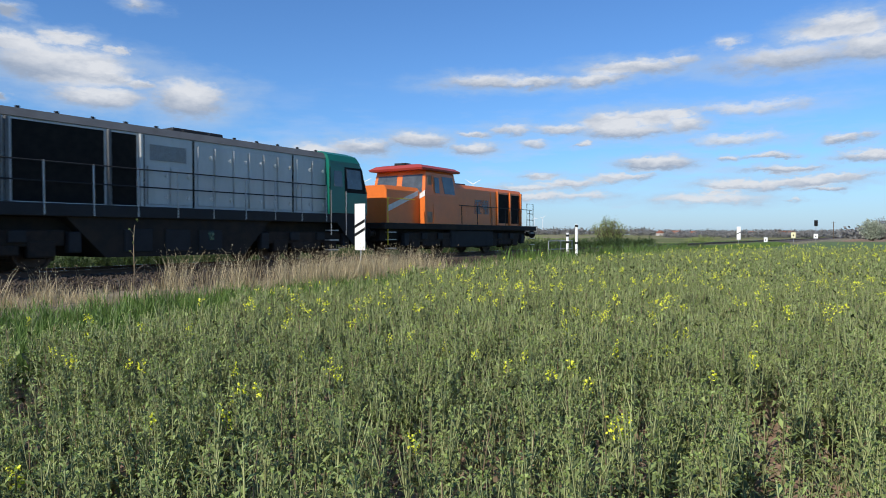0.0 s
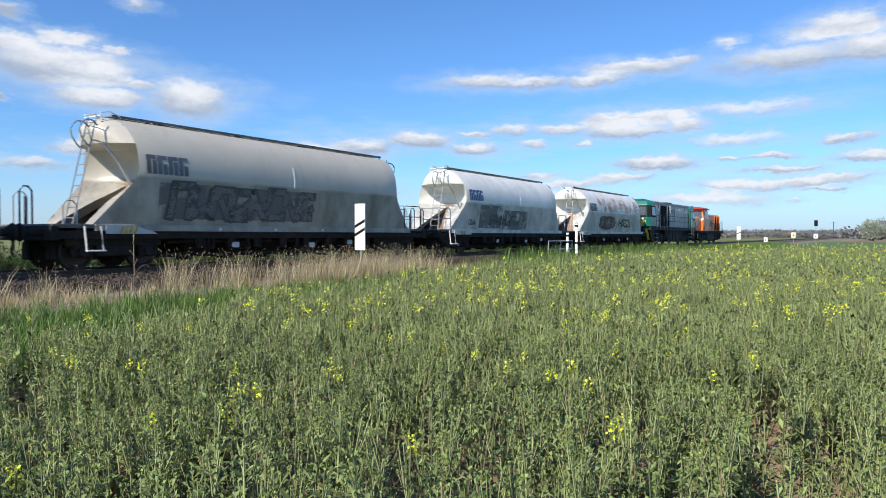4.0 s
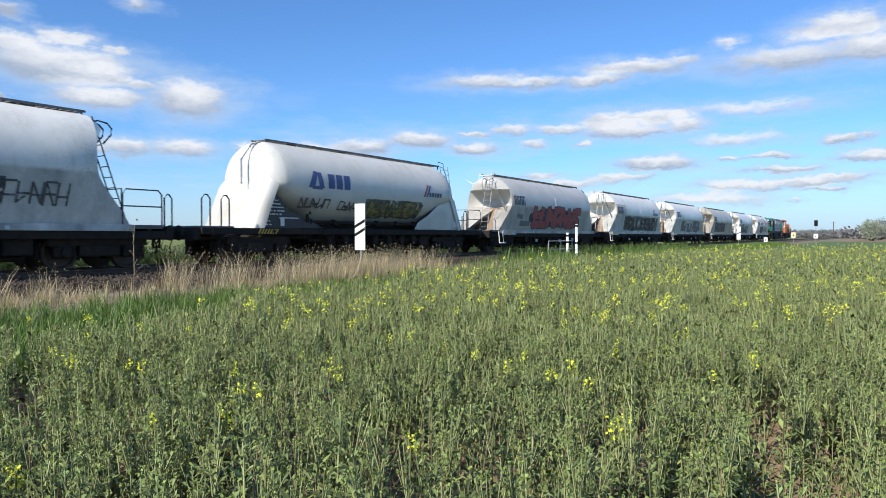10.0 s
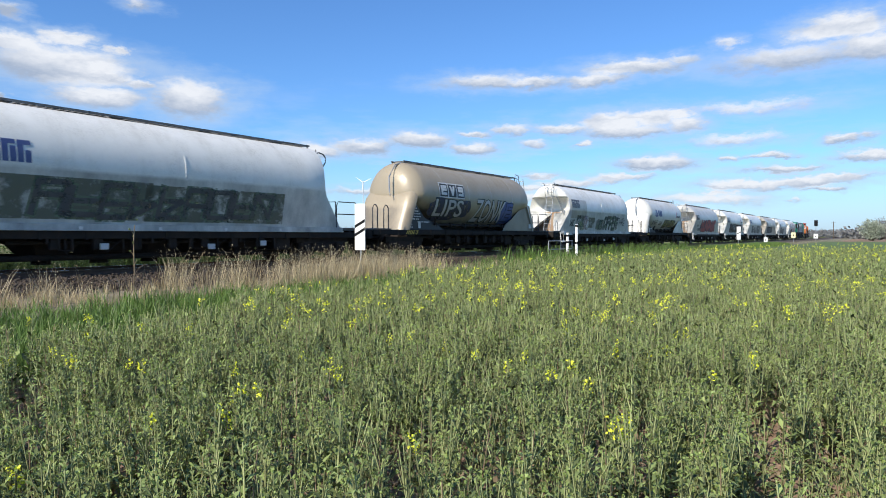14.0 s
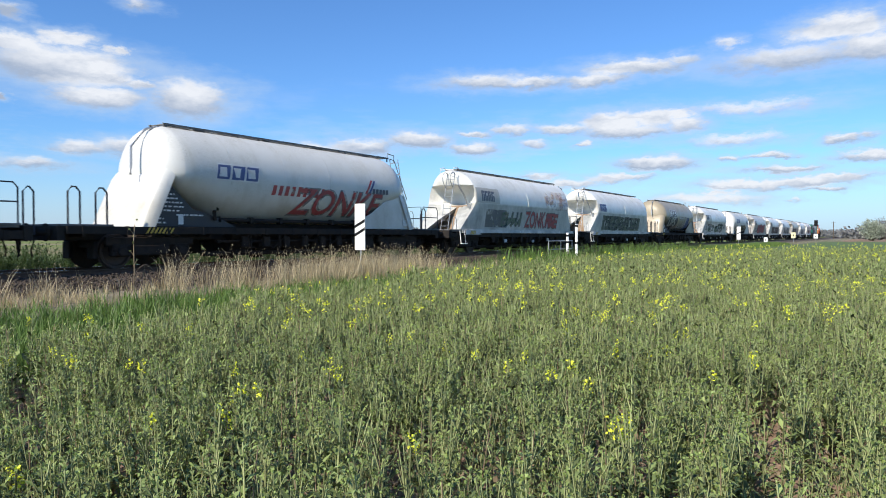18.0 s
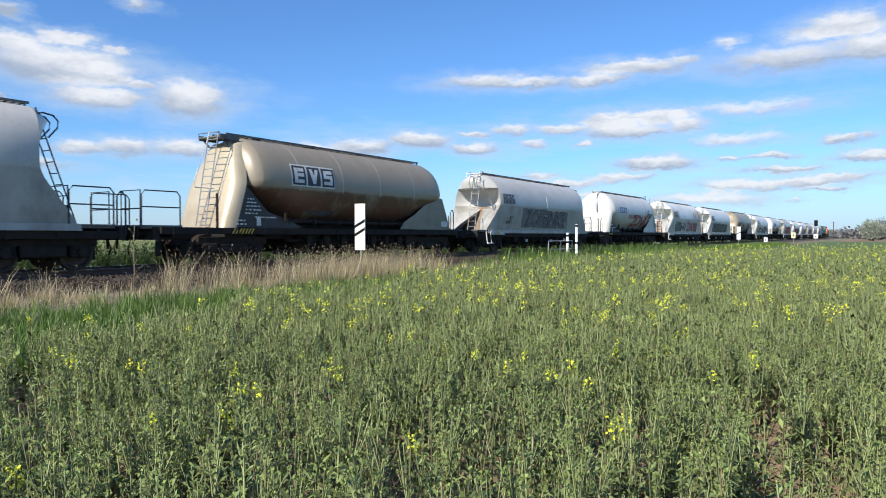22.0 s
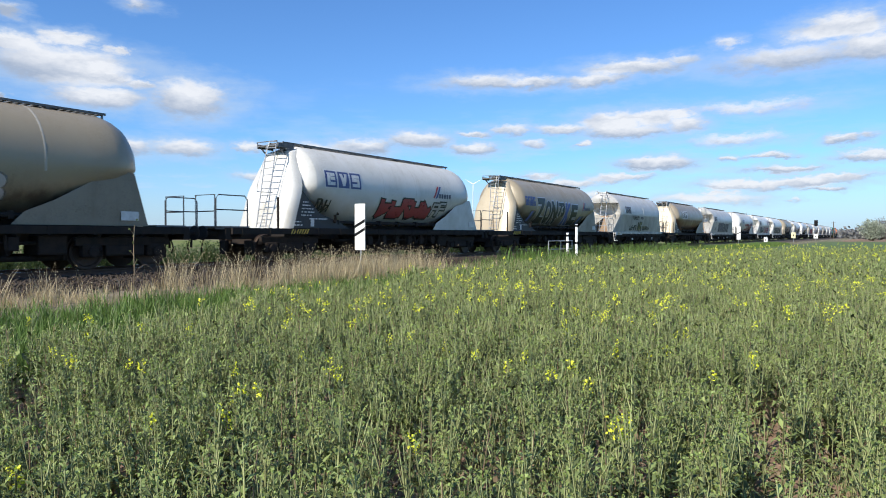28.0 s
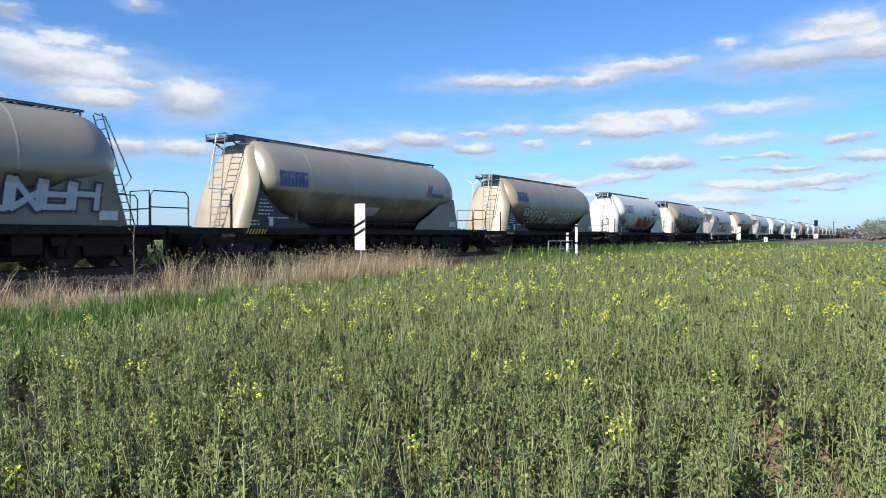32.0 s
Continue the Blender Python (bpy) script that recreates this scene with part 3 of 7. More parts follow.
def hollow_tank(L, mat, parent):
    """The pressed-steel body: two sides over the roof, a hollowed rear end with two legs, a plainer front end."""
    zs = [1.26 + k * 0.124 for k in range(12)] + [2.72, 2.85, 3.0, 3.15, 3.3, 3.45, 3.6, 3.75, 3.88, 4.0, 4.1, 4.17, 4.21]
    ring = [(shell_hollow(z), z) for z in zs] + [(0.0, 4.222)] + [(-shell_hollow(z), z) for z in reversed(zs)]
    nx = 25
    verts, faces = [], []
    for i in range(nx):
        k = i / (nx - 1)
        for y, z in ring:
            a, b = smooth_table(REAR_RIM, z), L + smooth_table(FRONT_RIM, z)
            # the rim curls in a little at both ends
            curl = 0.05 * max(0, 1 - min(k, 1 - k) * 30)
            verts.append((a + (b - a) * k, y * (1 - curl), z))
    faces += grid_faces(nx, len(ring))
    # rear: hollow above, two legs below
    top = [2.50, 2.6, 2.72, 2.85, 3.0, 3.15, 3.3, 3.40, 3.43, 3.46, 3.5, 3.6, 3.75, 3.9, 4.05, 4.15, 4.21]
    ny = 17
    base = len(verts)
    for z in top:
        w = -shell_hollow(z) * 0.95
        for j in range(ny):
            u = -1 + 2 * j / (ny - 1)
            verts.append((smooth_table(REAR_RIM, z) + lerp_table(REAR_DEEP, z) * (1 - u * u) ** 0.8, u * w, z))
    faces += grid_faces(len(top), ny, base, True)
    for s in (-1, 1):
        low = [1.26 + k * 0.124 for k in range(11)]
        base = len(verts)
        for z in low:
            w = -shell_hollow(z) * 0.95
            h = max(0.02, 0.80 * (2.50 - z) / 1.24)
            for j in range(7):
                y = w + (h - w) * j / 6
                u = y / w
                x = smooth_table(REAR_RIM, z) + lerp_table(REAR_DEEP, z) * (1 - u * u) ** 0.8
                verts.append((x, s * y, z))
            verts.append((x + 0.45, s * (y + 0.02), z))
        faces += grid_faces(len(low), 8, base, s > 0)
    # front
    base = len(verts)
    full = [1.26 + k * 0.185 for k in range(16)] + [4.15, 4.21]
    for z in full:
        w = -shell_hollow(z) * 0.95
        for j in range(9):
            u = -1 + j / 4
            verts.append((L + smooth_table(FRONT_RIM, z) + lerp_table(FRONT_DEEP, z) * (1 - u * u), u * w, z))
    faces += grid_faces(len(full), 9, base)
    tank = link_mesh("tank", verts, faces, mat, parent, smooth=True)
    tank.data.set_sharp_from_angle(angle=radians(40))
    return tank


def underframe(parent, x0, x1, sill="frame_dark", sill_z=(1.0, 1.24), sill_y=1.30):
    bm = bmesh.new()
    for s in (-1, 1):
        box(bm, x0, x1, s * 0.55 - 0.06, s * 0.55 + 0.06, 0.86, 1.18, 0.01)
    for k in range(9):
        x = x0 + 0.6 + (x1 - x0 - 1.2) * k / 8
        box(bm, x - 0.05, x + 0.05, -1.25, 1.25, 0.95, 1.16)
    for x in (x0, x1):
        box(bm, x - 0.10, x + 0.10, -1.32, 1.32, 0.86, 1.22, 0.015)
    fr = part("underframe", bm, M["frame_dark"], parent)
    for s in (-1, 1):
        bm = bmesh.new()
        y = s * sill_y
        box(bm, x0 + 0.1, x1 - 0.1, y - 0.04, y + 0.04, sill_z[0], sill_z[1], 0.008)
        n = int((x1 - x0) / 1.1)
        for k in range(n):
            x = x0 + 0.5 + k * (x1 - x0 - 1.0) / (n - 1)
            box(bm, x - 0.03, x + 0.03, y - 0.055, y + 0.055, sill_z[0] - 0.02, sill_z[1] + 0.01)
        part("sill", bm, M[sill], parent)
    return fr


def brake_gear(parent, xa, xb):
    """Air tank, pipes, levers and discharge spouts below the floor, between the bogies."""
    bm = bmesh.new()
    disc(bm, [(-0.55, 0.05), (-0.5, 0.19), (0.5, 0.19), (0.55, 0.05)], 14, "x")
    t = part("air_tank", bm, M["bogie"], parent, smooth=True, angle=50)
    t.location = (xa + 0.3 * (xb - xa), -0.6, 0.72)
    bm = bmesh.new()
    n = 5
    for k in range(n):
        x = xa + (xb - xa) * (k + 0.5) / n
        tube(bm, [(x, -1.18, 1.0), (x, -1.20, 0.66), (x + 0.05, -1.12, 0.52)], 0.035, 6)
        hw = 0.46 * (xb - xa) / n
        lo = [bm.verts.new((x + a * 0.30, b * 0.42, 0.36)) for a, b in ((-1, -1), (1, -1), (1, 1), (-1, 1))]
        hi = [bm.verts.new((x + a * hw, b * 1.02, 1.02)) for a, b in ((-1, -1), (1, -1), (1, 1), (-1, 1))]
        bm.faces.new(lo[::-1])
        for q in range(4):
            bm.faces.new((lo[q], lo[(q + 1) % 4], hi[(q + 1) % 4], hi[q]))
        disc_at(bm, x, 0, 0.24, 0.24, 0.14)
    tube(bm, [(xa - 0.5, -0.95, 0.80), (xb + 0.5, -0.95, 0.80)], 0.05, 6)
    tube(bm, [(xa - 0.8, -0.6, 0.42), (xb + 0.8, -0.6, 0.42)], 0.075, 8)
    tube(bm, [(xa - 0.8, 0.6, 0.46), (xb + 0.8, 0.6, 0.46)], 0.06, 8)
    box(bm, xa - 0.9, xa - 0.1, 0.3, 1.15, 0.45, 1.0, 0.05)
    box(bm, xb + 0.1, xb + 0.8, -1.1, -0.3, 0.5, 1.0, 0.05)
    box(bm, xa - 0.2, xb + 0.2, -0.5, 0.5, 0.78, 1.05)
    part("discharge_pipe", bm, M["bogie"], parent)["kind"] = "stuff"
    bm = bmesh.new()
    for k in range(4):
        x = xa + (xb - xa) * (k + 0.3) / 4
        tube(bm, [(x, -1.26, 1.05), (x, -1.28, 0.62), (x + 0.25, -1.28, 0.60)], 0.018, 5)
    for s in (0.18, 0.62):
        x = xa + (xb - xa) * s
        tube(bm, [(x, -1.2, 0.98), (x + 0.5, -1.1, 0.55), (x + 1.0, -1.2, 0.98)], 0.025, 5)
    for k in range(7):
        x = xa + (xb - xa) * (k + 0.5) / 7
        box(bm, x - 0.16, x + 0.10, -1.22, -1.08, 0.62, 0.95, 0.03)
    part("brake_rigging", bm, M["bogie"], parent)["kind"] = "stuff"


def walkway(parent, x0, x1, z=4.26, w=0.34, name="walkway"):
    bm = bmesh.new()
    for s in (-1, 1):
        box(bm, x0, x1, s * w - 0.02, s * w + 0.02, z - 0.03, z + 0.03)
        n = int((x1 - x0) / 1.3)
        for k in range(n + 1):
            x = x0 + 0.1 + (x1 - x0 - 0.2) * k / n
            box(bm, x - 0.02, x + 0.02, s * w - 0.02, s * w + 0.02, z - 0.16, z - 0.03)
    n = int((x1 - x0) / 0.18)
    for k in range(n):
        x = x0 + (k + 0.5) * (x1 - x0) / n
        box(bm, x - 0.055, x + 0.055, -w + 0.02, w - 0.02, z - 0.015, z + 0.012)
    ww = part(name, bm, M["walk"], parent)
    bm = bmesh.new()
    for k in range(4):
        x = x0 + (x1 - x0) * (k + 0.5) / 4
        disc_at(bm, x, 0, z - 0.06, 0.27, 0.10)
    part("hatch", bm, M["walk"], parent)["kind"] = "stuff"
    return ww


def disc_at(bm, x, y, z, r, h, n=14):
    a = [bm.verts.new((x + r * math.cos(k * math.tau / n), y + r * math.sin(k * math.tau / n), z)) for k in range(n)]
    b = [bm.verts.new((x + r * 0.9 * math.cos(k * math.tau / n), y + r * 0.9 * math.sin(k * math.tau / n), z + h)) for k in range(n)]
    for k in range(n):
        bm.faces.new((a[k], a[(k + 1) % n], b[(k + 1) % n], b[k]))
    bm.faces.new(b)


def loop_rail(x, y, z0, z1, w=0.0, d=0.45):
    """An upright hoop of bar in the plane across or along the wagon."""
    if w:
        return [(x, y - w / 2, z0), (x, y - w / 2, z1 - 0.12), (x, y - w / 2 + 0.1, z1), (x, y + w / 2 - 0.1, z1), (x, y + w / 2, z1 - 0.12), (x, y + w / 2, z0)]
    return [(x - d / 2, y, z0), (x - d / 2, y, z1 - 0.12), (x - d / 2 + 0.1, y, z1), (x + d / 2 - 0.1, y, z1), (x + d / 2, y, z1 - 0.12), (x + d / 2, y, z0)]


def end_platform(parent, x0, x1, mat, z=1.22, rails=True):
    """The platform over the end beam with its guard rails."""
    bm = bmesh.new()
    box(bm, x0, x1, -1.30, 1.30, z, z + 0.05, 0.01)
    n = 7
    for k in range(n):
        y = -1.25 + 2.5 * k / (n - 1)
        box(bm, x0 + 0.03, x1 - 0.03, y - 0.015, y + 0.015, z - 0.05, z)
    part("platform", bm, M["walk"], parent)["kind"] = "stuff"
    if rails:
        for s in (-1, 1):
            y = s * 1.25
            handrail(parent, "guard_rail", [loop_rail((x0 + x1) / 2, y, z, z + 1.0, 0, (x1 - x0) * 0.92), [(x0 + 0.06, y, z + 0.55), (x1 - 0.06, y, z + 0.55)]], mat)
        for s in (-1, 1):
            handrail(parent, "guard_rail", [[(x0 + 0.05, s * 1.2, z), (x0 + 0.05, s * 1.2, z + 1.0), (x0 + 0.05, s * 0.3, z + 1.0), (x0 + 0.05, s * 0.3, z)], [(x0 + 0.05, s * 1.2, z + 0.5), (x0 + 0.05, s * 0.3, z + 0.5)]], mat)


def make_hollow_wagon(L, group):
    """Cement silo wagon, hollowed white end with ladder at the rear."""
    w = empty("silo_wagon", "", "railway wagon", group)
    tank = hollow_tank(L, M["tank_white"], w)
    # sloping hopper floor seen between the legs
    bm = bmesh.new()
    vs = [bm.verts.new(p) for p in ((0.55, -1.1, 2.50), (0.55, 1.1, 2.50), (0.35, 1.1, 1.26), (0.35, -1.1, 1.26))]
    bm.faces.new(vs)
    vs = [bm.verts.new(p) for p in ((0.6, -1.1, 2.50), (0.6, 1.1, 2.50), (0.4, 1.1, 1.26), (0.4, -1.1, 1.26))]
    bm.faces.new(vs[::-1])
    part("hopper_slope", bm, M["rust"], tank, "rust-stained hopper slope")
    x0, x1 = -2.15, L + 1.70
    underframe(w, x0, x1, "frame_dark", (0.90, 1.10), 1.24)
    make_bogie(w, -0.45)
    make_bogie(w, L - 0.15)
    for s in (-1, 1):
        bm = bmesh.new()
        box(bm, -1.15, L + 0.62, s * 1.285 - 0.035, s * 1.285 + 0.035, 1.10, 1.275, 0.012)
        box(bm, -1.15, L + 0.62, s * 1.33 - 0.03, s * 1.33 + 0.03, 1.105, 1.135)
        part("tank_skirt", bm, M["tank_white"], w)
        bm = bmesh.new()
        for k, x in enumerate((1.9, 2.5, 4.3, 4.7, 5.9, 7.4, 7.7, 9.1)):
            box(bm, x - 0.03, x + 0.03, s * 1.22 - 0.04, s * 1.22 + 0.04, 0.78 - 0.2 * ((k * 5) % 3) / 2, 1.0, 0.008)
        part("bracket", bm, M["bogie"], w)["kind"] = "stuff"
        bm = bmesh.new()
        for x, z in ((3.3, 0.62), (6.6, 0.58), (8.6, 0.66)):
            box(bm, x - 0.11, x + 0.11, s * 1.27 - 0.03, s * 1.27 + 0.03, z, z + 0.16, 0.01)
        part("brake_plate", bm, M["sill_white"], w)["kind"] = "stuff"
        # short weld seam high on the shell
        bm = bmesh.new()
        zs = [2.55 + 0.1 * k for k in range(8)]
        for z0, z1 in zip(zs, zs[1:]):
            a, b = s * -shell_hollow(z0), s * -shell_hollow(z1)
            vs = [bm.verts.new(p) for p in ((5.60, a * 1.008, z0), (5.66, a * 1.008, z0), (5.66, b * 1.008, z1), (5.60, b * 1.008, z1))]
            bm.faces.new(vs)
        thicken(bm, 0.012)
        part("weld_seam", bm, M["bars_white"], tank)
    make_buffers(w, x0, -1)
    make_buffers(w, x1, 1)
    brake_gear(w, 1.6, L - 2.6)
    walkway(w, -0.12, L - 0.12)
    end_platform(w, x0 - 0.05, -1.15, M["galv"], rails=L < 11)
    for s in (-1, 1):
        handrail(w, "grab_loop", [loop_rail(-1.75, s * 1.25, 1.25, 2.15 if s > 0 else 1.85, 0, 0.34)], M["galv"], 0.018)
    handrail(w, "grab_loop", [loop_rail(-2.05, 0.3, 1.25, 2.25, 0, 0.30)], M["rail_dark"], 0.024)
    handrail(w, "brake_wheel_post", [[(-1.95, 0.55, 1.25), (-1.95, 0.55, 2.0)]], M["rail_dark"], 0.03)
    # the front end carries a ladder with a hoop too
    ladder(w, (L + 0.85, -0.45, 1.27), (L - 0.12, -0.45, 4.12), 0.40, M["rail_dark"], 10)
    for hy in (-0.65, -0.25):
        handrail(w, "ladder_hoop", [[(L - 0.15, hy, 3.95), (L + 0.05, hy, 4.02), (L + 0.3, hy, 3.98), (L + 0.42, hy, 3.85), (L + 0.40, hy, 3.68), (L + 0.18, hy, 3.42)]], M["rail_dark"], 0.022)
    end_platform(w, L + 0.30, L + 1.55, M["rail_dark"])
    handrail(w, "grab_loop", [loop_rail(L + 1.80, -1.1, 1.0, 2.15, 0, 0.24)], M["rail_dark"], 0.022)
    # ladder, hoop at its head and the slanting pipe in the hollow
    ladder(w, (-1.36, -0.42, 1.27), (-0.70, -0.42, 4.15), 0.42, M["galv"], 10)
    for hy in (-0.63, -0.2):
        handrail(w, "ladder_hoop", [[(-0.68, hy, 3.90), (-0.82, hy, 4.02), (-0.98, hy, 4.02), (-1.10, hy, 3.92), (-1.16, hy, 3.76), (-1.12, hy, 3.58), (-1.02, hy, 3.42), (-0.90, hy, 3.30)]], M["galv"], 0.022)
    handrail(w, "roof_rail", [[(-0.45, s * 0.4, 4.05), (-0.45, s * 0.4, 4.30), (-0.2, s * 0.38, 4.36), (0.1, s * 0.36, 4.26)] for s in (-1, 1)] + [[(-0.45, -0.4, 4.22), (-0.45, 0.4, 4.22)]], M["bars_white"])
    handrail(w, "filling_pipe", [[(-0.62, -0.75, 3.45), (-0.25, -0.85, 2.95), (0.08, -1.0, 2.25)]], M["galv"], 0.045)
    # step below the platform and pale corner panel with the hazard marking
    handrail(w, "step", [[(-1.45, -1.36, 1.22), (-1.43, -1.42, 0.60), (-1.00, -1.42, 0.60), (-1.03, -1.36, 1.22)], [(-1.44, -1.50, 0.60), (-0.99, -1.50, 0.60)], [(-1.43, -1.40, 0.60), (-1.44, -1.51, 0.60)], [(-1.0, -1.40, 0.60), (-0.99, -1.51, 0.60)]], M["bars_white"], 0.024)
    bm = bmesh.new()
    bm.faces.new([bm.verts.new(p) for p in ((-0.9, -1.375, 1.03), (0.55, -1.375, 1.03), (0.45, -1.375, 1.09), (-0.15, -1.375, 1.25), (-0.9, -1.375, 1.25))])
    thicken(bm, 0.02)
    part("corner_panel", bm, M["sill_white"], w)
    bm = bmesh.new()
    for k in range(4):
        x = -0.55 + k * 0.13
        bm.faces.new([bm.verts.new(p) for p in ((x, -1.40, 1.05), (x + 0.07, -1.40, 1.05), (x + 0.15, -1.40, 1.22), (x + 0.08, -1.40, 1.22))])
    part("hazard_marking", bm, M["hazard"], w)["kind"] = "stuff"
    # rolled seam weld on the shell and the small lettered plates
    bm = bmesh.new()
    for k in range(4):
        box(bm, 2.6 + k * 2.2, 2.70 + k * 2.2, -1.372, -1.364, 1.13, 1.21)
    part("plate", bm, M["bars_white"], w)["kind"] = "stuff"
    return w


# ---- silo wagon with a round tank on slanting end supports ----
def shell_round(z):
    k = (z - 2.77) / 1.45
    return -1.45 * math.sqrt(max(0.0, 1 - k * k))


def make_round_wagon(L, xs, xe, raised, group):
    """Cement silo wagon with a cylindrical tank; xs, xe: where the straight shell begins and ends; raised: with a roof platform at the rear."""
    w = empty("silo_wagon", "", "railway wagon", group)
    R, zc, n = 1.45, 2.77, 40
    verts, faces = [], []
    stations = [(-0.98, 0.05), (-0.96, 0.28), (-0.90, 0.50), (-0.77, 0.70), (-0.57, 0.855), (-0.33, 0.945), (-0.10, 0.988), (0.0, 1.0)]
    flat = 0.5 if raised else 0.75
    rows = [(xs + dx * flat, k, dx) for dx, k in stations]
    m = 22
    rows += [(xs + (xe - xs) * i / m, 1.0, 0) for i in range(1, m)]
    rows += [(xe - dx, k, dx) for dx, k in reversed(stations)]
    for x, k, dx in rows:
        for j in range(n):
            a = j * math.tau / n
            y, z = R * k * math.sin(a), zc - R * k * math.cos(a)
            # the belly rises towards both ends
            lo = 0.0
            for e, sgn in ((xs, 1), (xe, -1)):
                run = (x - e) * sgn
                if run < 1.7:
                    lo = max(lo, (1.7 - max(run, -0.9)) / 2.6)
            if z < zc:
                z = zc - (zc - z) * (1 - 0.80 * min(1, lo))
            verts.append((x, y, z))
    for i in range(len(rows) - 1):
        for j in range(n):
            a, b = i * n + j, i * n + (j + 1) % n
            faces.append((a, b, b + n, a + n))
    faces.append(tuple(range(n)))
    faces.append(tuple(reversed(range((len(rows) - 1) * n, len(rows) * n))))
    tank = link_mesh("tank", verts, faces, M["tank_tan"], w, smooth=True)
    tank.data.set_sharp_from_angle(angle=radians(50))
    # weld rings round the shell
    for t in (0.16, 0.38, 0.60, 0.83):
        bm = bmesh.new()
        x = xs + (xe - xs) * t
        rows2 = []
        for dx, rr in ((-0.03, 1.4505), (0, 1.458), (0.03, 1.4505)):
            rows2.append([bm.verts.new((x + dx, rr * math.sin(a), zc + rr * math.cos(a))) for a in [(-100 + 200 * q / 24) * math.pi / 180 for q in range(25)]])
        for A, B in zip(rows2, rows2[1:]):
            for q in range(24):
                bm.faces.new((A[q], A[q + 1], B[q + 1], B[q]))
        part("weld_ring", bm, M["tank_tan"], tank, smooth=True)
    # slanting supports with rounded cheeks at both ends
    for end, e, sgn in (("rear", xs, 1), ("front", xe, -1)):
        verts, faces = [], []
        fr = -1.0 if L > 11.5 else -1.38
        lean = 0.42 if L > 11.5 else 0.70
        if sgn < 0:
            prof = [(fr + lean * q / 5, 1.22 + 1.45 * q / 5) for q in range(6)] + [(fr + lean + 0.12, 2.85), (fr + lean + 0.26, 3.0)]
        elif raised:
            prof = [(-1.42 + 0.85 * q / 9, 1.22 + 2.70 * q / 9) for q in range(10)] + [(-0.42, 4.0), (-0.2, 4.05)]
        else:
            prof = [(-1.40 + 0.62 * q / 5, 1.22 + 1.42 * q / 5) for q in range(6)] + [(-0.68, 2.80), (-0.50, 3.0)]
        wrap = [(1.0, 0.46), (0.99, 0.32), (0.955, 0.19), (0.88, 0.09), (0.74, 0.03), (0.4, 0.0)]
        cols = [(-u, d) for u, d in wrap] + [(u, d) for u, d in reversed(wrap)]
        for x, z in prof:
            hw = (1.24 if raised else 1.36) - max(0, z - 2.60) * (0.45 if raised and sgn > 0 else 0.35)
            for u, d in cols:
                verts.append((e + sgn * (x + d), u * hw, z))
        faces = grid_faces(len(prof), len(cols), 0, sgn > 0)
        sup = link_mesh("end_support", verts, faces, M["tank_tan"], w, smooth=True)
        sup.data.set_sharp_from_angle(angle=radians(60))
    # black data panels in the gap between support and tank, with rows of small plates
    for s in (-1, 1):
        bm = bmesh.new()
        y = s * 1.22
        bm.faces.new([bm.verts.new((xs + x, y, z)) for x, z in ((-1.10, 1.24), (1.9, 1.24), (1.3, 1.50), (0.35, 1.75), (-0.15, 2.2), (-0.52, 2.55))])
        thicken(bm, 0.02)
        pan = part("data_panel", bm, M["black"], w, "black data panel with white markings")
        if s < 0:
            bm = bmesh.new()
            rng = random.Random(5)
            for r, (xa, xb) in enumerate(((-1.3, -0.9), (-1.25, -0.95), (-0.55, 0.35), (-0.95, -0.45), (-0.92, -0.3), (-0.9, -0.35), (-0.88, -0.5), (-0.85, -0.6))):
                z = 1.32 + r * 0.115
                x, xb = xs + xa + 0.34, xb + 0.34
                while x < xs + xb:
                    d = rng.uniform(0.04, 0.14)
                    box(bm, x, min(x + d, xs + xb), y - 0.026, y - 0.022, z, z + 0.045)
                    x += d + rng.uniform(0.02, 0.06)
            part("marking", bm, M["bars_white"], pan)["kind"] = "stuff"
            bm = bmesh.new()
            box(bm, xs - 0.15, xs + 0.02, y - 0.028, y - 0.022, 1.30, 1.58)
            part("data_plate", bm, M["bars_white"], pan)
    x0, x1 = (-3.15, L + 1.40) if raised else (-3.45, L + 2.20)
    bm = bmesh.new()
    box(bm, xs - 0.9, xe + 0.5, -0.4, 0.4, 1.10, 1.80, 0.02)
    part("centre_sill", bm, M["frame_dark"], w)
    underframe(w, x0, x1, "frame_dark", (1.02, 1.22), 1.36)
    make_bogie(w, x0 + (2.85 if raised else 2.6))
    make_bogie(w, L - 0.30)
    make_buffers(w, x0, -1)
    make_buffers(w, x1, 1)
    brake_gear(w, xs + 1.9, xe - 1.9)
    walkway(w, 0, L - (0.40 if raised else 0.05))
    bm = bmesh.new()
    tube(bm, [(xs + 1.0, -1.12, 1.46), (xe - 0.9, -1.12, 1.46)], 0.06, 8)
    for k in range(7):
        x = xs + 1.3 + k * (xe - xs - 2.4) / 6
        tube(bm, [(x, -1.12, 1.46), (x, -0.7, 1.46)], 0.045, 6)
        box(bm, x - 0.06, x + 0.06, -1.22, -1.02, 1.36, 1.56, 0.02)
    tube(bm, [(xs + 1.2, -1.12, 1.46), (xs + 1.05, -1.3, 1.5), (xs + 1.0, -1.34, 1.72), (xs + 1.12, -1.36, 1.78)], 0.06, 8)
    part("manifold_pipe", bm, M["frame_dark"], w)
    bm = bmesh.new()
    for k in range(-3, 4):
        x = xs - 0.9 + k * 0.12
        bm.faces.new([bm.verts.new(p) for p in ((x, -1.412, 1.04), (x + 0.06, -1.412, 1.04), (x + 0.16, -1.412, 1.2), (x + 0.10, -1.412, 1.2))])
    part("hazard_marking", bm, M["hazard"], w)["kind"] = "stuff"
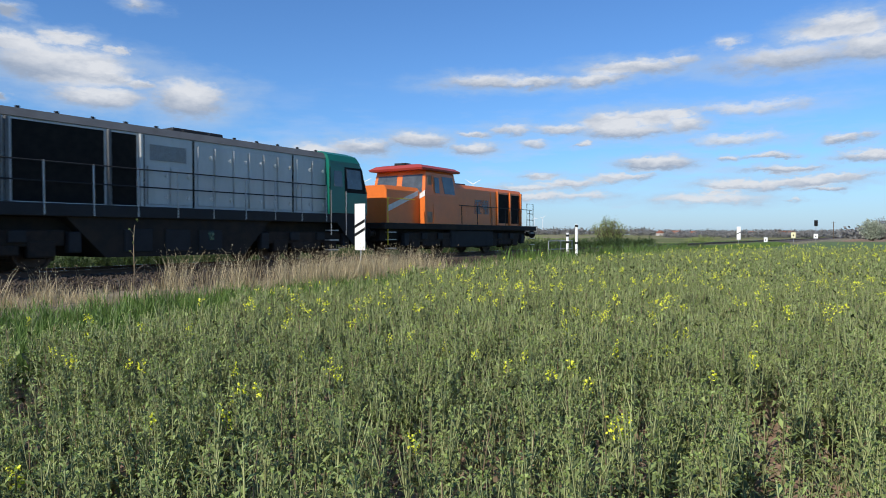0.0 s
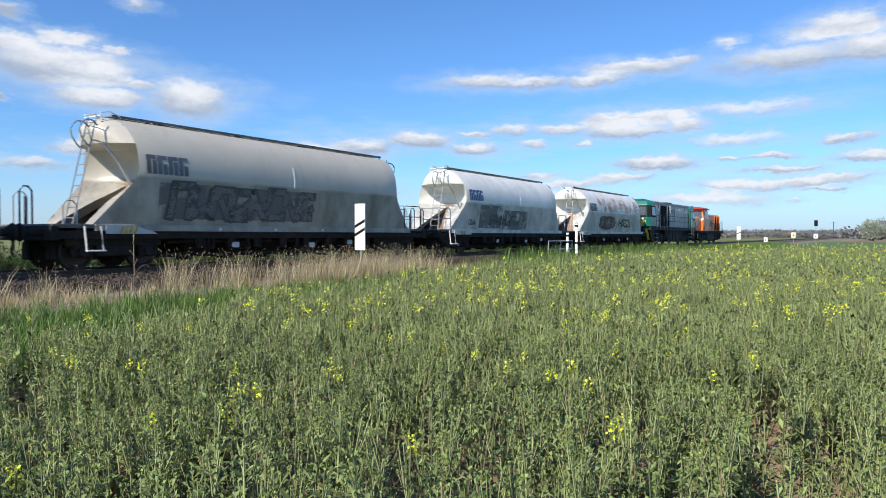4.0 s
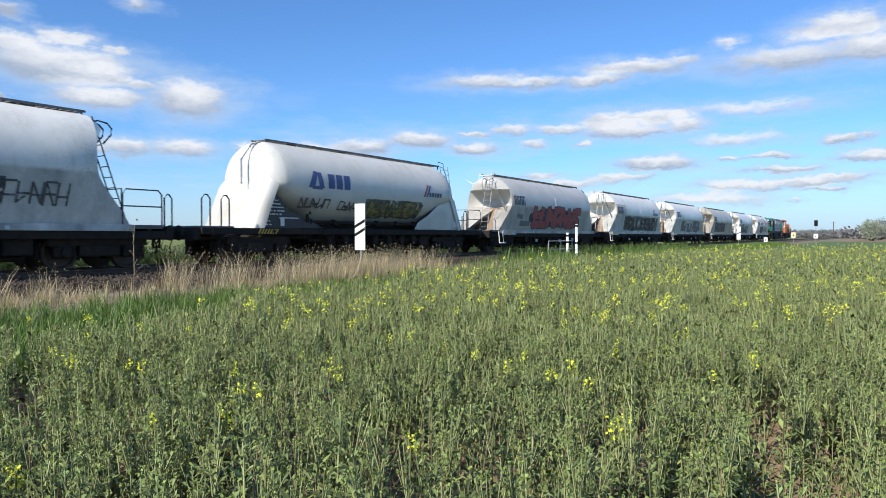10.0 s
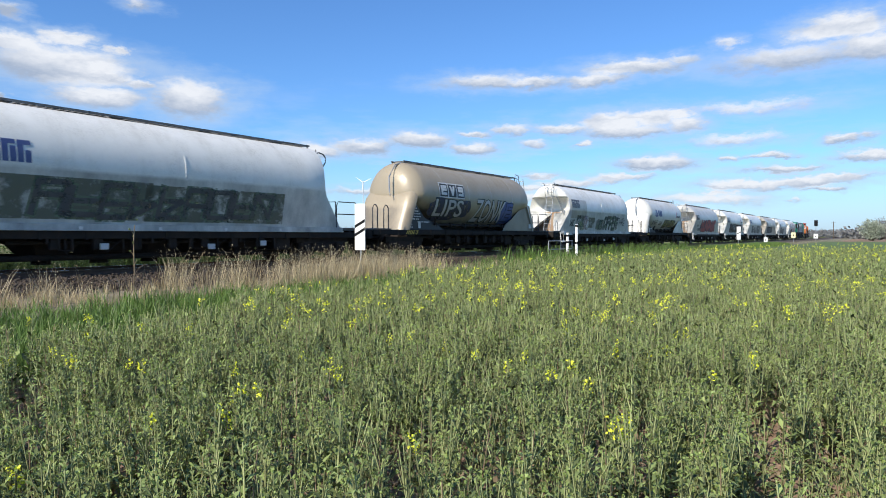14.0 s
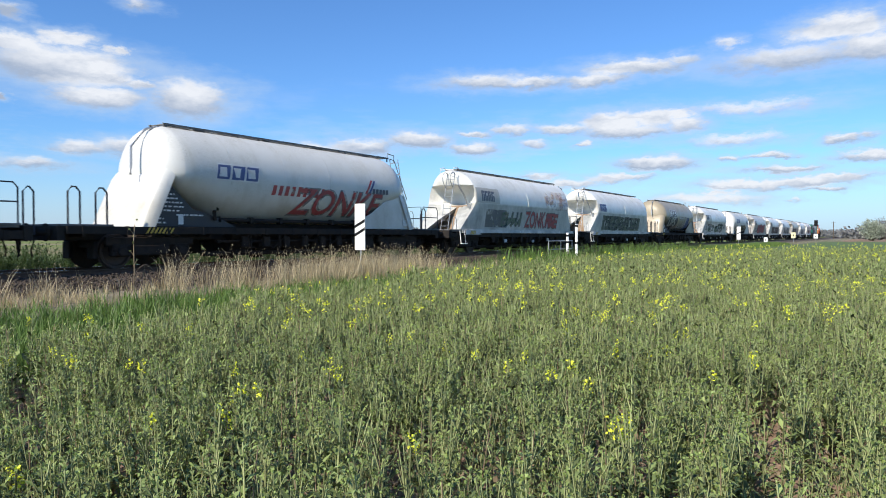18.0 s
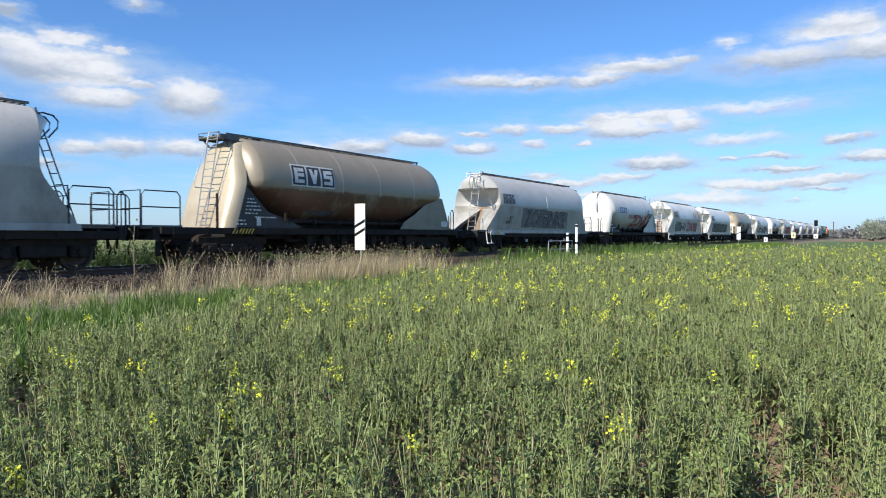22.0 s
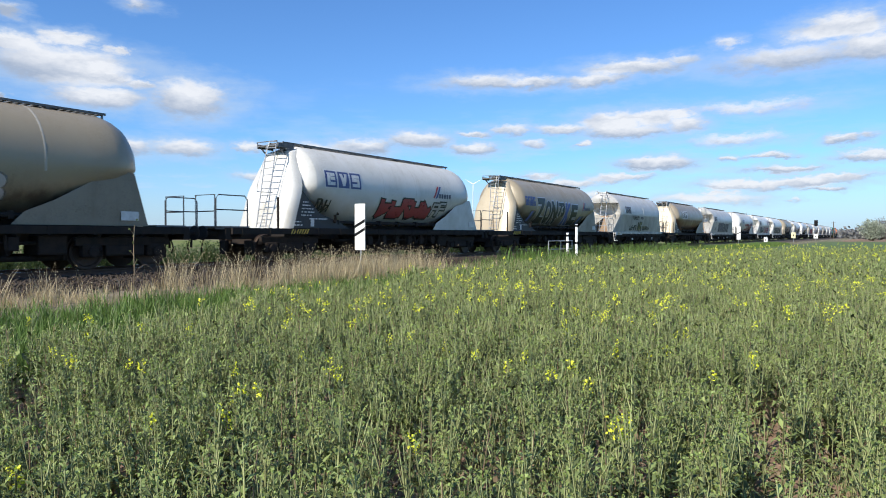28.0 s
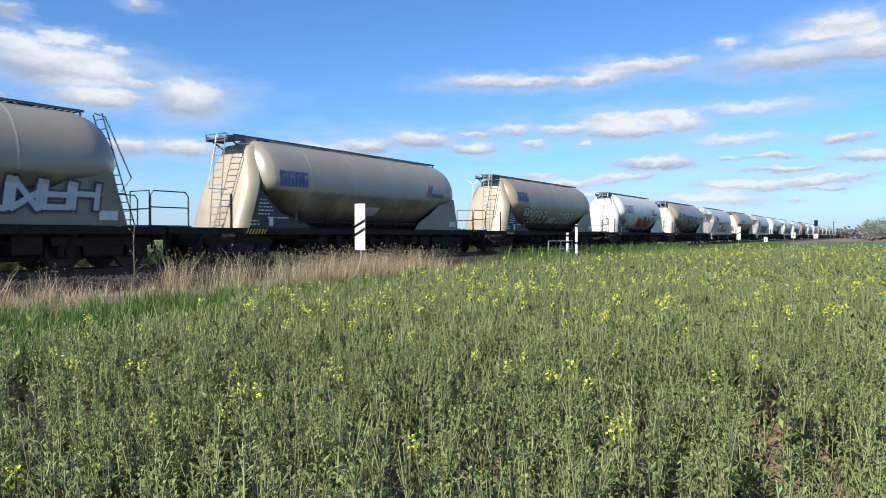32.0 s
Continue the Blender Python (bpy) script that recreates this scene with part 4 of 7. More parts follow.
    end_platform(w, L + (0.45 if raised else 1.10), x1 + (0 if raised else 0.2), M["rail_dark"], rails=not raised)
    cf = 1.0 if L > 11.5 else 1.38
    bm = bmesh.new()
    box(bm, xe + cf - 0.85, xe + cf - 0.35, -1.335, -1.325, 1.38, 1.62)
    part("data_plate", bm, M["bars_white"], w)
    for s in (-1, 1):
        bm = bmesh.new()
        bm.faces.new([bm.verts.new((xe + x, s * 1.30, z)) for x, z in ((-2.5, 1.24), (cf - 0.06, 1.24), (cf - 0.02 - (0.42 if L > 11.5 else 0.70), 2.62), (0.1, 2.72), (-0.6, 2.36), (-1.5, 1.85), (-2.2, 1.55))])
        thicken(bm, 0.02)
        part("cheek_plate", bm, M["tank_tan"], w)
    if raised:
        bm = bmesh.new()
        box(bm, -0.38, 0.35, -0.52, 0.52, 4.10, 4.15, 0.01)
        for s in (-1, 1):
            box(bm, -0.38, 0.35, s * 0.52 - 0.02, s * 0.52 + 0.02, 4.05, 4.20)
            tube(bm, [(-0.36, s * 0.45, 4.16), (xs - 0.62, s * 0.45, 3.85)], 0.03, 5)
        part("roof_platform", bm, M["walk"], w)
        handrail(w, "platform_rail", [[(-0.38, -0.50, 4.12), (-0.40, -0.50, 4.26), (-0.40, 0.50, 4.26), (-0.38, 0.50, 4.12)]], M["walk"], 0.016)
        ladder(w, (xs - 1.56, -0.30, 1.27), (-0.46, -0.30, 4.16), 0.46, M["galv"], 12)
        handrail(w, "ladder_guard", [[(-0.46, -0.55, 4.22), (-0.85, -0.62, 4.16), (xs - 2.0, -0.62, 2.65), (xs - 1.95, -0.55, 2.45), (xs - 1.22, -0.5, 2.45)]], M["bars_white"], 0.018)
        end_platform(w, x0 - 0.45, x0 + 0.85, M["rail_dark"])
        handrail(w, "brake_post", [[(xs - 1.7, -1.28, 1.2), (xs - 1.7, -1.28, 2.25)]], M["frame_dark"], 0.04)
    else:
        ladder(w, (L + 0.75, -0.6, 1.27), (L - 0.02, -0.6, 4.2), 0.42, M["galv"], 12)
        handrail(w, "ladder_guard", [[(L + 0.0, -0.35, 4.25), (L + 0.35, -0.35, 4.2), (L + 1.25, -0.35, 2.6), (L + 0.9, -0.35, 2.2)], [(L - 0.2, -0.4, 4.28), (L - 0.2, -0.4, 4.45), (L + 0.25, -0.4, 4.4), (L + 0.25, -0.4, 4.1)]], M["galv"])
        handrail(w, "vent_pipe", [[(xs + 0.2, -0.25, 4.24), (xs - 0.5, -0.25, 4.05), (xs - 0.98, -0.3, 3.5), (xs - 1.02, -0.35, 2.9), (xs - 1.1, -0.45, 2.7)]], M["galv"], 0.035)
        end_platform(w, x0, xs - 2.1, M["rail_dark"], rails=False)
        handrail(w, "grab_loop", [loop_rail(x0 + 0.35, -1.25, 1.22, 2.2, 0, 0.30), loop_rail(x0 + 1.05, -1.25, 1.22, 2.2, 0, 0.30)], M["rail_dark"], 0.024)
    return w


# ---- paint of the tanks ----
# White, grey, cream: sharp low band holds grime and the inward slope's painted shade.
M["tank_white"] = tank_paint("white_tank_paint", (0.76, 0.74, 0.68), (0.36, 0.34, 0.29), 0.85, low_dirt_shade=1.05, low_z=2.58, low_col=(0.27, 0.27, 0.255), ragged=0.10)
M["tank_grey"] = tank_paint("grey_tank_paint", (0.52, 0.50, 0.46), (0.28, 0.26, 0.22), 0.6, low_dirt_shade=0.9, low_z=2.58, low_col=(0.20, 0.185, 0.155), ragged=0.10)
M["tank_cream"] = tank_paint("cream_tank_paint", (0.50, 0.46, 0.385), (0.28, 0.235, 0.17), 0.6, low_dirt_shade=0.9, low_z=2.58, low_col=(0.15, 0.135, 0.11), ragged=0.10)
M["tank_tan"] = tank_paint("bare_tan_tank", (0.33, 0.275, 0.19), (0.20, 0.155, 0.10), 0.55, rough=0.45, metal=0.12, low_dirt_shade=1.3, low_z=2.1, low_col=(0.12, 0.09, 0.06))
M["tank_brown"] = tank_paint("brown_tank", (0.30, 0.25, 0.18), (0.19, 0.15, 0.105), 0.5, rough=0.45, metal=0.1, low_dirt_shade=1.9, low_z=2.55, low_col=(0.125, 0.058, 0.037), ragged=0.16)
M["tank_drab"] = tank_paint("drab_tank", (0.35, 0.29, 0.20), (0.22, 0.175, 0.115), 0.55, rough=0.45, metal=0.1, low_dirt_shade=0.85, low_z=2.2, low_col=(0.13, 0.11, 0.085), ragged=0.4)
M["tank_silver"] = tank_paint("dull_silver_tank", (0.34, 0.30, 0.235), (0.23, 0.195, 0.14), 0.55, rough=0.40, metal=0.15, low_dirt_shade=1.4, low_z=2.5, low_col=(0.145, 0.115, 0.075), ragged=0.2)
M["tank_bright"] = tank_paint("bright_white_tank", (0.62, 0.605, 0.56), (0.36, 0.33, 0.26), 0.8, low_dirt_shade=0.5, low_z=2.1, low_col=(0.34, 0.30, 0.21))
# Cleaner than the tank, and paler: sunlit brightness is put into the colour.
M["support_tan"] = tank_paint("sunlit_tan_support", (0.50, 0.42, 0.29), (0.26, 0.20, 0.13), 0.6, rough=0.42, metal=0.1, low_dirt_shade=0.5, low_z=1.9, low_col=(0.24, 0.17, 0.10))
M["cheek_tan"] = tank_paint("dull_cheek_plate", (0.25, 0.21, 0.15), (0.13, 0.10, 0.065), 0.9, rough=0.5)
M["weld_pale"] = tank_paint("pale_weld", (0.40, 0.365, 0.30), (0.26, 0.22, 0.16), 0.8)
M["sill_white"] = tank_paint("pale_sill_paint", (0.52, 0.53, 0.53), (0.22, 0.21, 0.20), 0.8)

VEHICLES = []   # thing and its place along the train


def repaint(w, mat, names=("tank", "end_support", "weld_ring", "cheek_plate", "tank_skirt")):
    for o in w.children_recursive:
        if o.name.split(".")[0] in names:
            o.material_slots[0].link = "OBJECT"
            o.material_slots[0].material = mat


proto = {"long": make_hollow_wagon(11.75, "train"), "short": make_hollow_wagon(10.85, "train"),
         "round": make_round_wagon(10.75, 0.0, 9.9, False, "train"), "raised": make_round_wagon(12.03, 0.85, 11.3, True, "train"),
         "raised_short": make_round_wagon(11.0, 0.60, 10.5, True, "train")}
used = set()
WAGONS = [(0.0, "long", "tank_white", "white silo wagon with faded red graffiti on its flat side"),
          (-15.8, "short", "tank_white", "white silo wagon with pale scrawled graffiti"),
          (-32.64, "long", "tank_cream", "dirty cream silo wagon with dark graffiti outlines"),
          (-49.58, "long", "tank_white", "white silo wagon with stained lower side, darkened by painted shade"),
          (-66.60, "long", "tank_white", "white silo wagon with brown block graffiti"),
          (-83.45, "long", "tank_grey", "dusty grey silo wagon with bright red graffiti"),
          (-99.66, "round", "tank_bright", "white round silo wagon with yellow graffiti"),
          (-117.46, "long", "tank_white", "white silo wagon with green and pink graffiti"),
          (-133.65, "round", "tank_drab", "brown round silo wagon with silver graffiti letters"),
          (-151.08, "long", "tank_white", "white silo wagon with black scrawled graffiti"),
          (-167.86, "long", "tank_white", "white silo wagon with red graffiti letters"),
          (-184.15, "round", "tank_bright", "white round silo wagon with red graffiti"),
          (-201.79, "long", "tank_grey", "grey silo wagon with dark outlined graffiti letters"),
          (-218.32, "raised_short", "tank_brown", "brown rusty round silo wagon with roof platform"),
          (-235.0, "short", "tank_grey", "pale grey silo wagon with yellow and black scrawls"),
          (-252.12, "raised", "tank_tan", "tan round silo wagon with large black graffiti letters"),
          (-268.05, "raised_short", "tank_bright", "white round silo wagon with small red graffiti"),
          (-286.1, "raised", "tank_tan", "tan round silo wagon with outlined graffiti"),
          (-303.41, "raised", "tank_silver", "dull silver round silo wagon with roof platform"),
          (-319.9, "raised", "tank_silver", "dull silver round silo wagon with white graffiti")]
for place, kind, paint, label in WAGONS:
    if kind in used:
        w = copy_thing(proto[kind], Matrix())
    else:
        w = proto[kind]
        used.add(kind)
    w["label"] = label
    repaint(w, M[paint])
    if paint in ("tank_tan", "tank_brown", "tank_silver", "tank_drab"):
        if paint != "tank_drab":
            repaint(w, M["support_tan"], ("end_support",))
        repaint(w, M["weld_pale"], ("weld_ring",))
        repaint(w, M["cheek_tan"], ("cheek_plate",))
    VEHICLES.append((w, place))



# ---- marks, lettering and sprayed pictures on the wagons ----
def throwup(tank, x0, x1, z0, z1, n, seed, sh, fill, line="", bold=0.11, lean=0.12):
    """Sprayed forms that cannot be read: n clusters of broad straight strokes, with a darker edge below where line is given."""
    rng = random.Random(seed)
    strokes = []
    w = (x1 - x0) / n
    for k in range(n):
        a, b = x0 + k * w + 0.10 * w, x0 + (k + 1) * w - 0.06 * w
        lo, hi = z0 + rng.uniform(0, 0.12) * (z1 - z0), z1 - rng.uniform(0, 0.14) * (z1 - z0)
        m = (lo + hi) / 2 + rng.uniform(-0.08, 0.08)
        forms = [((a, lo), (a, hi)), ((b, lo), (b, hi)), ((a, hi), (b, hi)), ((a, lo), (b, lo)), ((a, m), (b, m)), ((a, hi), (b, lo)), ((a, lo), (b, m))]
        strokes += [forms[0]] + rng.sample(forms[1:], rng.choice((2, 3)))
    for name, mat, extra, lift in (("graffiti_outline", line, 0.055, 0.012), ("graffiti", fill, 0.0, 0.022)):
        if not mat:
            continue
        bm = bmesh.new()
        for i, ((xa, za), (xb, zb)) in enumerate(strokes):
            xa, xb = xa + lean * (za - z0), xb + lean * (zb - z0)
            d = Vector((xb - xa, zb - za)).normalized()
            e, h = bold * 0.5 + extra, bold + extra
            px, pz = -d.y * h, d.x * h
            xa, za, xb, zb = xa - d.x * e, za - d.y * e, xb + d.x * e, zb + d.y * e
            y = -0.0004 * (i % 9)
            bm.faces.new([bm.verts.new(p) for p in ((xa - px, y, za - pz), (xb - px, y, zb - pz), (xb + px, y, zb + pz), (xa + px, y, za + pz))])
        lay_on(name, bm, z0 - 0.3, z1 + 0.3, sh, M[mat], tank, lift)


def piece(tank, text, x0, x1, z0, z1, sh, fill, line, lean=0.0, heavy=0.0):
    """A sprayed word: fat outline below, fill above."""
    letters("graffiti_outline", text, x0 - 0.05, x1 + 0.05, z0 - 0.05, z1 + 0.05, sh, M[line], tank, lean, 0.055 + heavy, 0.012)
    letters("graffiti", text, x0, x1, z0, z1, sh, M[fill], tank, lean, 0.012 + heavy, 0.020)


def tank_of(i):
    return next(o for o in VEHICLES[i - 1][0].children if o.name.split(".")[0] == "tank")


H, R = shell_hollow, shell_round
for i, x0, z0, col in ((1, 0.15, 2.66, "logo_grey"), (2, 0.2, 2.68, "logo_blue"), (3, 0.2, 2.66, "logo_grey"), (4, 0.3, 2.74, "logo_blue"), (5, 0.1, 2.62, "logo_grey"), (6, 0.15, 2.62, "logo_grey"),
                       (8, 0.25, 2.76, "logo_grey"), (10, 0.18, 2.67, "logo_blue"), (11, 0.45, 2.69, "logo_grey"), (13, 0.22, 2.65, "logo_grey"), (15, 1.1, 2.69, "logo_grey"),
                       (16, 0.97, 2.66, "logo_blue"), (18, 0.85, 2.84, "logo_blue"), (19, 1.0, 2.62, "logo_blue"), (20, 1.0, 2.62, "logo_blue")):
    shape("logo", four_blocks(x0, x0 + 1.32, z0, z0 + 0.52), H if i < 16 and i != 14 else R, M[col], tank_of(i))
for i, x0, x1, z0, z1, lean in ((9, 1.2, 3.35, 2.69, 3.37, 0), (12, 0.96, 2.6, 2.63, 3.16, 0.1), (14, 1.78, 3.89, 2.65, 3.4, 0), (17, 0.94, 2.95, 2.67, 3.36, 0)):
    framed_mark(tank_of(i), x0, x1, z0, z1, R, lean, "black" if i in (9, 14) else "logo_blue")
for i, x, z in ((5, 9.0, 2.66), (7, 7.85, 2.64), (12, 7.85, 2.58), (16, 9.3, 2.6), (17, 7.8, 2.62), (19, 9.35, 2.62)):
    slash_mark(tank_of(i), x, z, H if i == 5 else R, 0.85)
t = tank_of(1)
throwup(t, 1.9, 11.0, 2.75, 3.55, 8, 1, H, "spray_faded", "", 0.22, 0.0)
shape("graffiti_field", [blob(3.75, 1.9, 1.62, 0.5, 4, rough=0.1)], H, M["spray_maroon"], t, 0.006)
throwup(t, 2.4, 5.1, 1.55, 2.25, 4, 11, H, "spray_pink", "spray_maroon", 0.10)
throwup(t, 6.1, 9.0, 1.60, 2.2, 4, 12, H, "spray_black", "", 0.055)
shape("graffiti", [bar(5.75, 5.87, 1.85, 1.98), bar(9.25, 9.4, 1.85, 1.97), bar(9.5, 9.62, 1.7, 1.8)], H, M["spray_black"], t, 0.02)
t = tank_of(2)
shape("painted_panel", [bar(1.3, 3.6, 1.35, 2.5), bar(3.7, 6.6, 1.3, 2.3)], H, M["panel_grey"], t, 0.006)
throwup(t, 2.3, 5.6, 1.5, 2.05, 6, 21, H, "spray_dark", "", 0.05)
throwup(t, 0.25, 0.9, 1.5, 1.75, 3, 22, H, "spray_dark", "", 0.02)
t = tank_of(3)
shape("graffiti_field", [bar(0.6, 6.6, 1.45, 2.45)], H, M["panel_grey"], t, 0.006)
throwup(t, 0.9, 6.5, 1.5, 2.4, 8, 31, H, "spray_grey", "spray_dark", 0.09)
t = tank_of(4)
shape("painted_panel", [bar(2.0, 3.9, 1.40, 2.45), bar(4.0, 6.4, 1.32, 2.2), bar(6.5, 9.6, 1.35, 2.5)], H, M["panel_grey"], t, 0.006)
throwup(t, 9.0, 10.2, 1.5, 1.75, 4, 41, H, "spray_dark", "", 0.025)
t = tank_of(5)
shape("faded_patch", [bar(0.0, 2.05, 2.56, 3.32)], H, M["tank_cream"], t, 0.006)
shape("graffiti_field", [bar(1.7, 6.0, 1.38, 2.5), bar(5.8, 10.6, 1.36, 2.45)], H, M["panel_grey"], t, 0.006)
piece(t, "LEE", 4.6, 7.9, 1.48, 2.38, H, "spray_maroon", "spray_dark")
throwup(t, 8.0, 9.6, 1.5, 2.35, 2, 53, H, "spray_maroon", "spray_dark", 0.15)
throwup(t, 2.0, 4.3, 1.5, 2.3, 3, 54, H, "spray_maroon", "spray_dark", 0.12)
t = tank_of(6)
shape("graffiti_field", [blob(5.9, 1.98, 3.7, 0.55, 61, rough=0.12)], H, M["spray_navy"], t, 0.006)
throwup(t, 2.5, 9.3, 1.5, 2.55, 7, 62, H, "spray_red", "spray_navy", 0.20, 0.2)
shape("painted_panel", [bar(0.6, 1.3, 1.9, 2.15), bar(1.0, 2.2, 1.5, 1.8)], H, M["spray_grey"], t)
t = tank_of(7)
shape("logo", [[(0.95, 2.65), (1.25, 2.65), (1.45, 3.2), (1.25, 3.25)], [(1.5, 2.65), (1.75, 2.65), (1.6, 3.2), (1.4, 3.2)], bar(1.15, 1.65, 2.6, 2.72)]
      + [bar(1.95 + k * 0.42, 2.28 + k * 0.42, 2.66, 3.18) for k in range(3)], R, M["logo_blue"], t)
shape("graffiti_field", [bar(4.1, 7.8, 1.72, 2.40)], R, M["spray_olive"], t)
throwup(t, 4.3, 7.7, 1.78, 2.3, 7, 72, R, "spray_yellow", "spray_dark", 0.08, 0.25)
throwup(t, 0.6, 2.1, 1.95, 2.3, 5, 73, R, "spray_dark", "", 0.03)
throwup(t, 2.6, 3.6, 1.9, 2.25, 4, 74, R, "spray_dark", "", 0.025)
t = tank_of(8)
shape("faded_patch", [bar(0.2, 2.75, 2.1, 3.3)], H, M["tank_cream"], t, 0.006)
shape("painted_panel", [bar(1.2, 2.4, 1.6, 2.3), bar(3.3, 4.4, 1.5, 2.2), bar(5.0, 6.2, 1.4, 2.1)], H, M["spray_olive"], t, 0.006)
throwup(t, 1.5, 2.4, 1.45, 1.85, 2, 81, H, "spray_green", "", 0.14)
throwup(t, 2.4, 3.2, 1.5, 2.2, 2, 82, H, "spray_pink", "", 0.16)
throwup(t, 4.8, 5.9, 1.45, 2.0, 3, 84, H, "spray_green", "spray_pink", 0.09)
throwup(t, 6.2, 9.0, 1.45, 2.3, 5, 83, H, "spray_green", "spray_dark", 0.08, 0.2)
throwup(t, 9.1, 10.6, 1.7, 2.3, 5, 85, H, "spray_dark", "", 0.025)
throwup(t, 0.1, 0.8, 1.55, 2.0, 3, 86, H, "spray_dark", "", 0.03)
t = tank_of(9)
shape("graffiti_field", [blob(2.2, 2.2, 1.7, 0.5, 91)], R, M["spray_navy"], t)
shape("graffiti_field", [blob(7.7, 2.15, 0.75, 0.6, 92)], R, M["spray_blue"], t)
piece(t, "LIPS", 0.95, 3.3, 1.85, 2.62, R, "spray_silver", "spray_black")
piece(t, "ZONK", 4.4, 7.4, 1.65, 2.75, R, "spray_silver", "spray_black", 0.1)
piece(t, "E", 7.5, 8.2, 1.75, 2.65, R, "spray_blue", "spray_navy", 0.1)
t = tank_of(10)
shape("graffiti_field", [bar(0.8, 4.6, 1.38, 2.4), bar(4.4, 9.4, 1.36, 2.35)], H, M["spray_olive"], t, 0.006)
throwup(t, 1.4, 8.8, 1.45, 2.3, 9, 101, H, "spray_dark", "spray_green", 0.07, 0.2)
t = tank_of(11)
shape("faded_patch", [bar(0.0, 2.3, 2.6, 3.35)], H, M["tank_cream"], t, 0.006)
shape("painted_panel", [bar(1.0, 3.2, 1.4, 2.3)], H, M["panel_grey"], t, 0.006)
throwup(t, 2.6, 4.8, 1.5, 2.2, 4, 112, H, "spray_green", "spray_grey", 0.07)
piece(t, "ZONK", 5.4, 8.0, 1.42, 2.3, H, "spray_red", "spray_grey")
throwup(t, 8.1, 9.7, 1.45, 2.2, 3, 111, H, "spray_red", "spray_grey", 0.09)
throwup(t, 8.0, 11.0, 2.7, 3.4, 3, 113, H, "spray_faded", "", 0.24, 0.0)
t = tank_of(12)
piece(t, "ZONKE", 4.2, 8.7, 1.7, 2.6, R, "spray_red", "spray_grey", 0.25)
shape("graffiti", [bar(3.2 + k * 0.28, 3.36 + k * 0.28, 2.3, 2.62, 0.05) for k in range(9)], R, M["spray_red"], t)
t = tank_of(13)
shape("painted_panel", [bar(2.5, 5.6, 1.42, 2.5), bar(5.5, 8.8, 1.40, 2.4)], H, M["spray_grey"], t, 0.006)
piece(t, "ZOFEINKE", 2.8, 8.4, 1.48, 2.4, H, "spray_grey", "spray_dark")
throwup(t, 0.7, 1.4, 1.6, 2.0, 2, 131, H, "spray_dark", "", 0.03)
t = tank_of(14)
shape("data_plate", [bar(2.8, 4.4, 1.7, 1.86)], R, M["panel_grey"], t)
t = tank_of(15)
throwup(t, 2.3, 4.0, 1.4, 1.8, 3, 151, H, "spray_black", "", 0.05)
throwup(t, 4.4, 5.3, 1.4, 2.0, 2, 152, H, "spray_yellow", "spray_black", 0.07)
throwup(t, 5.6, 7.4, 1.4, 1.75, 3, 153, H, "spray_black", "", 0.04, 0.4)
shape("graffiti", [blob(6.4, 1.62, 0.75, 0.14, 156)], H, M["spray_yellow"], t, 0.008)
throwup(t, 2.9, 4.4, 2.25, 2.55, 5, 154, H, "spray_black", "", 0.03)
throwup(t, 4.9, 5.6, 2.3, 2.5, 2, 155, H, "spray_dark", "", 0.03)
t = tank_of(16)
for text, x0, x1, z0, z1, col in (("Z", 2.45, 3.6, 1.68, 3.15, "spray_black"), ("O", 3.62, 4.42, 1.68, 3.05, "spray_black"), ("N", 4.5, 5.42, 1.68, 3.05, "spray_black"),
                                  ("73", 5.5, 6.42, 2.1, 3.0, "spray_black"), ("K", 6.55, 7.4, 1.66, 3.0, "spray_blue"), ("E", 7.5, 8.5, 1.66, 2.95, "spray_black")):
    piece(t, text, x0, x1, z0, z1, R, col, "spray_silver", 0.0, 0.045)
shape("graffiti_outline", [bar(1.40, 2.12, 1.72, 2.41, 0.35), bar(8.74, 9.47, 1.69, 2.26, 0.3)], R, M["spray_grey"], t, 0.006)
shape("graffiti", [bar(1.5, 1.75, 1.78, 2.35, 0.35), bar(8.8, 9.05, 1.75, 2.2, 0.3)], R, M["spray_blue"], t, 0.014)
shape("graffiti", [bar(1.85, 2.05, 1.78, 2.35, 0.35), bar(9.2, 9.4, 1.75, 2.2, 0.3)], R, M["spray_black"], t, 0.014)
t = tank_of(17)
throwup(t, 4.2, 7.7, 1.78, 2.38, 5, 172, R, "spray_red", "spray_black", 0.12, 0.1)
throwup(t, 7.8, 8.8, 1.85, 2.4, 2, 173, R, "spray_silver", "spray_black", 0.05, 0.2)
throwup(t, 0.6, 1.3, 1.8, 2.3, 3, 174, R, "spray_black", "", 0.03)
t = tank_of(18)
piece(t, "2033", 2.3, 4.7, 1.68, 2.45, R, "spray_silver", "spray_black")
throwup(t, 1.7, 2.4, 2.1, 2.5, 3, 181, R, "spray_silver", "spray_black", 0.04)
piece(t, "2033", 6.5, 8.7, 1.70, 2.4, R, "spray_silver", "spray_grey")
shape("data_plate", [bar(5.1, 6.2, 1.74, 2.06, 0.15)], R, M["spray_silver"], t)
t = tank_of(19)
shape("data_plate", [bar(5.1, 6.3, 1.76, 2.08, 0.12)], R, M["spray_silver"], t)
t = tank_of(20)
throwup(t, 7.2, 11.4, 1.6, 2.35, 6, 201, lambda z: min(R(z), -1.335), "spray_silver", "spray_dark", 0.07)
last = VEHICLES[19][0]
ladder(last, (12.75, -0.6, 1.27), (11.85, -0.6, 4.2), 0.42, M["rail_dark"], 12)
handrail(last, "ladder_guard", [[(11.9, -0.35, 4.25), (12.2, -0.35, 4.2), (12.95, -0.35, 2.6), (12.65, -0.35, 2.2)]], M["galv"])


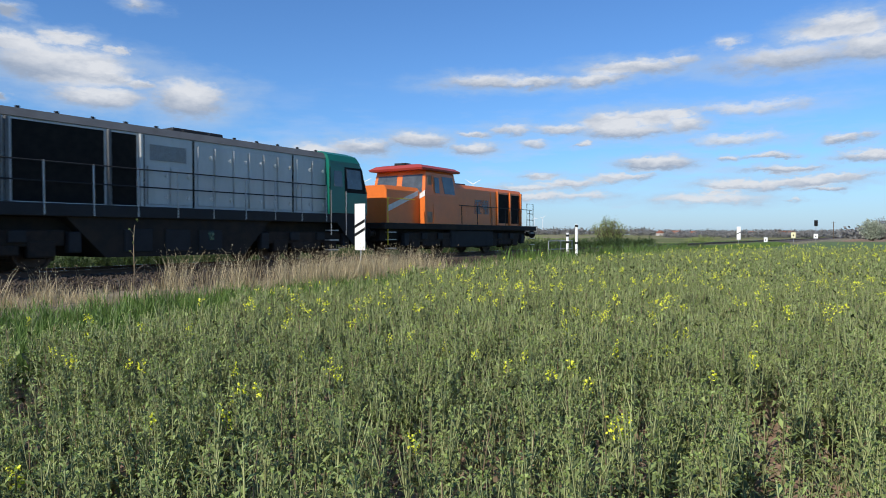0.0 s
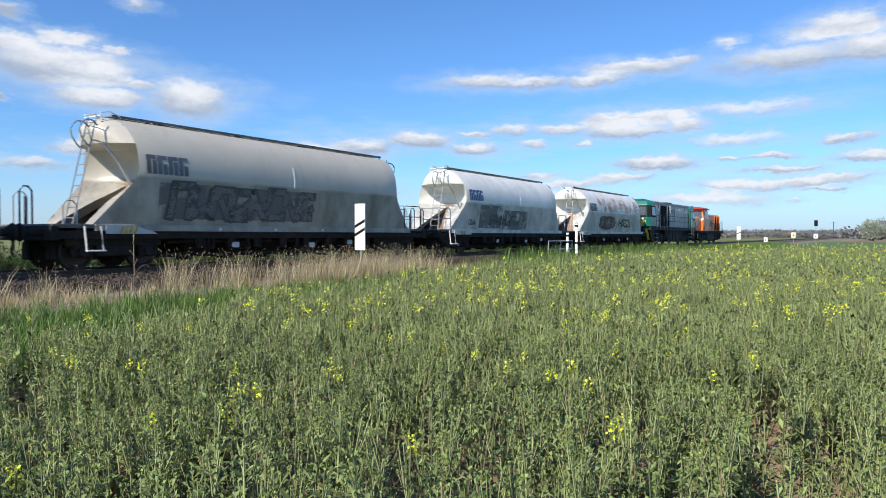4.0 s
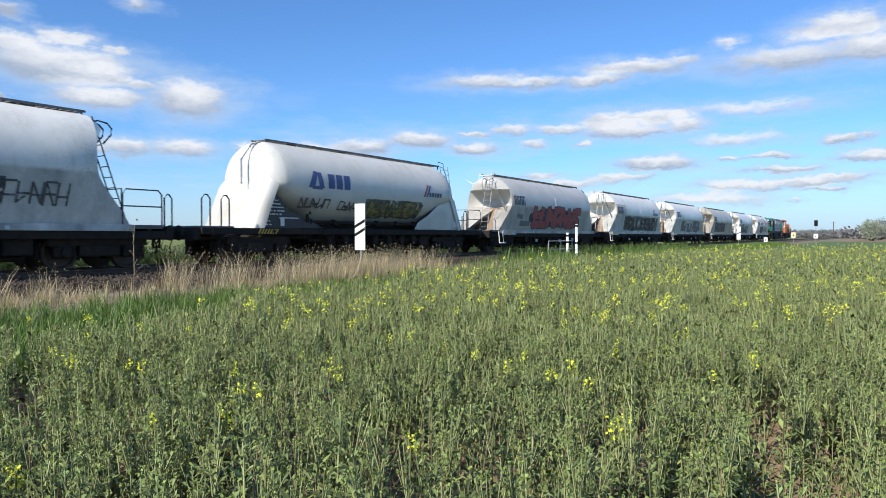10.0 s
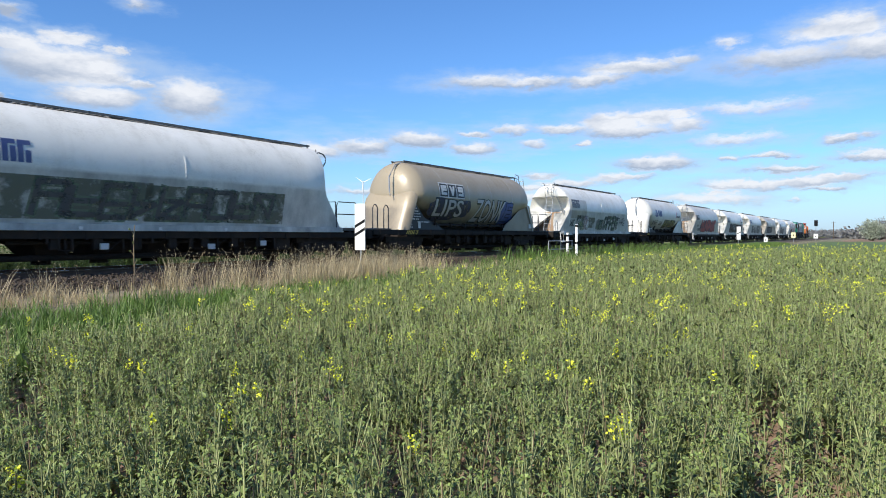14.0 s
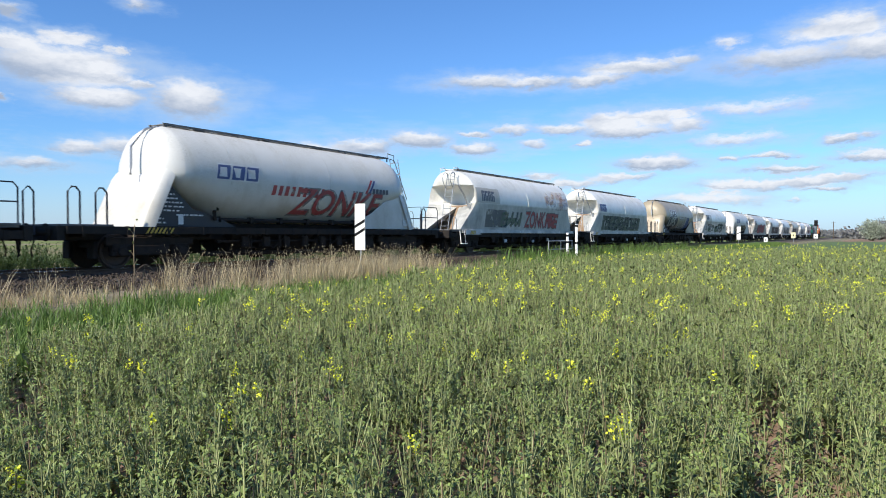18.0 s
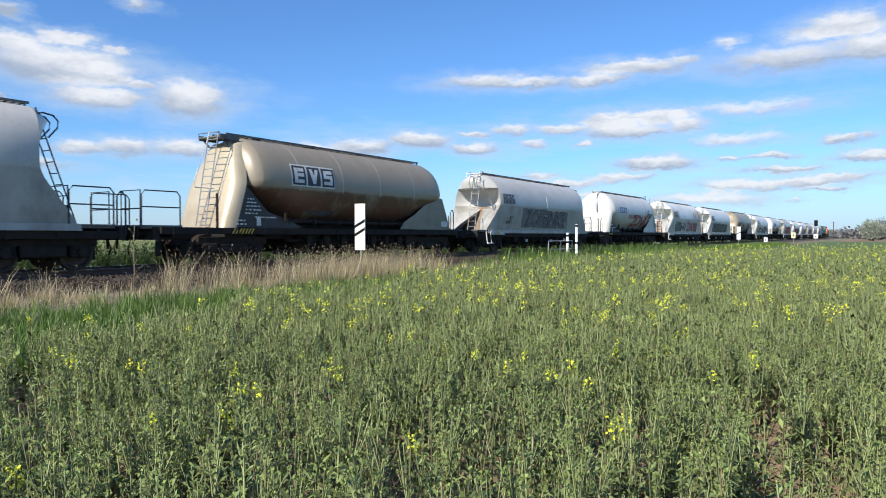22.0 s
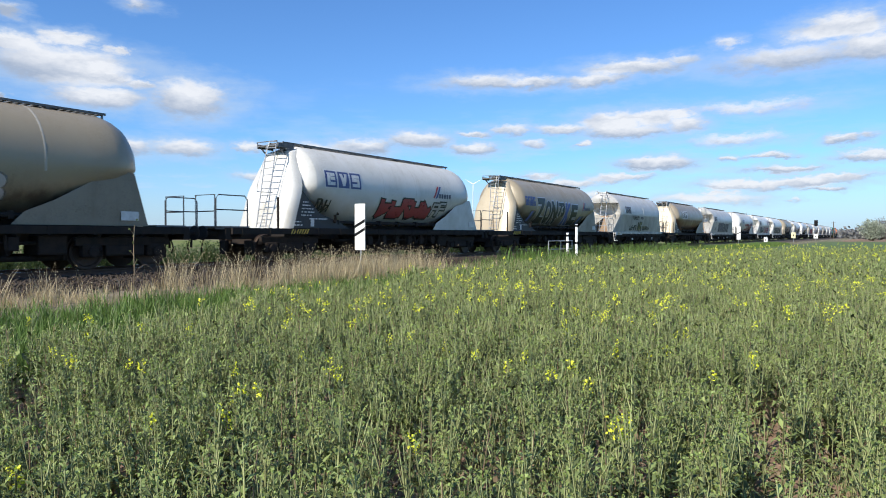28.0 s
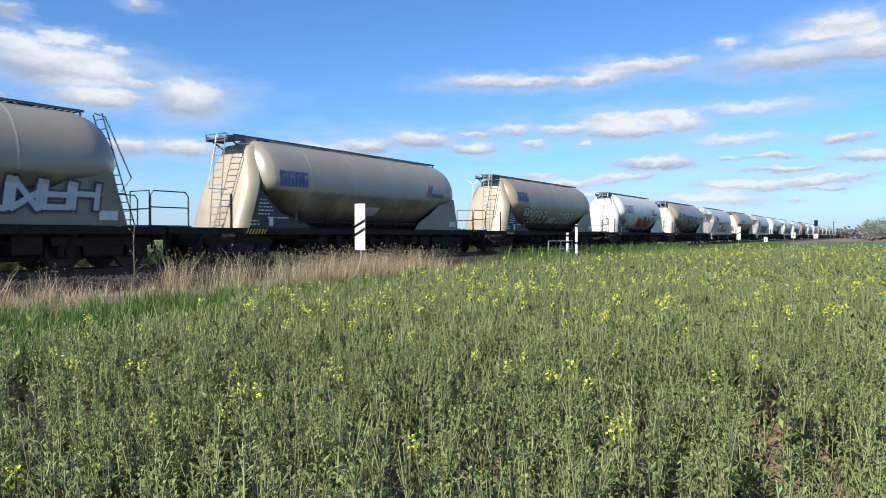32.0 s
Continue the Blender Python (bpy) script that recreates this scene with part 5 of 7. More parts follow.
# ---- locomotives ----
def loft(name, levels, mat, parent, label=""):
    """A closed body through horizontal outlines, each a list of (x, y) at a height."""
    n = len(levels[0][1])
    verts = [(x, y, z) for z, ring in levels for x, y in ring]
    faces = []
    for i in range(len(levels) - 1):
        for k in range(n):
            a, b = i * n + k, i * n + (k + 1) % n
            faces.append((a, b, b + n, a + n))
    faces += [tuple(reversed(range(n))), tuple(range((len(levels) - 1) * n, len(levels) * n))]
    return link_mesh(name, verts, faces, mat, parent, label)


def panel(name, parent, mat, pts, thick=0.02, label=""):
    """A plate with the given corners, thickened."""
    bm = bmesh.new()
    bm.faces.new([bm.verts.new(p) for p in pts])
    bmesh.ops.recalc_face_normals(bm, faces=bm.faces[:])
    thicken(bm, thick)
    return part(name, bm, mat, parent, label)


def cab_ring(xf, xb, hw, cut, sgn):
    """Plan of a cab: nose at xf with cut corners, back at xb."""
    pts = [(xf, -(hw - cut)), (xf, hw - cut), (xf + sgn * cut * 0.8, hw), (xb, hw), (xb, -hw), (xf + sgn * cut * 0.8, -hw)]
    return pts if sgn < 0 else pts[::-1]


def loco_bogie(parent, x):
    """A locomotive bogie with deep side frames and sand boxes."""
    bg = make_bogie(parent, x, 0.5, 1.2)
    for s in (-1, 1):
        bm = bmesh.new()
        box(bm, -1.75, 1.75, s * 1.16 - 0.07, s * 1.16 + 0.07, 0.62, 1.02, 0.04)
        box(bm, -0.7, 0.7, s * 1.16 - 0.09, s * 1.16 + 0.09, 0.40, 0.66, 0.05)
        for e in (-1, 1):
            box(bm, e * 1.2 - 0.32, e * 1.2 + 0.32, s * 1.16 - 0.10, s * 1.16 + 0.12, 0.34, 0.75, 0.05)
        part("side_frame", bm, M["bogie"], bg)
        for e in (-1, 1):
            bm = bmesh.new()
            box(bm, e * 1.95 - 0.16, e * 1.95 + 0.16, s * 1.22 - 0.12, s * 1.22 + 0.12, 0.45, 0.98, 0.04)
            part("sand_box", bm, M["loco_dark"], bg)
            bm = bmesh.new()
            box(bm, e * 0.62 - 0.2, e * 0.62 + 0.2, s * 1.28 - 0.05, s * 1.28 + 0.05, 0.72, 1.0, 0.02)
            part("damper", bm, M["loco_dark"], bg)
    return bg


def make_green_loco():
    g = empty("diesel_locomotive", "green and silver-grey diesel locomotive with end cabs", "locomotive", "train")
    # frame, buffers, bogies, tank
    bm = bmesh.new()
    box(bm, 0.25, 16.15, -1.48, 1.48, 1.45, 1.76, 0.02)
    part("deck", bm, M["loco_dark"], g, "dark grey deck")
    bm = bmesh.new()
    prof = [(4.9, 1.45), (5.9, 0.42), (10.4, 0.42), (11.4, 1.45)]
    rows = [[bm.verts.new((x, y, z)) for x, z in prof] for y in (-1.36, 1.36)]
    bm.faces.new(rows[0]), bm.faces.new(rows[1][::-1])
    for q in range(4):
        bm.faces.new((rows[0][(q + 1) % 4], rows[0][q], rows[1][q], rows[1][(q + 1) % 4]))
    ft = part("fuel_tank", bm, M["frame_dark"], g)
    for x in (6.4, 7.6, 8.7):
        bm = bmesh.new()
        box(bm, x, x + 0.8, -1.40, -1.36, 0.55, 1.15, 0.012)
        part("tank_panel", bm, M["loco_dark"], ft)
    bm = bmesh.new()
    box(bm, 9.0, 9.2, -1.412, -1.402, 0.85, 1.1)
    part("warning_plate", bm, M["spray_green"], ft)
    bm = bmesh.new()
    box(bm, 0.6, 15.8, -0.95, 0.95, 0.80, 1.45, 0.03)
    part("main_frame", bm, M["frame_dark"], g)
    for xb in (3.2, 13.2):
        loco_bogie(g, xb)
    make_buffers(g, 0.1, -1)
    make_buffers(g, 16.3, 1)
    # cabs at both ends
    for xf, xb, sgn in ((0.0, 1.66, 1), (16.4, 14.15, -1)):
        lv = [(1.76, 0.0, 1.49, 0.30), (2.5, 0.0, 1.49, 0.30), (2.62, 0.02, 1.48, 0.30), (3.55, 0.30, 1.42, 0.30), (3.68, 0.34, 1.42, 0.30), (3.92, 0.46, 1.30, 0.28), (4.03, 0.75, 1.02, 0.2)]
        cab = loft("cab", [(z, cab_ring(xf + sgn * dx, xb, hw, cut, sgn)) for z, dx, hw, cut in lv], M["green"], g, "green cab")
        # dark band with the windscreens
        def nose(z, off=0.0):
            k = (z - 2.62) / 0.93
            return xf + sgn * (0.02 + 0.28 * k - off)
        z0, z1 = 2.56, 3.56
        panel("window_band", cab, M["sign_black"], [(nose(z0, 0.012), -1.17, z0), (nose(z0, 0.012), 1.17, z0), (nose(z1, 0.012), 1.11, z1), (nose(z1, 0.012), -1.11, z1)], 0.01)
        for s in (-1, 1):
            panel("windscreen", cab, M["glass"], [(nose(2.72, 0.03), s * 0.06, 2.72), (nose(2.72, 0.03), s * 1.08, 2.72), (nose(3.45, 0.03), s * 1.02, 3.45), (nose(3.45, 0.03), s * 0.06, 3.45)], 0.01)
            panel("corner_post", cab, M["sign_black"], [(nose(z0, -0.0) - sgn * 0.004, s * 1.20, z0), (nose(z0) + sgn * 0.235, s * 1.487, z0), (nose(z1) + sgn * 0.235, s * 1.43, z1), (nose(z1) - sgn * 0.004, s * 1.13, z1)], 0.012)
            a, b = (xf + sgn * 0.42, xb - sgn * 0.12)
            panel("window_band", cab, M["sign_black"], [(a - sgn * 0.12, s * 1.496, 2.56), (b + sgn * 0.1, s * 1.496, 2.56), (b + sgn * 0.1, s * 1.435, 3.50), (a + sgn * 0.05, s * 1.435, 3.50)], 0.01)
            wa, wb = (a + sgn * 0.10, b - sgn * 0.08) if sgn > 0 else (a + sgn * 0.12, a + sgn * 0.95)
            panel("side_window", cab, M["glass"], [(wa, s * 1.505, 2.70), (wb, s * 1.505, 2.70), (wb, s * 1.452, 3.42), (wa + sgn * 0.06, s * 1.452, 3.42)], 0.01)
            if sgn < 0:
                panel("cab_door", cab, M["green"], [(xb - 0.02, s * 1.51, 1.80), (xb + 0.72, s * 1.51, 1.80), (xb + 0.72, s * 1.47, 3.5), (xb - 0.02, s * 1.47, 3.5)], 0.03, "green cab door")
                for xd in (xb - 0.05, xb + 0.75):
                    bm = bmesh.new()
                    box(bm, xd - 0.015, xd + 0.015, s * 1.50 - 0.012, s * 1.50 + 0.012, 1.80, 3.45)
                    part("door_joint", bm, M["sign_black"], cab)
                    handrail(g, "door_rail", [[(xd, s * 1.56, 1.0), (xd, s * 1.56, 2.6)]], M["galv"], 0.014)
                panel("door_window", cab, M["glass"], [(xb + 0.15, s * 1.535, 2.75), (xb + 0.58, s * 1.535, 2.75), (xb + 0.58, s * 1.50, 3.40), (xb + 0.15, s * 1.50, 3.40)], 0.01)
            # dark skirt below the cab
            panel("skirt", g, M["loco_dark"], [(xf + sgn * 0.28, s * 1.47, 1.80), (xb + sgn * 0.05, s * 1.47, 1.80), (xf + sgn * 0.95, s * 1.40, 0.62), (xf + sgn * 0.36, s * 1.40, 0.55)], 0.03)
        panel("nose_skirt", g, M["loco_dark"], [(xf + sgn * 0.02, -1.15, 1.76), (xf + sgn * 0.02, 1.15, 1.76), (xf + sgn * 0.30, 1.2, 0.62), (xf + sgn * 0.30, -1.2, 0.62)], 0.04)
        # yellow warning chevrons round a dark recess
        panel("warning_panel", cab, M["yellow"], [(xf - sgn * 0.008, -1.14, 2.28), (xf - sgn * 0.008, 1.14, 2.28), (xf - sgn * 0.008, 1.0, 1.80), (xf - sgn * 0.008, -1.0, 1.80)], 0.01)
        panel("nose_opening", cab, M["grille"], [(xf - sgn * 0.022, -0.62, 1.80), (xf - sgn * 0.022, 0.62, 1.80), (xf - sgn * 0.022, 0.42, 2.0), (xf - sgn * 0.022, -0.42, 2.0)], 0.01)
        for s in (-1, 1):
            panel("warning_stripe", g, M["yellow"], [(xf + sgn * 0.06, s * 1.20, 1.66), (xf + sgn * 0.06, s * 0.98, 1.66), (xf + sgn * 0.28, s * 1.18, 0.62), (xf + sgn * 0.28, s * 1.36, 0.62)], 0.012)
        bm = bmesh.new()
        disc(bm, [(0, 0.20), (sgn * -0.03, 0.20), (sgn * -0.035, 0.16)][::-sgn], 20, "x")
        rc = part("coupling_cover", bm, M["rust"], cab)
        rc.location = (xf - sgn * 0.01, 0, 1.95)
        for s in (-1, 1):
            bm = bmesh.new()
            disc(bm, [(0, 0.10), (sgn * -0.05, 0.10), (sgn * -0.06, 0.08)][::-sgn], 12, "x")
            h = part("headlight", bm, M["bars_white"], cab)
            h.location = (xf, s * 0.85, 2.40)
        handrail(g, "grab_rail", [[(xf - sgn * 0.03, -0.9, 2.36), (xf - sgn * 0.10, -0.85, 2.40), (xf - sgn * 0.10, 0.85, 2.40), (xf - sgn * 0.03, 0.9, 2.36)]], M["loco_dark"], 0.018)
    # hood with doors, radiator bays and roof
    ring = [(-1.24, 1.76), (-1.24, 3.72), (-1.12, 3.93), (-0.85, 4.0), (0.85, 4.0), (1.12, 3.93), (1.24, 3.72), (1.24, 1.76)]
    verts = [(x, y, z) for x in (1.66, 14.15) for y, z in ring]
    n = len(ring)
    faces = [(k, (k + 1) % n, n + (k + 1) % n, n + k) for k in range(n)] + [tuple(range(n))[::-1], tuple(range(n, 2 * n))]
    hood = link_mesh("hood", verts, faces, M["hood_grey"], g, "silver-grey engine hood")
    for s in (-1, 1):
        panel("roof_edge", hood, M["roof_grey"], [(1.66, s * 1.252, 3.74), (14.15, s * 1.252, 3.74), (14.15, s * 1.13, 3.955), (1.66, s * 1.13, 3.955)], 0.015, "dark grey roof edge")
        y = s * 1.245
        # flat black plates carry the shade inside the deep bays
        for xa, xb in ((3.75, 5.95), (6.15, 6.85)):
            panel("radiator_bay", hood, M["grille"], [(xa, y - s * 0.004, 1.79), (xb, y - s * 0.004, 1.79), (xb, y - s * 0.004, 3.68), (xa, y - s * 0.004, 3.68)], 0.012, "radiator bay, its deep shade painted black")
        # rear frames darker than the hood: the bay's deep shade as colour
        for x in (3.45, 3.62, 6.05, 6.95):
            bm = bmesh.new()
            box(bm, x - 0.04, x + 0.04, min(y, y + s * 0.10), max(y, y + s * 0.10), 1.78, 3.72, 0.01)
            part("bay_frame", bm, M["roof_grey"] if x < 6.9 else M["hood_grey"], hood)
        for x in (7.05, 8.62, 12.55):
            bm = bmesh.new()
            box(bm, x - 0.03, x + 0.03, y - 0.006, y + 0.006, 1.78, 3.72)
            part("joint", bm, M["grille"], hood)
        bm = bmesh.new()
        for k in range(24):
            x = 7.25 + k * 0.048
            box(bm, x, x + 0.02, min(y, y + s * 0.03), max(y, y + s * 0.03), 3.05, 3.48)
        part("louvre", bm, M["galv"], hood)
        for xa, xb in ((1.8, 2.5), (2.55, 3.35), (7.15, 7.8), (7.85, 8.5), (8.75, 9.3), (9.35, 10.0), (10.05, 10.6), (10.65, 11.2), (11.25, 11.8), (11.85, 12.45), (12.7, 13.4), (13.45, 14.05)):
            top = 2.9 if 7 < xa < 8.2 else 3.6
            bm = bmesh.new()
            box(bm, xa, xb, min(y, y + s * 0.022), max(y, y + s * 0.022), 1.84, top, 0.008)
            d = part("hood_door", bm, M["hood_grey"], hood)
            for z in (2.0, 3.2 if top > 3 else 2.6):
                bm = bmesh.new()
                box(bm, xb - 0.09, xb - 0.05, min(y, y + s * 0.06), max(y, y + s * 0.06), z, z + 0.13)
                box(bm, xb - 0.14, xb - 0.11, min(y, y + s * 0.05), max(y, y + s * 0.05), z + 0.03, z + 0.10)
                part("latch", bm, M["bars_white"], d)
            bm = bmesh.new()
            box(bm, xa + 0.005, xa + 0.03, min(y, y + s * 0.05), max(y, y + s * 0.05), 1.86, top - 0.03)
            part("hinge_rail", bm, M["hood_grey"], d)
        lines = [[(1.9, s * 1.45, 2.75), (14.0, s * 1.45, 2.75)], [(1.9, s * 1.45, 2.28), (14.0, s * 1.45, 2.28)]]
        handrail(g, "handrail", lines, M["loco_dark"], 0.02)
        for k in range(11):
            x = 1.95 + k * 1.2
            handrail(g, "rail_post", [[(x, s * 1.47, 1.48), (x, s * 1.45, 2.77)]], M["galv"], 0.022)
        for x in (2.1, 14.3):
            for dz in (0.45, 0.8, 1.15):
                bm = bmesh.new()
                box(bm, x - 0.25, x + 0.25, s * 1.40 - 0.10, s * 1.40 + 0.10, dz, dz + 0.04)
                part("step", bm, M["galv"], g)
    bm = bmesh.new()
    box(bm, 0.7, 2.2, -0.55, 0.55, 4.0, 4.16, 0.04)
    for k in range(9):
        box(bm, 0.85 + k * 0.14, 0.89 + k * 0.14, -0.57, 0.57, 4.03, 4.14)
    part("roof_unit", bm, M["green"], g)
    for s in (-1, 1):
        for k in range(14):
            bm = bmesh.new()
            x = 2.2 + k * 0.9
            box(bm, x - 0.05, x + 0.05, s * 1.0 - 0.03, s * 1.0 + 0.03, 3.95, 4.04, 0.01)
            part("lifting_eye", bm, M["loco_dark"], g)
    bm = bmesh.new()
    box(bm, 8.4, 10.2, -0.6, 0.6, 3.98, 4.16, 0.04)
    part("exhaust", bm, M["loco_dark"], g)
    bm = bmesh.new()
    for k in range(3):
        disc_at(bm, 4.2 + k * 1.1, 0, 3.99, 0.48, 0.09)
    part("fan", bm, M["loco_dark"], g)
    bm = bmesh.new()
    box(bm, 2.5, 3.3, -0.5, 0.5, 3.99, 4.10, 0.03)
    part("roof_hatch", bm, M["galv"], g)
    return g


def make_orange_loco():
    g = empty("shunting_locomotive", "orange diesel locomotive with red cab roof", "locomotive", "train")
    bm = bmesh.new()
    box(bm, 0.5, 14.4, -1.45, 1.45, 1.25, 1.50, 0.02)
    part("deck", bm, M["frame_dark"], g)
    bm = bmesh.new()
    box(bm, 5.6, 9.6, -1.33, 1.33, 0.42, 1.25, 0.08)
    part("fuel_tank", bm, M["loco_dark"], g)
    bm = bmesh.new()
    box(bm, 0.8, 14.0, -0.95, 0.95, 0.75, 1.25, 0.03)
    part("main_frame", bm, M["frame_dark"], g)
    for xb in (4.1, 11.0):
        loco_bogie(g, xb)
    make_buffers(g, 0.5, -1)
    make_buffers(g, 14.4, 1)
    def hood_body(name, x0, x1, hw, top, label):
        ring = [(-hw, 1.5), (-hw, top - 0.18), (-hw + 0.14, top), (hw - 0.14, top), (hw, top - 0.18), (hw, 1.5)]
        verts = [(x, y, z) for x in (x0, x1) for y, z in ring]
        n = len(ring)
        return link_mesh(name, verts, [(k, (k + 1) % n, n + (k + 1) % n, n + k) for k in range(n)] + [tuple(range(n))[::-1], tuple(range(n, 2 * n))], M["orange"], g, label)
    hood_body("short_hood", 1.0, 3.35, 1.15, 3.05, "orange hood")
    hood = hood_body("engine_hood", 5.85, 13.1, 1.15, 3.42, "orange engine hood")
    lv = [(1.5, 3.30, 5.95, 1.46), (2.75, 3.30, 5.95, 1.46), (3.75, 3.48, 5.75, 1.36), (3.86, 3.52, 5.7, 1.30)]
    cab = loft("cab", [(z, [(a, -w), (b, -w), (b, w), (a, w)]) for z, a, b, w in lv], M["orange"], g, "orange cab")
    roof = loft("roof", [(z, [(a, -w), (b, -w), (b, w), (a, w)]) for z, a, b, w in ((3.84, 3.10, 6.10, 1.46), (3.92, 3.05, 6.15, 1.48), (4.06, 3.25, 5.95, 1.25), (4.12, 3.5, 5.6, 0.9))], M["red_roof"], g, "dull red cab roof")
    bm = bmesh.new()
    box(bm, 3.4, 3.9, -0.3, 0.3, 4.1, 4.2, 0.03)
    tube(bm, [(4.4, 0.5, 4.1), (4.4, 0.5, 4.3)], 0.05, 8)
    part("roof_horn", bm, M["loco_dark"], g)
    for s in (-1, 1):
        for xw, sg in ((3.30, -1), (5.95, 1)):
            off = lambda z: xw - sg * 0.2 * (z - 2.75) + sg * 0.012
            panel("end_window", cab, M["glass"], [(off(2.85), s * 0.15, 2.85), (off(2.85), s * 1.28, 2.85), (off(3.65), s * 1.22, 3.65), (off(3.65), s * 0.15, 3.65)], 0.01)
        panel("side_window", cab, M["glass"], [(4.85, s * 1.462, 2.85), (5.72, s * 1.462, 2.85), (5.60, s * 1.385, 3.62), (4.70, s * 1.385, 3.62)], 0.012)
        panel("door_recess", cab, M["rust"], [(3.45, s * 1.468, 1.55), (3.85, s * 1.468, 1.55), (3.85, s * 1.39, 3.6), (3.55, s * 1.39, 3.6)], 0.01)
        panel("cab_door", cab, M["orange"], [(3.92, s * 1.475, 1.55), (4.52, s * 1.475, 1.55), (4.52, s * 1.395, 3.62), (3.92, s * 1.395, 3.62)], 0.02)
        panel("door_window", cab, M["glass"], [(4.04, s * 1.48, 2.85), (4.40, s * 1.48, 2.85), (4.40, s * 1.42, 3.55), (4.04, s * 1.42, 3.55)], 0.01)
        # side panels and the dark bays of the engine hood
        y = s * 1.155
        panel("info_board", hood, M["spray_grey"], [(8.0, y, 2.05), (9.4, y, 2.05), (9.4, y, 2.75), (8.0, y, 2.75)], 0.012)
        # flat plates painted with the darkness of deep open bays
        for xa, xb in ((10.35, 11.55), (11.8, 12.8)):
            panel("radiator_bay", hood, M["grille"], [(xa, y, 1.62), (xb, y, 1.62), (xb, y, 3.15), (xa, y, 3.15)], 0.01, "radiator bay, its deep opening painted dark")
        for xa, xb in ((6.1, 7.2), (7.25, 9.55), (9.6, 10.2)):
            bm = bmesh.new()
            box(bm, xa, xb, min(y, y + s * 0.015), max(y, y + s * 0.015), 1.6, 3.2, 0.006)
            if (xa, xb) != (7.25, 9.55):
                part("hood_door", bm, M["orange"], hood)
            else:
                bm.free()
        for x in (10.28, 11.68, 12.95):
            bm = bmesh.new()
            box(bm, x - 0.06, x + 0.06, min(y, y + s * 0.08), max(y, y + s * 0.08), 1.52, 3.28, 0.01)
            part("bay_frame", bm, M["orange"], hood)
        handrail(g, "handrail", [[(6.2, s * 1.40, 2.40), (13.9, s * 1.40, 2.40)]], M["loco_dark"], 0.02)
        for k in range(6):
            handrail(g, "rail_post", [[(6.4 + k * 1.45, s * 1.42, 1.3), (6.4 + k * 1.45, s * 1.40, 2.42)]], M["loco_dark"], 0.02)
        handrail(g, "grab_rail", [[(0.75, s * 1.42, 0.6), (0.75, s * 1.42, 2.5), (1.6, s * 1.40, 2.5), (2.6, s * 1.40, 2.5)]], M["yellow"], 0.022)
        handrail(g, "end_rail", [[(14.3, s * 1.3, 0.7), (14.3, s * 1.3, 2.75), (13.5, s * 1.3, 2.75), (13.5, s * 1.3, 1.5)], [(14.3, s * 1.3, 2.2), (13.5, s * 1.3, 2.2)], [(14.3, s * 1.3, 1.85), (13.5, s * 1.3, 1.85)]], M["loco_dark"], 0.02)
        for x in (1.0, 13.9):
            for dz in (0.45, 0.8, 1.1):
                bm = bmesh.new()
                box(bm, x - 0.25, x + 0.25, s * 1.36 - 0.10, s * 1.36 + 0.10, dz, dz + 0.04)
                part("step", bm, M["galv"], g)
    # white flash over the short hood and cab side
    panel("white_stripe", g, M["bars_white"], [(1.05, -1.165, 1.95), (3.2, -1.165, 2.72), (3.2, -1.165, 2.92), (1.05, -1.165, 2.2)], 0.01)
    panel("white_stripe", cab, M["bars_white"], [(3.288, -1.46, 2.95), (3.288, -1.18, 2.80), (3.288, -1.18, 2.58), (3.288, -1.46, 2.70)], 0.01)
    bm = bmesh.new()
    box(bm, 6.4, 8.2, -0.5, 0.5, 3.40, 3.55, 0.04)
    disc_at(bm, 11.6, 0, 3.41, 0.5, 0.08)
    part("hood_vent", bm, M["loco_dark"], g)
    return g


VEHICLES.append((make_green_loco(), 13.95))
VEHICLES.append((make_orange_loco(), 30.75))


def motions():
    """All that moves: the train's vehicles along the track, and their wheels, which roll with it."""
    for w, place in VEHICLES:
        walk(w, [(t, pose(s + place, YT, ZR)) for t, s in TRAIN_S])
    ts, ss = [t for t, s in TRAIN_S], [s for t, s in TRAIN_S]
    rolled = {}
    for w, place in VEHICLES:
        for o in w.children_recursive:
            if o.name.split(".")[0] != "wheelset":
                continue
            x, y, z = o.location
            key = (round(x, 2), round(z, 2))
            if key in rolled:
                o.rotation_mode = "QUATERNION"
                data = o.animation_data_create()
                data.action, data.action_slot = rolled[key]
                continue
            rows = []
            for k in range(961):
                turn = math.degrees(float(np.interp(k / 30, ts, ss)) / z)
                rows.append((k / 30, pose(x, y, z, 0, turn % 360, 0)))
            walk(o, rows)
            rolled[key] = (o.animation_data.action, o.animation_data.action_slot)


# ---- ground ----
def strip(name, ys, xs, mat, label="", wobble=0.0, category="ground"):
    """A sheet along the track: ys rows of (y, z), cut at the places xs."""
    verts = [(x, y, z + wobble * noise.noise((x * 0.9, y * 1.3, 0))) for x in xs for y, z in ys]
    ob = link_mesh(name, verts, grid_faces(len(xs), len(ys), 0, True), mat, smooth=True)
    return tagged(ob, label, category, kind="structure")


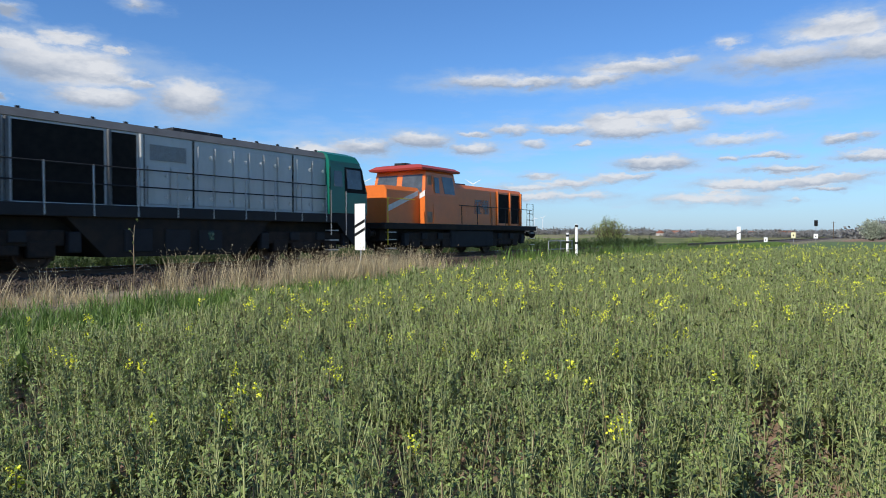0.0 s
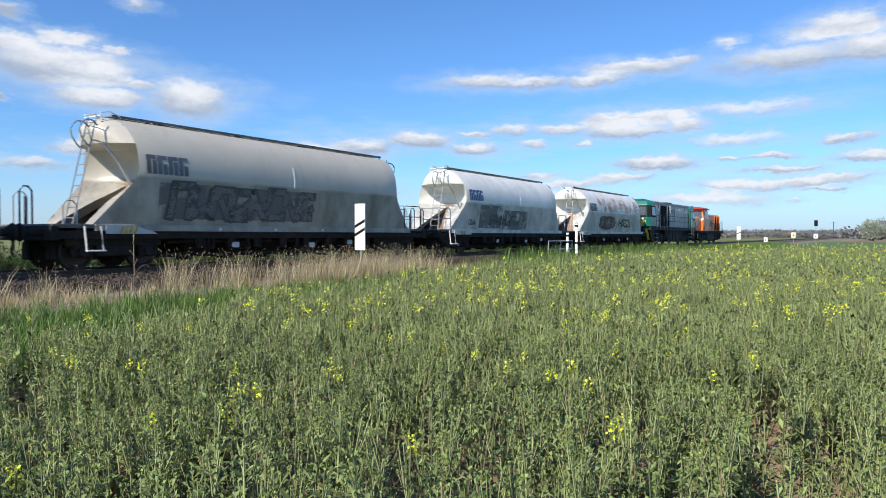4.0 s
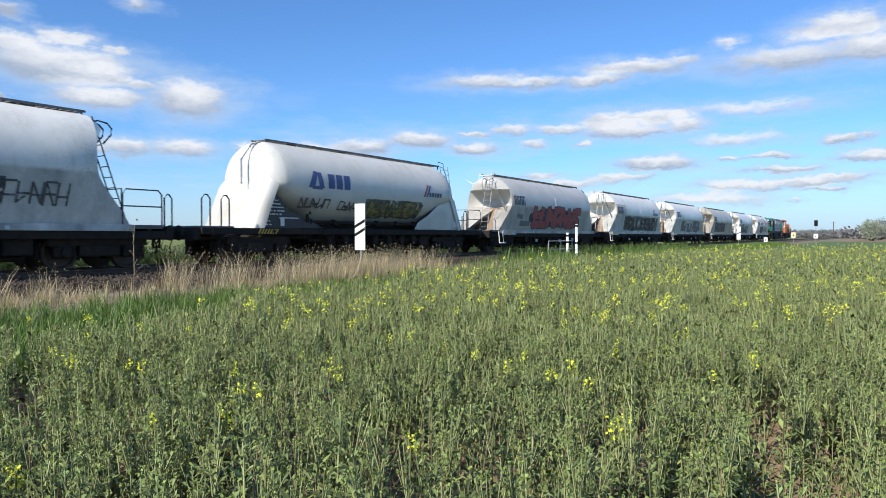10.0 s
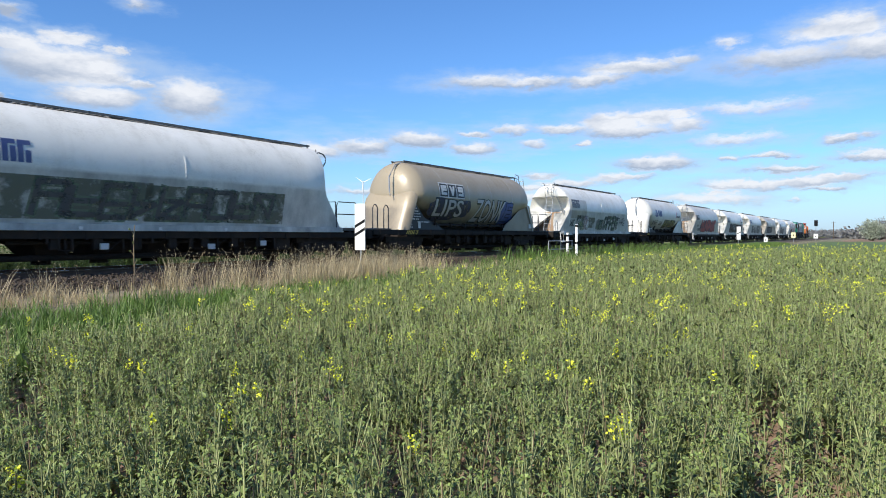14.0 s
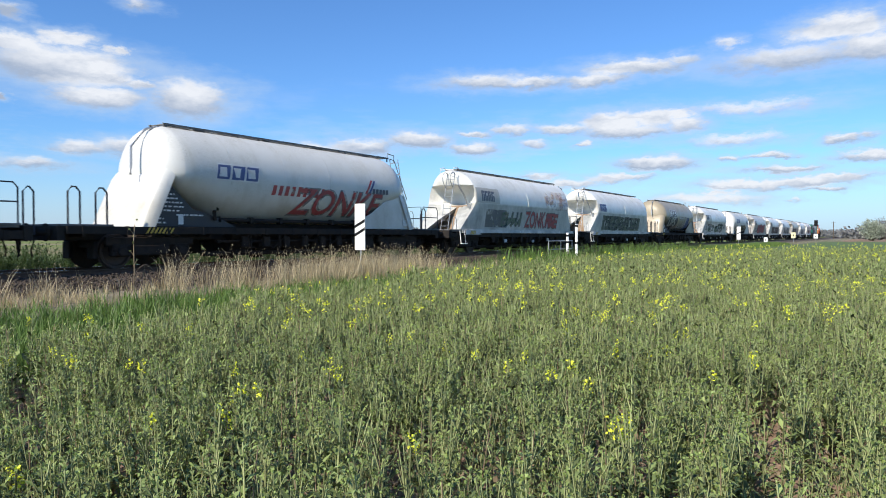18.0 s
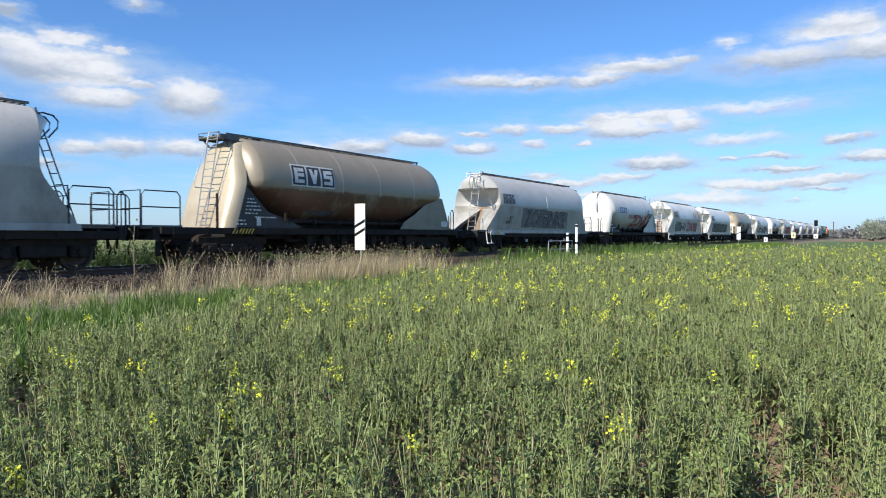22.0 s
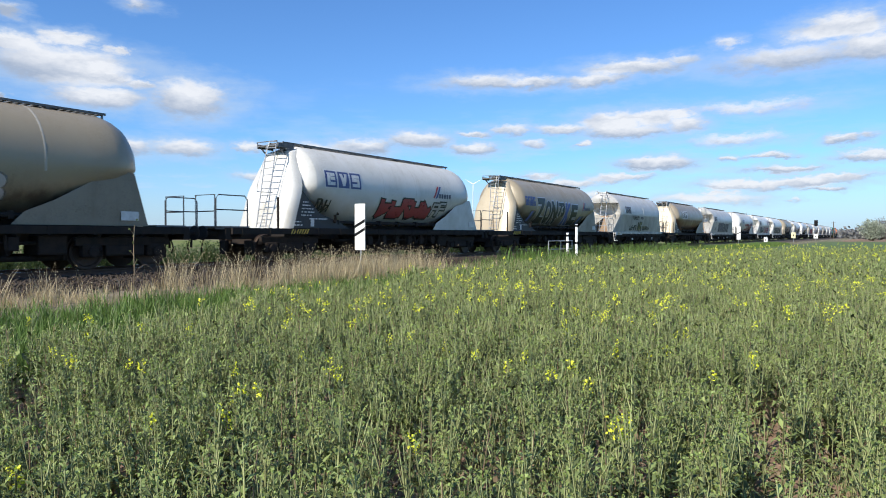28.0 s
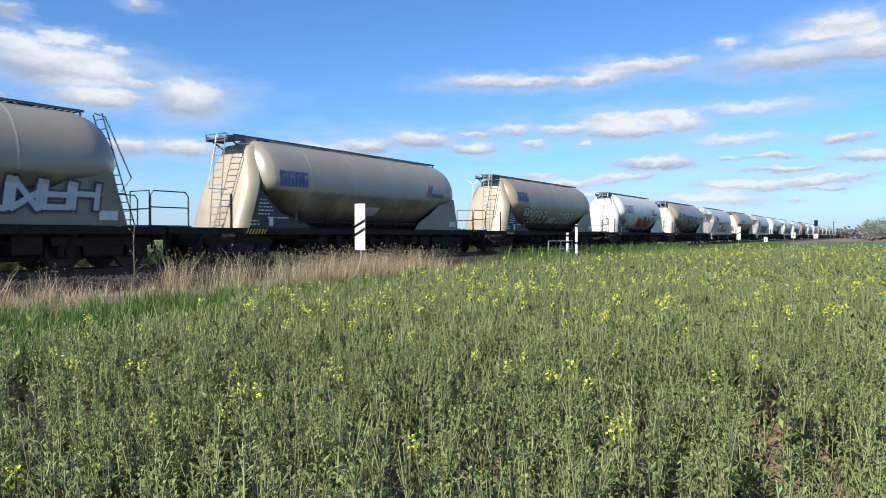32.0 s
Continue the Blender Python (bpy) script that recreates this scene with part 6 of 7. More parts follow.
def land_material():
    """Soil in the field, verge by the track, and fields of several greens beyond, told apart by where they lie."""
    mat = bpy.data.materials.new("land")
    mat.use_nodes = True
    nt = mat.node_tree
    N, L = nt.nodes.new, nt.links.new
    b = nt.nodes["Principled BSDF"]
    b.inputs["Roughness"].default_value = 0.95
    b.inputs["Specular IOR Level"].default_value = 0.1
    tc = N("ShaderNodeTexCoord")
    sep = N("ShaderNodeSeparateXYZ")
    L(tc.outputs["Object"], sep.inputs[0])

    def nz(scale, detail=6, stretch=(1, 1, 1)):
        mp = N("ShaderNodeMapping")
        mp.inputs["Scale"].default_value = stretch
        L(tc.outputs["Object"], mp.inputs[0])
        n = N("ShaderNodeTexNoise")
        n.inputs["Scale"].default_value, n.inputs["Detail"].default_value = scale, detail
        L(mp.outputs[0], n.inputs[0])
        return n.outputs["Fac"]

    def mix(fac, c1, c2):
        m = N("ShaderNodeMix")
        m.data_type = "RGBA"
        L(fac, m.inputs["Factor"])
        for sock, v in ((m.inputs[6], c1), (m.inputs[7], c2)):
            if isinstance(v, tuple):
                sock.default_value = (*v, 1)
            else:
                L(v, sock)
        return m.outputs[2]

    def step(v, lo, hi):
        r = N("ShaderNodeMapRange")
        r.inputs["From Min"].default_value, r.inputs["From Max"].default_value = lo, hi
        L(v, r.inputs["Value"])
        return r.outputs[0]

    soil = mix(step(nz(6), 0.35, 0.65), (0.33, 0.225, 0.155), (0.19, 0.125, 0.088))
    verge = mix(step(nz(1.6), 0.42, 0.66), (0.27, 0.225, 0.165), (0.10, 0.115, 0.045))
    meadow = mix(step(nz(0.03), 0.45, 0.6), (0.11, 0.135, 0.048), (0.20, 0.175, 0.095))
    wob = N("ShaderNodeMath")
    wob.operation = "MULTIPLY_ADD"
    L(nz(0.7), wob.inputs[0])
    wob.inputs[1].default_value = 1.4
    L(sep.outputs[1], wob.inputs[2])
    col = mix(step(wob.outputs[0], 11.8, 12.3), soil, verge)
    col = mix(step(wob.outputs[0], 22.0, 23.5), col, meadow)
    far = mix(step(nz(0.006, 3, (1, 3, 1)), 0.46, 0.54), (0.16, 0.19, 0.06), (0.22, 0.185, 0.12))
    col = mix(step(sep.outputs[1], 90, 130), col, far)
    L(col, b.inputs["Base Color"])
    bp = N("ShaderNodeBump")
    bp.inputs["Strength"].default_value, bp.inputs["Distance"].default_value = 0.8, 0.06
    L(nz(9, 8), bp.inputs["Height"])
    L(bp.outputs[0], b.inputs["Normal"])
    return mat


GROUND = [(-2500, 0.0), (-600, 0.0), (-100, 0), (-20, 0), (-5, 0), (0, 0), (5, 0), (9, 0.0), (11.2, 0.03), (12.2, 0.12), (13.2, 0.24), (14.2, 0.31), (15.2, 0.36), (16.0, 0.40),
          (20.0, 0.40), (21.5, 0.30), (23, 0.1), (26, 0.0), (60, -0.2), (200, -0.3), (500, 0.8), (900, 4.0), (1500, 10.0), (2500, 12.0)]
XS = [-2500, -900, -400, -150, -60] + list(range(-40, 120, 2)) + [140, 180, 240, 320, 450, 700, 1100, 2000, 3500]
strip("ground", GROUND, XS, land_material(), "flat farmland with bare soil and spring green fields", 0.0)
bed = [(15.20, 0.36), (15.8, 0.58), (16.55, 0.66), (17.2, 0.65), (18.05, 0.65), (18.9, 0.65), (19.55, 0.66), (20.2, 0.62), (20.9, 0.32)]
strip("ballast_bed", bed, [-300, -100] + [-60 + k * 0.5 for k in range(361)] + [150, 220, 320, 500, 900, 2000], M["ballast"], "weathered brown ballast under the track", 0.05, "ballast")
for s in (-1, 1):
    prof = [(-0.036, 0.0), (-0.036, -0.035), (-0.010, -0.05), (-0.010, -0.13), (-0.07, -0.15), (-0.07, -0.16), (0.07, -0.16), (0.07, -0.15), (0.010, -0.13), (0.010, -0.05), (0.036, -0.035), (0.036, 0.0)]
    verts = [(x, YT + s * 0.7535 + y, ZR + LIFT + z) for x in (-400, 2200) for y, z in prof]
    n = len(prof)
    faces = [(k, (k + 1) % n, n + (k + 1) % n, n + k) for k in range(n)]
    r = link_mesh("rail", verts, faces, None, mats=[M["rail"], M["railtop"]], face_mats=[1 if k == n - 1 else 0 for k in range(n)])
    tagged(r, "rusty steel rail with a polished head", "rail", "rails of the track", "structure")


# ---- scattering of many small pieces into one mesh ----
def scatter(name, templates, places, mats, label, category, seed, tilt=0.12, scale=(0.8, 1.2), kind="stuff"):
    """Joins turned and scaled copies of the templates (vertices, triangles, material numbers) at the places (n x 3) into one mesh."""
    rng = np.random.default_rng(seed)
    pick = rng.integers(0, len(templates), len(places))
    V, F, I = [], [], []
    base = 0
    for ti, (tv, tf, tm) in enumerate(templates):
        P = places[pick == ti]
        k = len(P)
        if not k:
            continue
        a = rng.uniform(0, math.tau, k)
        sc = rng.uniform(scale[0], scale[1], k)
        ca, sa = np.cos(a) * sc, np.sin(a) * sc
        x = tv[None, :, 0] * ca[:, None] - tv[None, :, 1] * sa[:, None]
        y = tv[None, :, 0] * sa[:, None] + tv[None, :, 1] * ca[:, None]
        z = tv[None, :, 2] * sc[:, None]
        x = x + z * rng.normal(0, tilt, k)[:, None] + P[:, None, 0]
        y = y + z * rng.normal(0, tilt, k)[:, None] + P[:, None, 1]
        z = z + P[:, None, 2]
        V.append(np.stack([x, y, z], -1).reshape(-1, 3))
        F.append((tf[None] + (base + np.arange(k) * len(tv))[:, None, None]).reshape(-1, 3))
        I.append(np.tile(tm, k))
        base += k * len(tv)
    V, F, I = np.concatenate(V), np.concatenate(F), np.concatenate(I)
    me = bpy.data.meshes.new(name)
    me.vertices.add(len(V))
    me.vertices.foreach_set("co", V.astype(np.float32).ravel())
    me.loops.add(len(F) * 3)
    me.loops.foreach_set("vertex_index", F.astype(np.int32).ravel())
    me.polygons.add(len(F))
    me.polygons.foreach_set("loop_start", np.arange(len(F), dtype=np.int32) * 3)
    me.polygons.foreach_set("material_index", I.astype(np.int32))
    for m in mats:
        me.materials.append(m)
    me.update(calc_edges=True)
    return tagged(new(name, me), label, category, kind=kind)


class Sprig:
    """Collects the triangles of one small plant."""

    def __init__(self):
        self.v, self.f, self.m = [], [], []

    def stalk(self, pts, r0, r1, mat, sides=3):
        pts = [np.array(p, float) for p in pts]
        n0 = len(self.v)
        for i, p in enumerate(pts):
            r = r0 + (r1 - r0) * i / (len(pts) - 1)
            for k in range(sides):
                a = k * math.tau / sides
                self.v.append(p + r * np.array((math.cos(a), math.sin(a), 0)))
        for i in range(len(pts) - 1):
            for k in range(sides):
                a, b = n0 + i * sides + k, n0 + i * sides + (k + 1) % sides
                self.f += [(a, b, b + sides), (a, b + sides, a + sides)]
                self.m += [mat, mat]

    def leaf(self, p, way, length, width, droop, mat):
        """A bent leaf of two halves folded along its rib."""
        p = np.array(p, float)
        d = np.array((math.cos(way), math.sin(way), 0.0))
        s = np.array((-d[1], d[0], 0.0))
        up = np.array((0, 0, 1.0))
        mid = p + d * length * 0.5 + up * length * (0.32 - droop * 0.2)
        tip = p + d * length + up * length * (0.32 - droop)
        n = len(self.v)
        self.v += [p, mid + s * width * 0.5 + up * width * 0.2, mid, mid - s * width * 0.5 + up * width * 0.2, tip]
        self.f += [(n, n + 1, n + 2), (n, n + 2, n + 3), (n + 1, n + 4, n + 2), (n + 2, n + 4, n + 3)]
        self.m += [mat] * 4

    def tuft(self, p, size, count, mat, rng):
        """Small scales round a point: buds or petals."""
        for _ in range(count):
            d = np.array([rng.gauss(0, 1) for _ in range(3)])
            d /= np.linalg.norm(d)
            c = np.array(p, float) + d * size * rng.uniform(0.3, 1.0) * np.array((1, 1, 1.2))
            e = np.cross(d, (0.3, 0.5, 0.8))
            e /= np.linalg.norm(e)
            g = np.cross(d, e)
            q = size * rng.uniform(0.45, 0.7)
            n = len(self.v)
            self.v += [c + e * q, c + g * q, c - e * q, c - g * q]
            self.f += [(n, n + 1, n + 2), (n, n + 2, n + 3)]
            self.m += [mat, mat]

    def done(self):
        return np.array(self.v), np.array(self.f), np.array(self.m)


def leaf_material(name, colour, second, rough=0.55, glow=0.25, vary=0.3, scale=3.0):
    """Leaf tissue: a little light passes through."""
    mat = material(name, colour, rough, second=second, scale=scale, vary=vary, spec=0.35)
    nt = mat.node_tree
    b = nt.nodes["Principled BSDF"]
    out = nt.nodes["Material Output"]
    tr = nt.nodes.new("ShaderNodeBsdfTranslucent")
    ms = nt.nodes.new("ShaderNodeMixShader")
    ms.inputs[0].default_value = glow
    nt.links.new(b.inputs["Base Color"].links[0].from_socket, tr.inputs[0])
    nt.links.new(b.outputs[0], ms.inputs[1])
    nt.links.new(tr.outputs[0], ms.inputs[2])
    nt.links.new(ms.outputs[0], out.inputs[0])
    return mat


M["rape_leaf"] = leaf_material("rape_leaf", (0.262, 0.312, 0.108), (0.105, 0.142, 0.046), rough=0.5, glow=0.14, vary=0.75)
M["rape_stem"] = leaf_material("rape_stem", (0.34, 0.365, 0.165), (0.23, 0.25, 0.11), glow=0.05, vary=0.5)
M["rape_bud"] = leaf_material("rape_bud", (0.30, 0.37, 0.10), (0.20, 0.27, 0.08))
M["rape_flower"] = leaf_material("rape_flower", (0.88, 0.88, 0.07), (0.82, 0.83, 0.08), vary=0.12)
M["dry_leaf"] = leaf_material("dry_leaf", (0.36, 0.27, 0.165), (0.24, 0.18, 0.12))
M["straw"] = leaf_material("straw", (0.54, 0.45, 0.28), (0.36, 0.29, 0.175), vary=0.45)
M["grass"] = leaf_material("fresh_grass", (0.10, 0.19, 0.035), (0.14, 0.20, 0.05), vary=0.3)
M["spring_leaf"] = leaf_material("spring_leaf", (0.24, 0.28, 0.085), (0.15, 0.19, 0.055))
M["blossom"] = leaf_material("blossom", (0.42, 0.44, 0.36), (0.22, 0.27, 0.17))
# Woods' grey is lightened and cooled: distance haze is put into the colour.
M["far_wood"] = leaf_material("hazed_wood", (0.21, 0.20, 0.195), (0.17, 0.17, 0.155), glow=0.2, vary=0.15, scale=0.05)
M["bark"] = material("bark", (0.12, 0.09, 0.065), 0.9, scale=8, bump=0.5)
RAPE = [M["rape_leaf"], M["rape_stem"], M["rape_bud"], M["rape_flower"], M["dry_leaf"]]


def rape_plant(seed, fine, flower, height=0.0):
    """One oilseed rape plant. fine: 2 close by, 1 further, 0 far."""
    rng = random.Random(seed)
    p = Sprig()
    h = height or rng.uniform(0.52, 0.74) + (0.06 if flower else 0)
    lx, ly = rng.uniform(-0.05, 0.05), rng.uniform(-0.05, 0.05)
    at = lambda k: (lx * k * k, ly * k * k, h * k)
    r = (0.0055, 0.0075, 0.011)[2 - fine]
    p.stalk([at(0), at(0.5), at(1)] if fine else [at(0.3), at(1)], r, r * 0.5, 4 if seed % 7 == 3 else 1)
    count = (23, 12, 7)[2 - fine]
    for i in range(count):
        k = 0.22 + 0.74 * (i + rng.random()) / count
        big = (1.42 - k) * (1.0, 1.35, 1.8)[2 - fine]
        p.leaf(at(k), rng.uniform(0, math.tau), rng.uniform(0.045, 0.090) * big, rng.uniform(0.026, 0.050) * big, rng.uniform(-0.7, 0.6), 4 if (k < 0.4 and rng.random() < 0.4) else 0)
    tops = [at(1)]
    for i in range((3, 2, 0)[2 - fine]):
        k = rng.uniform(0.55, 0.85)
        a = rng.uniform(0, math.tau)
        b0 = np.array(at(k))
        out = rng.uniform(0.03, 0.07)
        tip = b0 + np.array((math.cos(a) * out, math.sin(a) * out, (1 - k) * h * rng.uniform(0.7, 1.1)))
        p.stalk([b0, tip], r * 0.6, r * 0.4, 1)
        tops.append(tuple(tip))
        if fine == 2:
            for q in range(2):
                p.leaf(b0 + (tip - b0) * rng.uniform(0.3, 0.9), rng.uniform(0, math.tau), rng.uniform(0.03, 0.06), 0.018, rng.uniform(-0.3, 0.5), 0)
    for i, t in enumerate(tops):
        p.tuft(t, (0.011, 0.015, 0.024)[2 - fine], (5, 3, 2)[2 - fine], 2, rng)
        if flower and (i == 0 or (i == 1 and rng.random() < 0.4)):
            # petals in a tight head, open ones low and buds on top
            for q in range((16, 9, 6)[2 - fine]):
                a, e = rng.uniform(0, math.tau), rng.uniform(-0.09, 0.02)
                out = rng.uniform(0.012, 0.038)
                c = (t[0] + math.cos(a) * out, t[1] + math.sin(a) * out, t[2] + e)
                p.tuft(c, (0.0125, 0.018, 0.030)[2 - fine], (3, 2, 2)[2 - fine], 3, rng)
    return p.done()


VIEW = Vector((math.cos(YAW), math.sin(YAW)))
SIDE = Vector((math.sin(YAW), -math.cos(YAW)))


def field_places(near, far, density, seed, edge=11.3):
    """Places in the field between two distances from where the path through it ends, at so many to a square metre."""
    rng = np.random.default_rng(seed)
    w = far * 0.74 + 0.6
    n = int((far - near) * 2 * w * density)
    F = rng.uniform(near, far, n)
    R = rng.uniform(-w, w, n)
    x, y = F * VIEW.x + R * SIDE.x, F * VIEW.y + R * SIDE.y
    lim = edge - 2.9 * np.clip((17.0 - x) / 13.0, 0, 1) + 0.45 * np.sin(x * 0.9) + 0.3 * np.sin(x * 2.3 + 1)
    keep = (np.abs(R) < 0.72 * F + 0.5) & (y < lim) & (y > -3.0 - 0.02 * x)
    # bare gaps in the stand, where the soil shows
    hole = np.zeros(n, bool)
    for cx, cy, r in GAPS:
        hole |= (x - cx) ** 2 + (y - cy) ** 2 < r * r
    thin = np.sin(x * 1.7 + 2 * np.sin(y * 1.1)) * np.sin(y * 2.1 + np.sin(x * 0.8))
    keep &= ~hole & (rng.random(n) < 0.86 + 0.14 * thin)
    return np.stack([x[keep], y[keep], np.zeros(keep.sum())], -1)


def on_soil(F, px):
    R = (px - 784) / 1189.0 * F
    return F * VIEW.x + R * SIDE.x, F * VIEW.y + R * SIDE.y


GAPS = [(*on_soil(2.7 + 0.3 * k, 1385 - 5 * k + 12 * math.sin(k * 2.1)), 0.135 + 0.05 * math.sin(k * 1.7)) for k in range(11)]
GAPS += [(*on_soil(2.7 + 0.3 * k, 1118 + 8 * math.sin(k * 1.9)), 0.11 + 0.04 * math.sin(k * 2.3)) for k in range(9)]
GAPS += [(*on_soil(5.6 + 0.35 * k, 48), 0.20) for k in range(6)] + [(*on_soil(3.0 + 0.3 * k, 715), 0.11) for k in range(6)] + [(*on_soil(4.0 + 0.35 * k, 1475), 0.09) for k in range(5)]
GAPS += [(*on_soil(5.2, 1350), 0.18), (*on_soil(4.7, 1368), 0.18), (*on_soil(4.9, 1122), 0.2),
        (*on_soil(4.6, 45), 0.28), (*on_soil(5.3, 25), 0.2), (*on_soil(3.4, 712), 0.2), (*on_soil(4.4, 840), 0.2), (*on_soil(4.1, 1490), 0.15), (*on_soil(2.9, 890), 0.18)]
scatter("rape_crop", [rape_plant(k, 2, False) for k in range(14)], field_places(1.75, 7.0, 88, 1), RAPE, "dense knee-high oilseed rape plants in bud", "rapeseed", 11, 0.07)
scatter("rape_crop", [rape_plant(40 + k, 1, False) for k in range(10)], field_places(7.0, 17.0, 66, 2), RAPE, "dense green oilseed rape stand", "rapeseed", 12, 0.07)
scatter("rape_crop", [rape_plant(60 + k, 0, False) for k in range(8)], field_places(17.0, 48.0, 32, 3), RAPE, "green oilseed rape further out in the field", "rapeseed", 13, scale=(0.9, 1.3))
FLOWERS = np.array([(*on_soil(1189 * 1.05 / (y - 417), x), 0.0) for x, y in
                    ((1118, 755), (1108, 768), (257, 750), (755, 790), (15, 850), (1192, 595), (1205, 590), (327, 585), (540, 547), (805, 552), (780, 615), (730, 597), (690, 600),
                     (1155, 555), (1160, 568), (975, 540), (130, 640), (95, 630), (1330, 638), (1035, 685), (415, 690), (470, 690), (1100, 610), (890, 648), (620, 572), (535, 630),
                     (1265, 660), (210, 645), (160, 560), (60, 565), (1040, 560), (850, 625))])
scatter("flowering_rape", [rape_plant(80 + k, 2, True, 0.68) for k in range(8)], FLOWERS, RAPE, "scattered rape plants with open yellow flowers", "rapeseed", 14, 0.04, scale=(0.97, 1.04))
scatter("flowering_rape", [rape_plant(110 + k, 2, True) for k in range(6)], field_places(4.0, 8.5, 0.7, 7), RAPE, "rape plants just opening their yellow flowers", "rapeseed", 17, scale=(0.95, 1.1))
scatter("flowering_rape", [rape_plant(90 + k, 1, True) for k in range(8)], field_places(8.5, 20.0, 2.2, 5), RAPE, "rape plants with yellow flowers", "rapeseed", 15, scale=(1.0, 1.2))
scatter("flowering_rape", [rape_plant(100 + k, 0, True) for k in range(6)], field_places(20.0, 60.0, 0.8, 6), RAPE, "far rape plants with yellow flowers", "rapeseed", 16, scale=(1.0, 1.3))


# dead leaves and small seedlings on the bare soil
litter_spots = np.array([(cx + q * r * math.cos(a), cy + q * r * math.sin(a), 0.012) for k, (cx, cy, r) in enumerate(GAPS) for i in range(26)
                         for a, q in ((2.4 * i + k, ((i * 7 + k * 3) % 11) / 9.0),)])


def dead_leaf(seed):
    p, rng = Sprig(), random.Random(seed)
    for _ in range(2):
        p.leaf((rng.uniform(-0.03, 0.03), rng.uniform(-0.03, 0.03), 0), rng.uniform(0, 6.28), rng.uniform(0.04, 0.08), rng.uniform(0.02, 0.04), rng.uniform(0.1, 0.35), 4 if seed % 4 else 0)
    return p.done()


scatter("leaf_litter", [dead_leaf(500 + k) for k in range(8)], litter_spots, RAPE, "dry fallen rape leaves on bare soil", "leaf litter", 19, 0.0)


def places_around(reach, density, seed):
    """Places in the field all round the standpoint, outside the stretch planted above."""
    rng = np.random.default_rng(seed)
    n = int(math.pi * reach * reach * density)
    r, a = reach * np.sqrt(rng.random(n)), rng.uniform(0, math.tau, n)
    x, y = r * np.cos(a), r * np.sin(a)
    F, R = x * VIEW.x + y * VIEW.y, x * SIDE.x + y * SIDE.y
    keep = (r > 1.3) & ~((F > 0) & (np.abs(R) < 0.72 * F + 0.5)) & (y < 8.4)
    return np.stack([x[keep], y[keep], np.zeros(keep.sum())], -1)


scatter("rape_crop", [rape_plant(130 + k, 0, False) for k in range(8)], places_around(11.0, 26, 8), RAPE, "green oilseed rape round the standpoint", "rapeseed", 18, scale=(0.85, 1.15))


def canopy():
    """The closed stand where single plants cannot be told apart: the far field and all round."""
    xs = [-120, -80, -50, -30, -20, -14] + [-10 + 2 * k for k in range(90)]
    ys = [-200, -120, -70, -40, -25, -16, -10, -6, -3] + [-1 + 0.85 * k for k in range(15)]
    rng = random.Random(3)
    verts, faces = [], []
    for x in xs:
        for y in ys:
            verts.append((x, y, 0.36 + rng.uniform(-0.06, 0.06)))
    n = len(ys)
    for i in range(len(xs) - 1):
        for j in range(n - 1):
            cx, cy = (xs[i] + xs[i + 1]) / 2, (ys[j] + ys[j + 1]) / 2
            F, R = cx * VIEW.x + cy * VIEW.y, cx * SIDE.x + cy * SIDE.y
            if -4 < F < 15 and abs(R) < 0.8 * abs(F) + 5:
                continue
            a = i * n + j
            faces.append((a, a + n, a + n + 1, a + 1))
    ob = link_mesh("rape_canopy", verts, faces, M["canopy"])
    tagged(ob, "closed green canopy of the rape field", "rapeseed", kind="stuff")


M["canopy"] = material("rape_canopy", (0.11, 0.16, 0.035), 0.8, second=(0.06, 0.095, 0.022), scale=7, contrast=1.4, bump=1.0, bump_scale=14)
canopy()


# ---- grass on the verge ----
def grass_clump(seed, n, h0, h1, spread, width, lean, mat=0, heads=0.0):
    rng = random.Random(seed)
    p = Sprig()
    for _ in range(n):
        bx, by = rng.gauss(0, spread), rng.gauss(0, spread)
        a, l, h = rng.uniform(0, math.tau), rng.uniform(0.2, 1.0) * lean, rng.uniform(h0, h1)
        d = np.array((math.cos(a), math.sin(a), 0)) * l * h
        s = np.array((-math.sin(a), math.cos(a), 0)) * width
        b = np.array((bx, by, -0.02))
        m = b + d * 0.35 + np.array((0, 0, h * 0.62))
        t = b + d + np.array((0, 0, h))
        k = len(p.v)
        p.v += [b - s, b + s, m + s * 0.8, m - s * 0.8, t]
        p.f += [(k, k + 1, k + 2), (k, k + 2, k + 3), (k + 3, k + 2, k + 4)]
        p.m += [mat] * 3
        if rng.random() < heads:
            p.tuft(t, 0.022, 3, mat, rng)
    return p.done()


def verge_places(x0, x1, y0, y1, n, seed, patch=0.0):
    rng = np.random.default_rng(seed)
    x, y = rng.uniform(x0, x1, n), rng.uniform(y0, y1, n)
    if patch:
        k = np.sin(x * 0.8 + np.sin(y * 1.3)) * np.sin(y * 1.9 + x * 0.33) + 0.4 * np.sin(x * 2.7)
        keep = rng.random(n) < 0.5 + patch * k
        x, y = x[keep], y[keep]
    z = np.interp(y, [11.2, 12.2, 13.2, 14.2, 15.2, 16.0], [0.03, 0.12, 0.24, 0.31, 0.36, 0.40])
    return np.stack([x, y, z], -1)


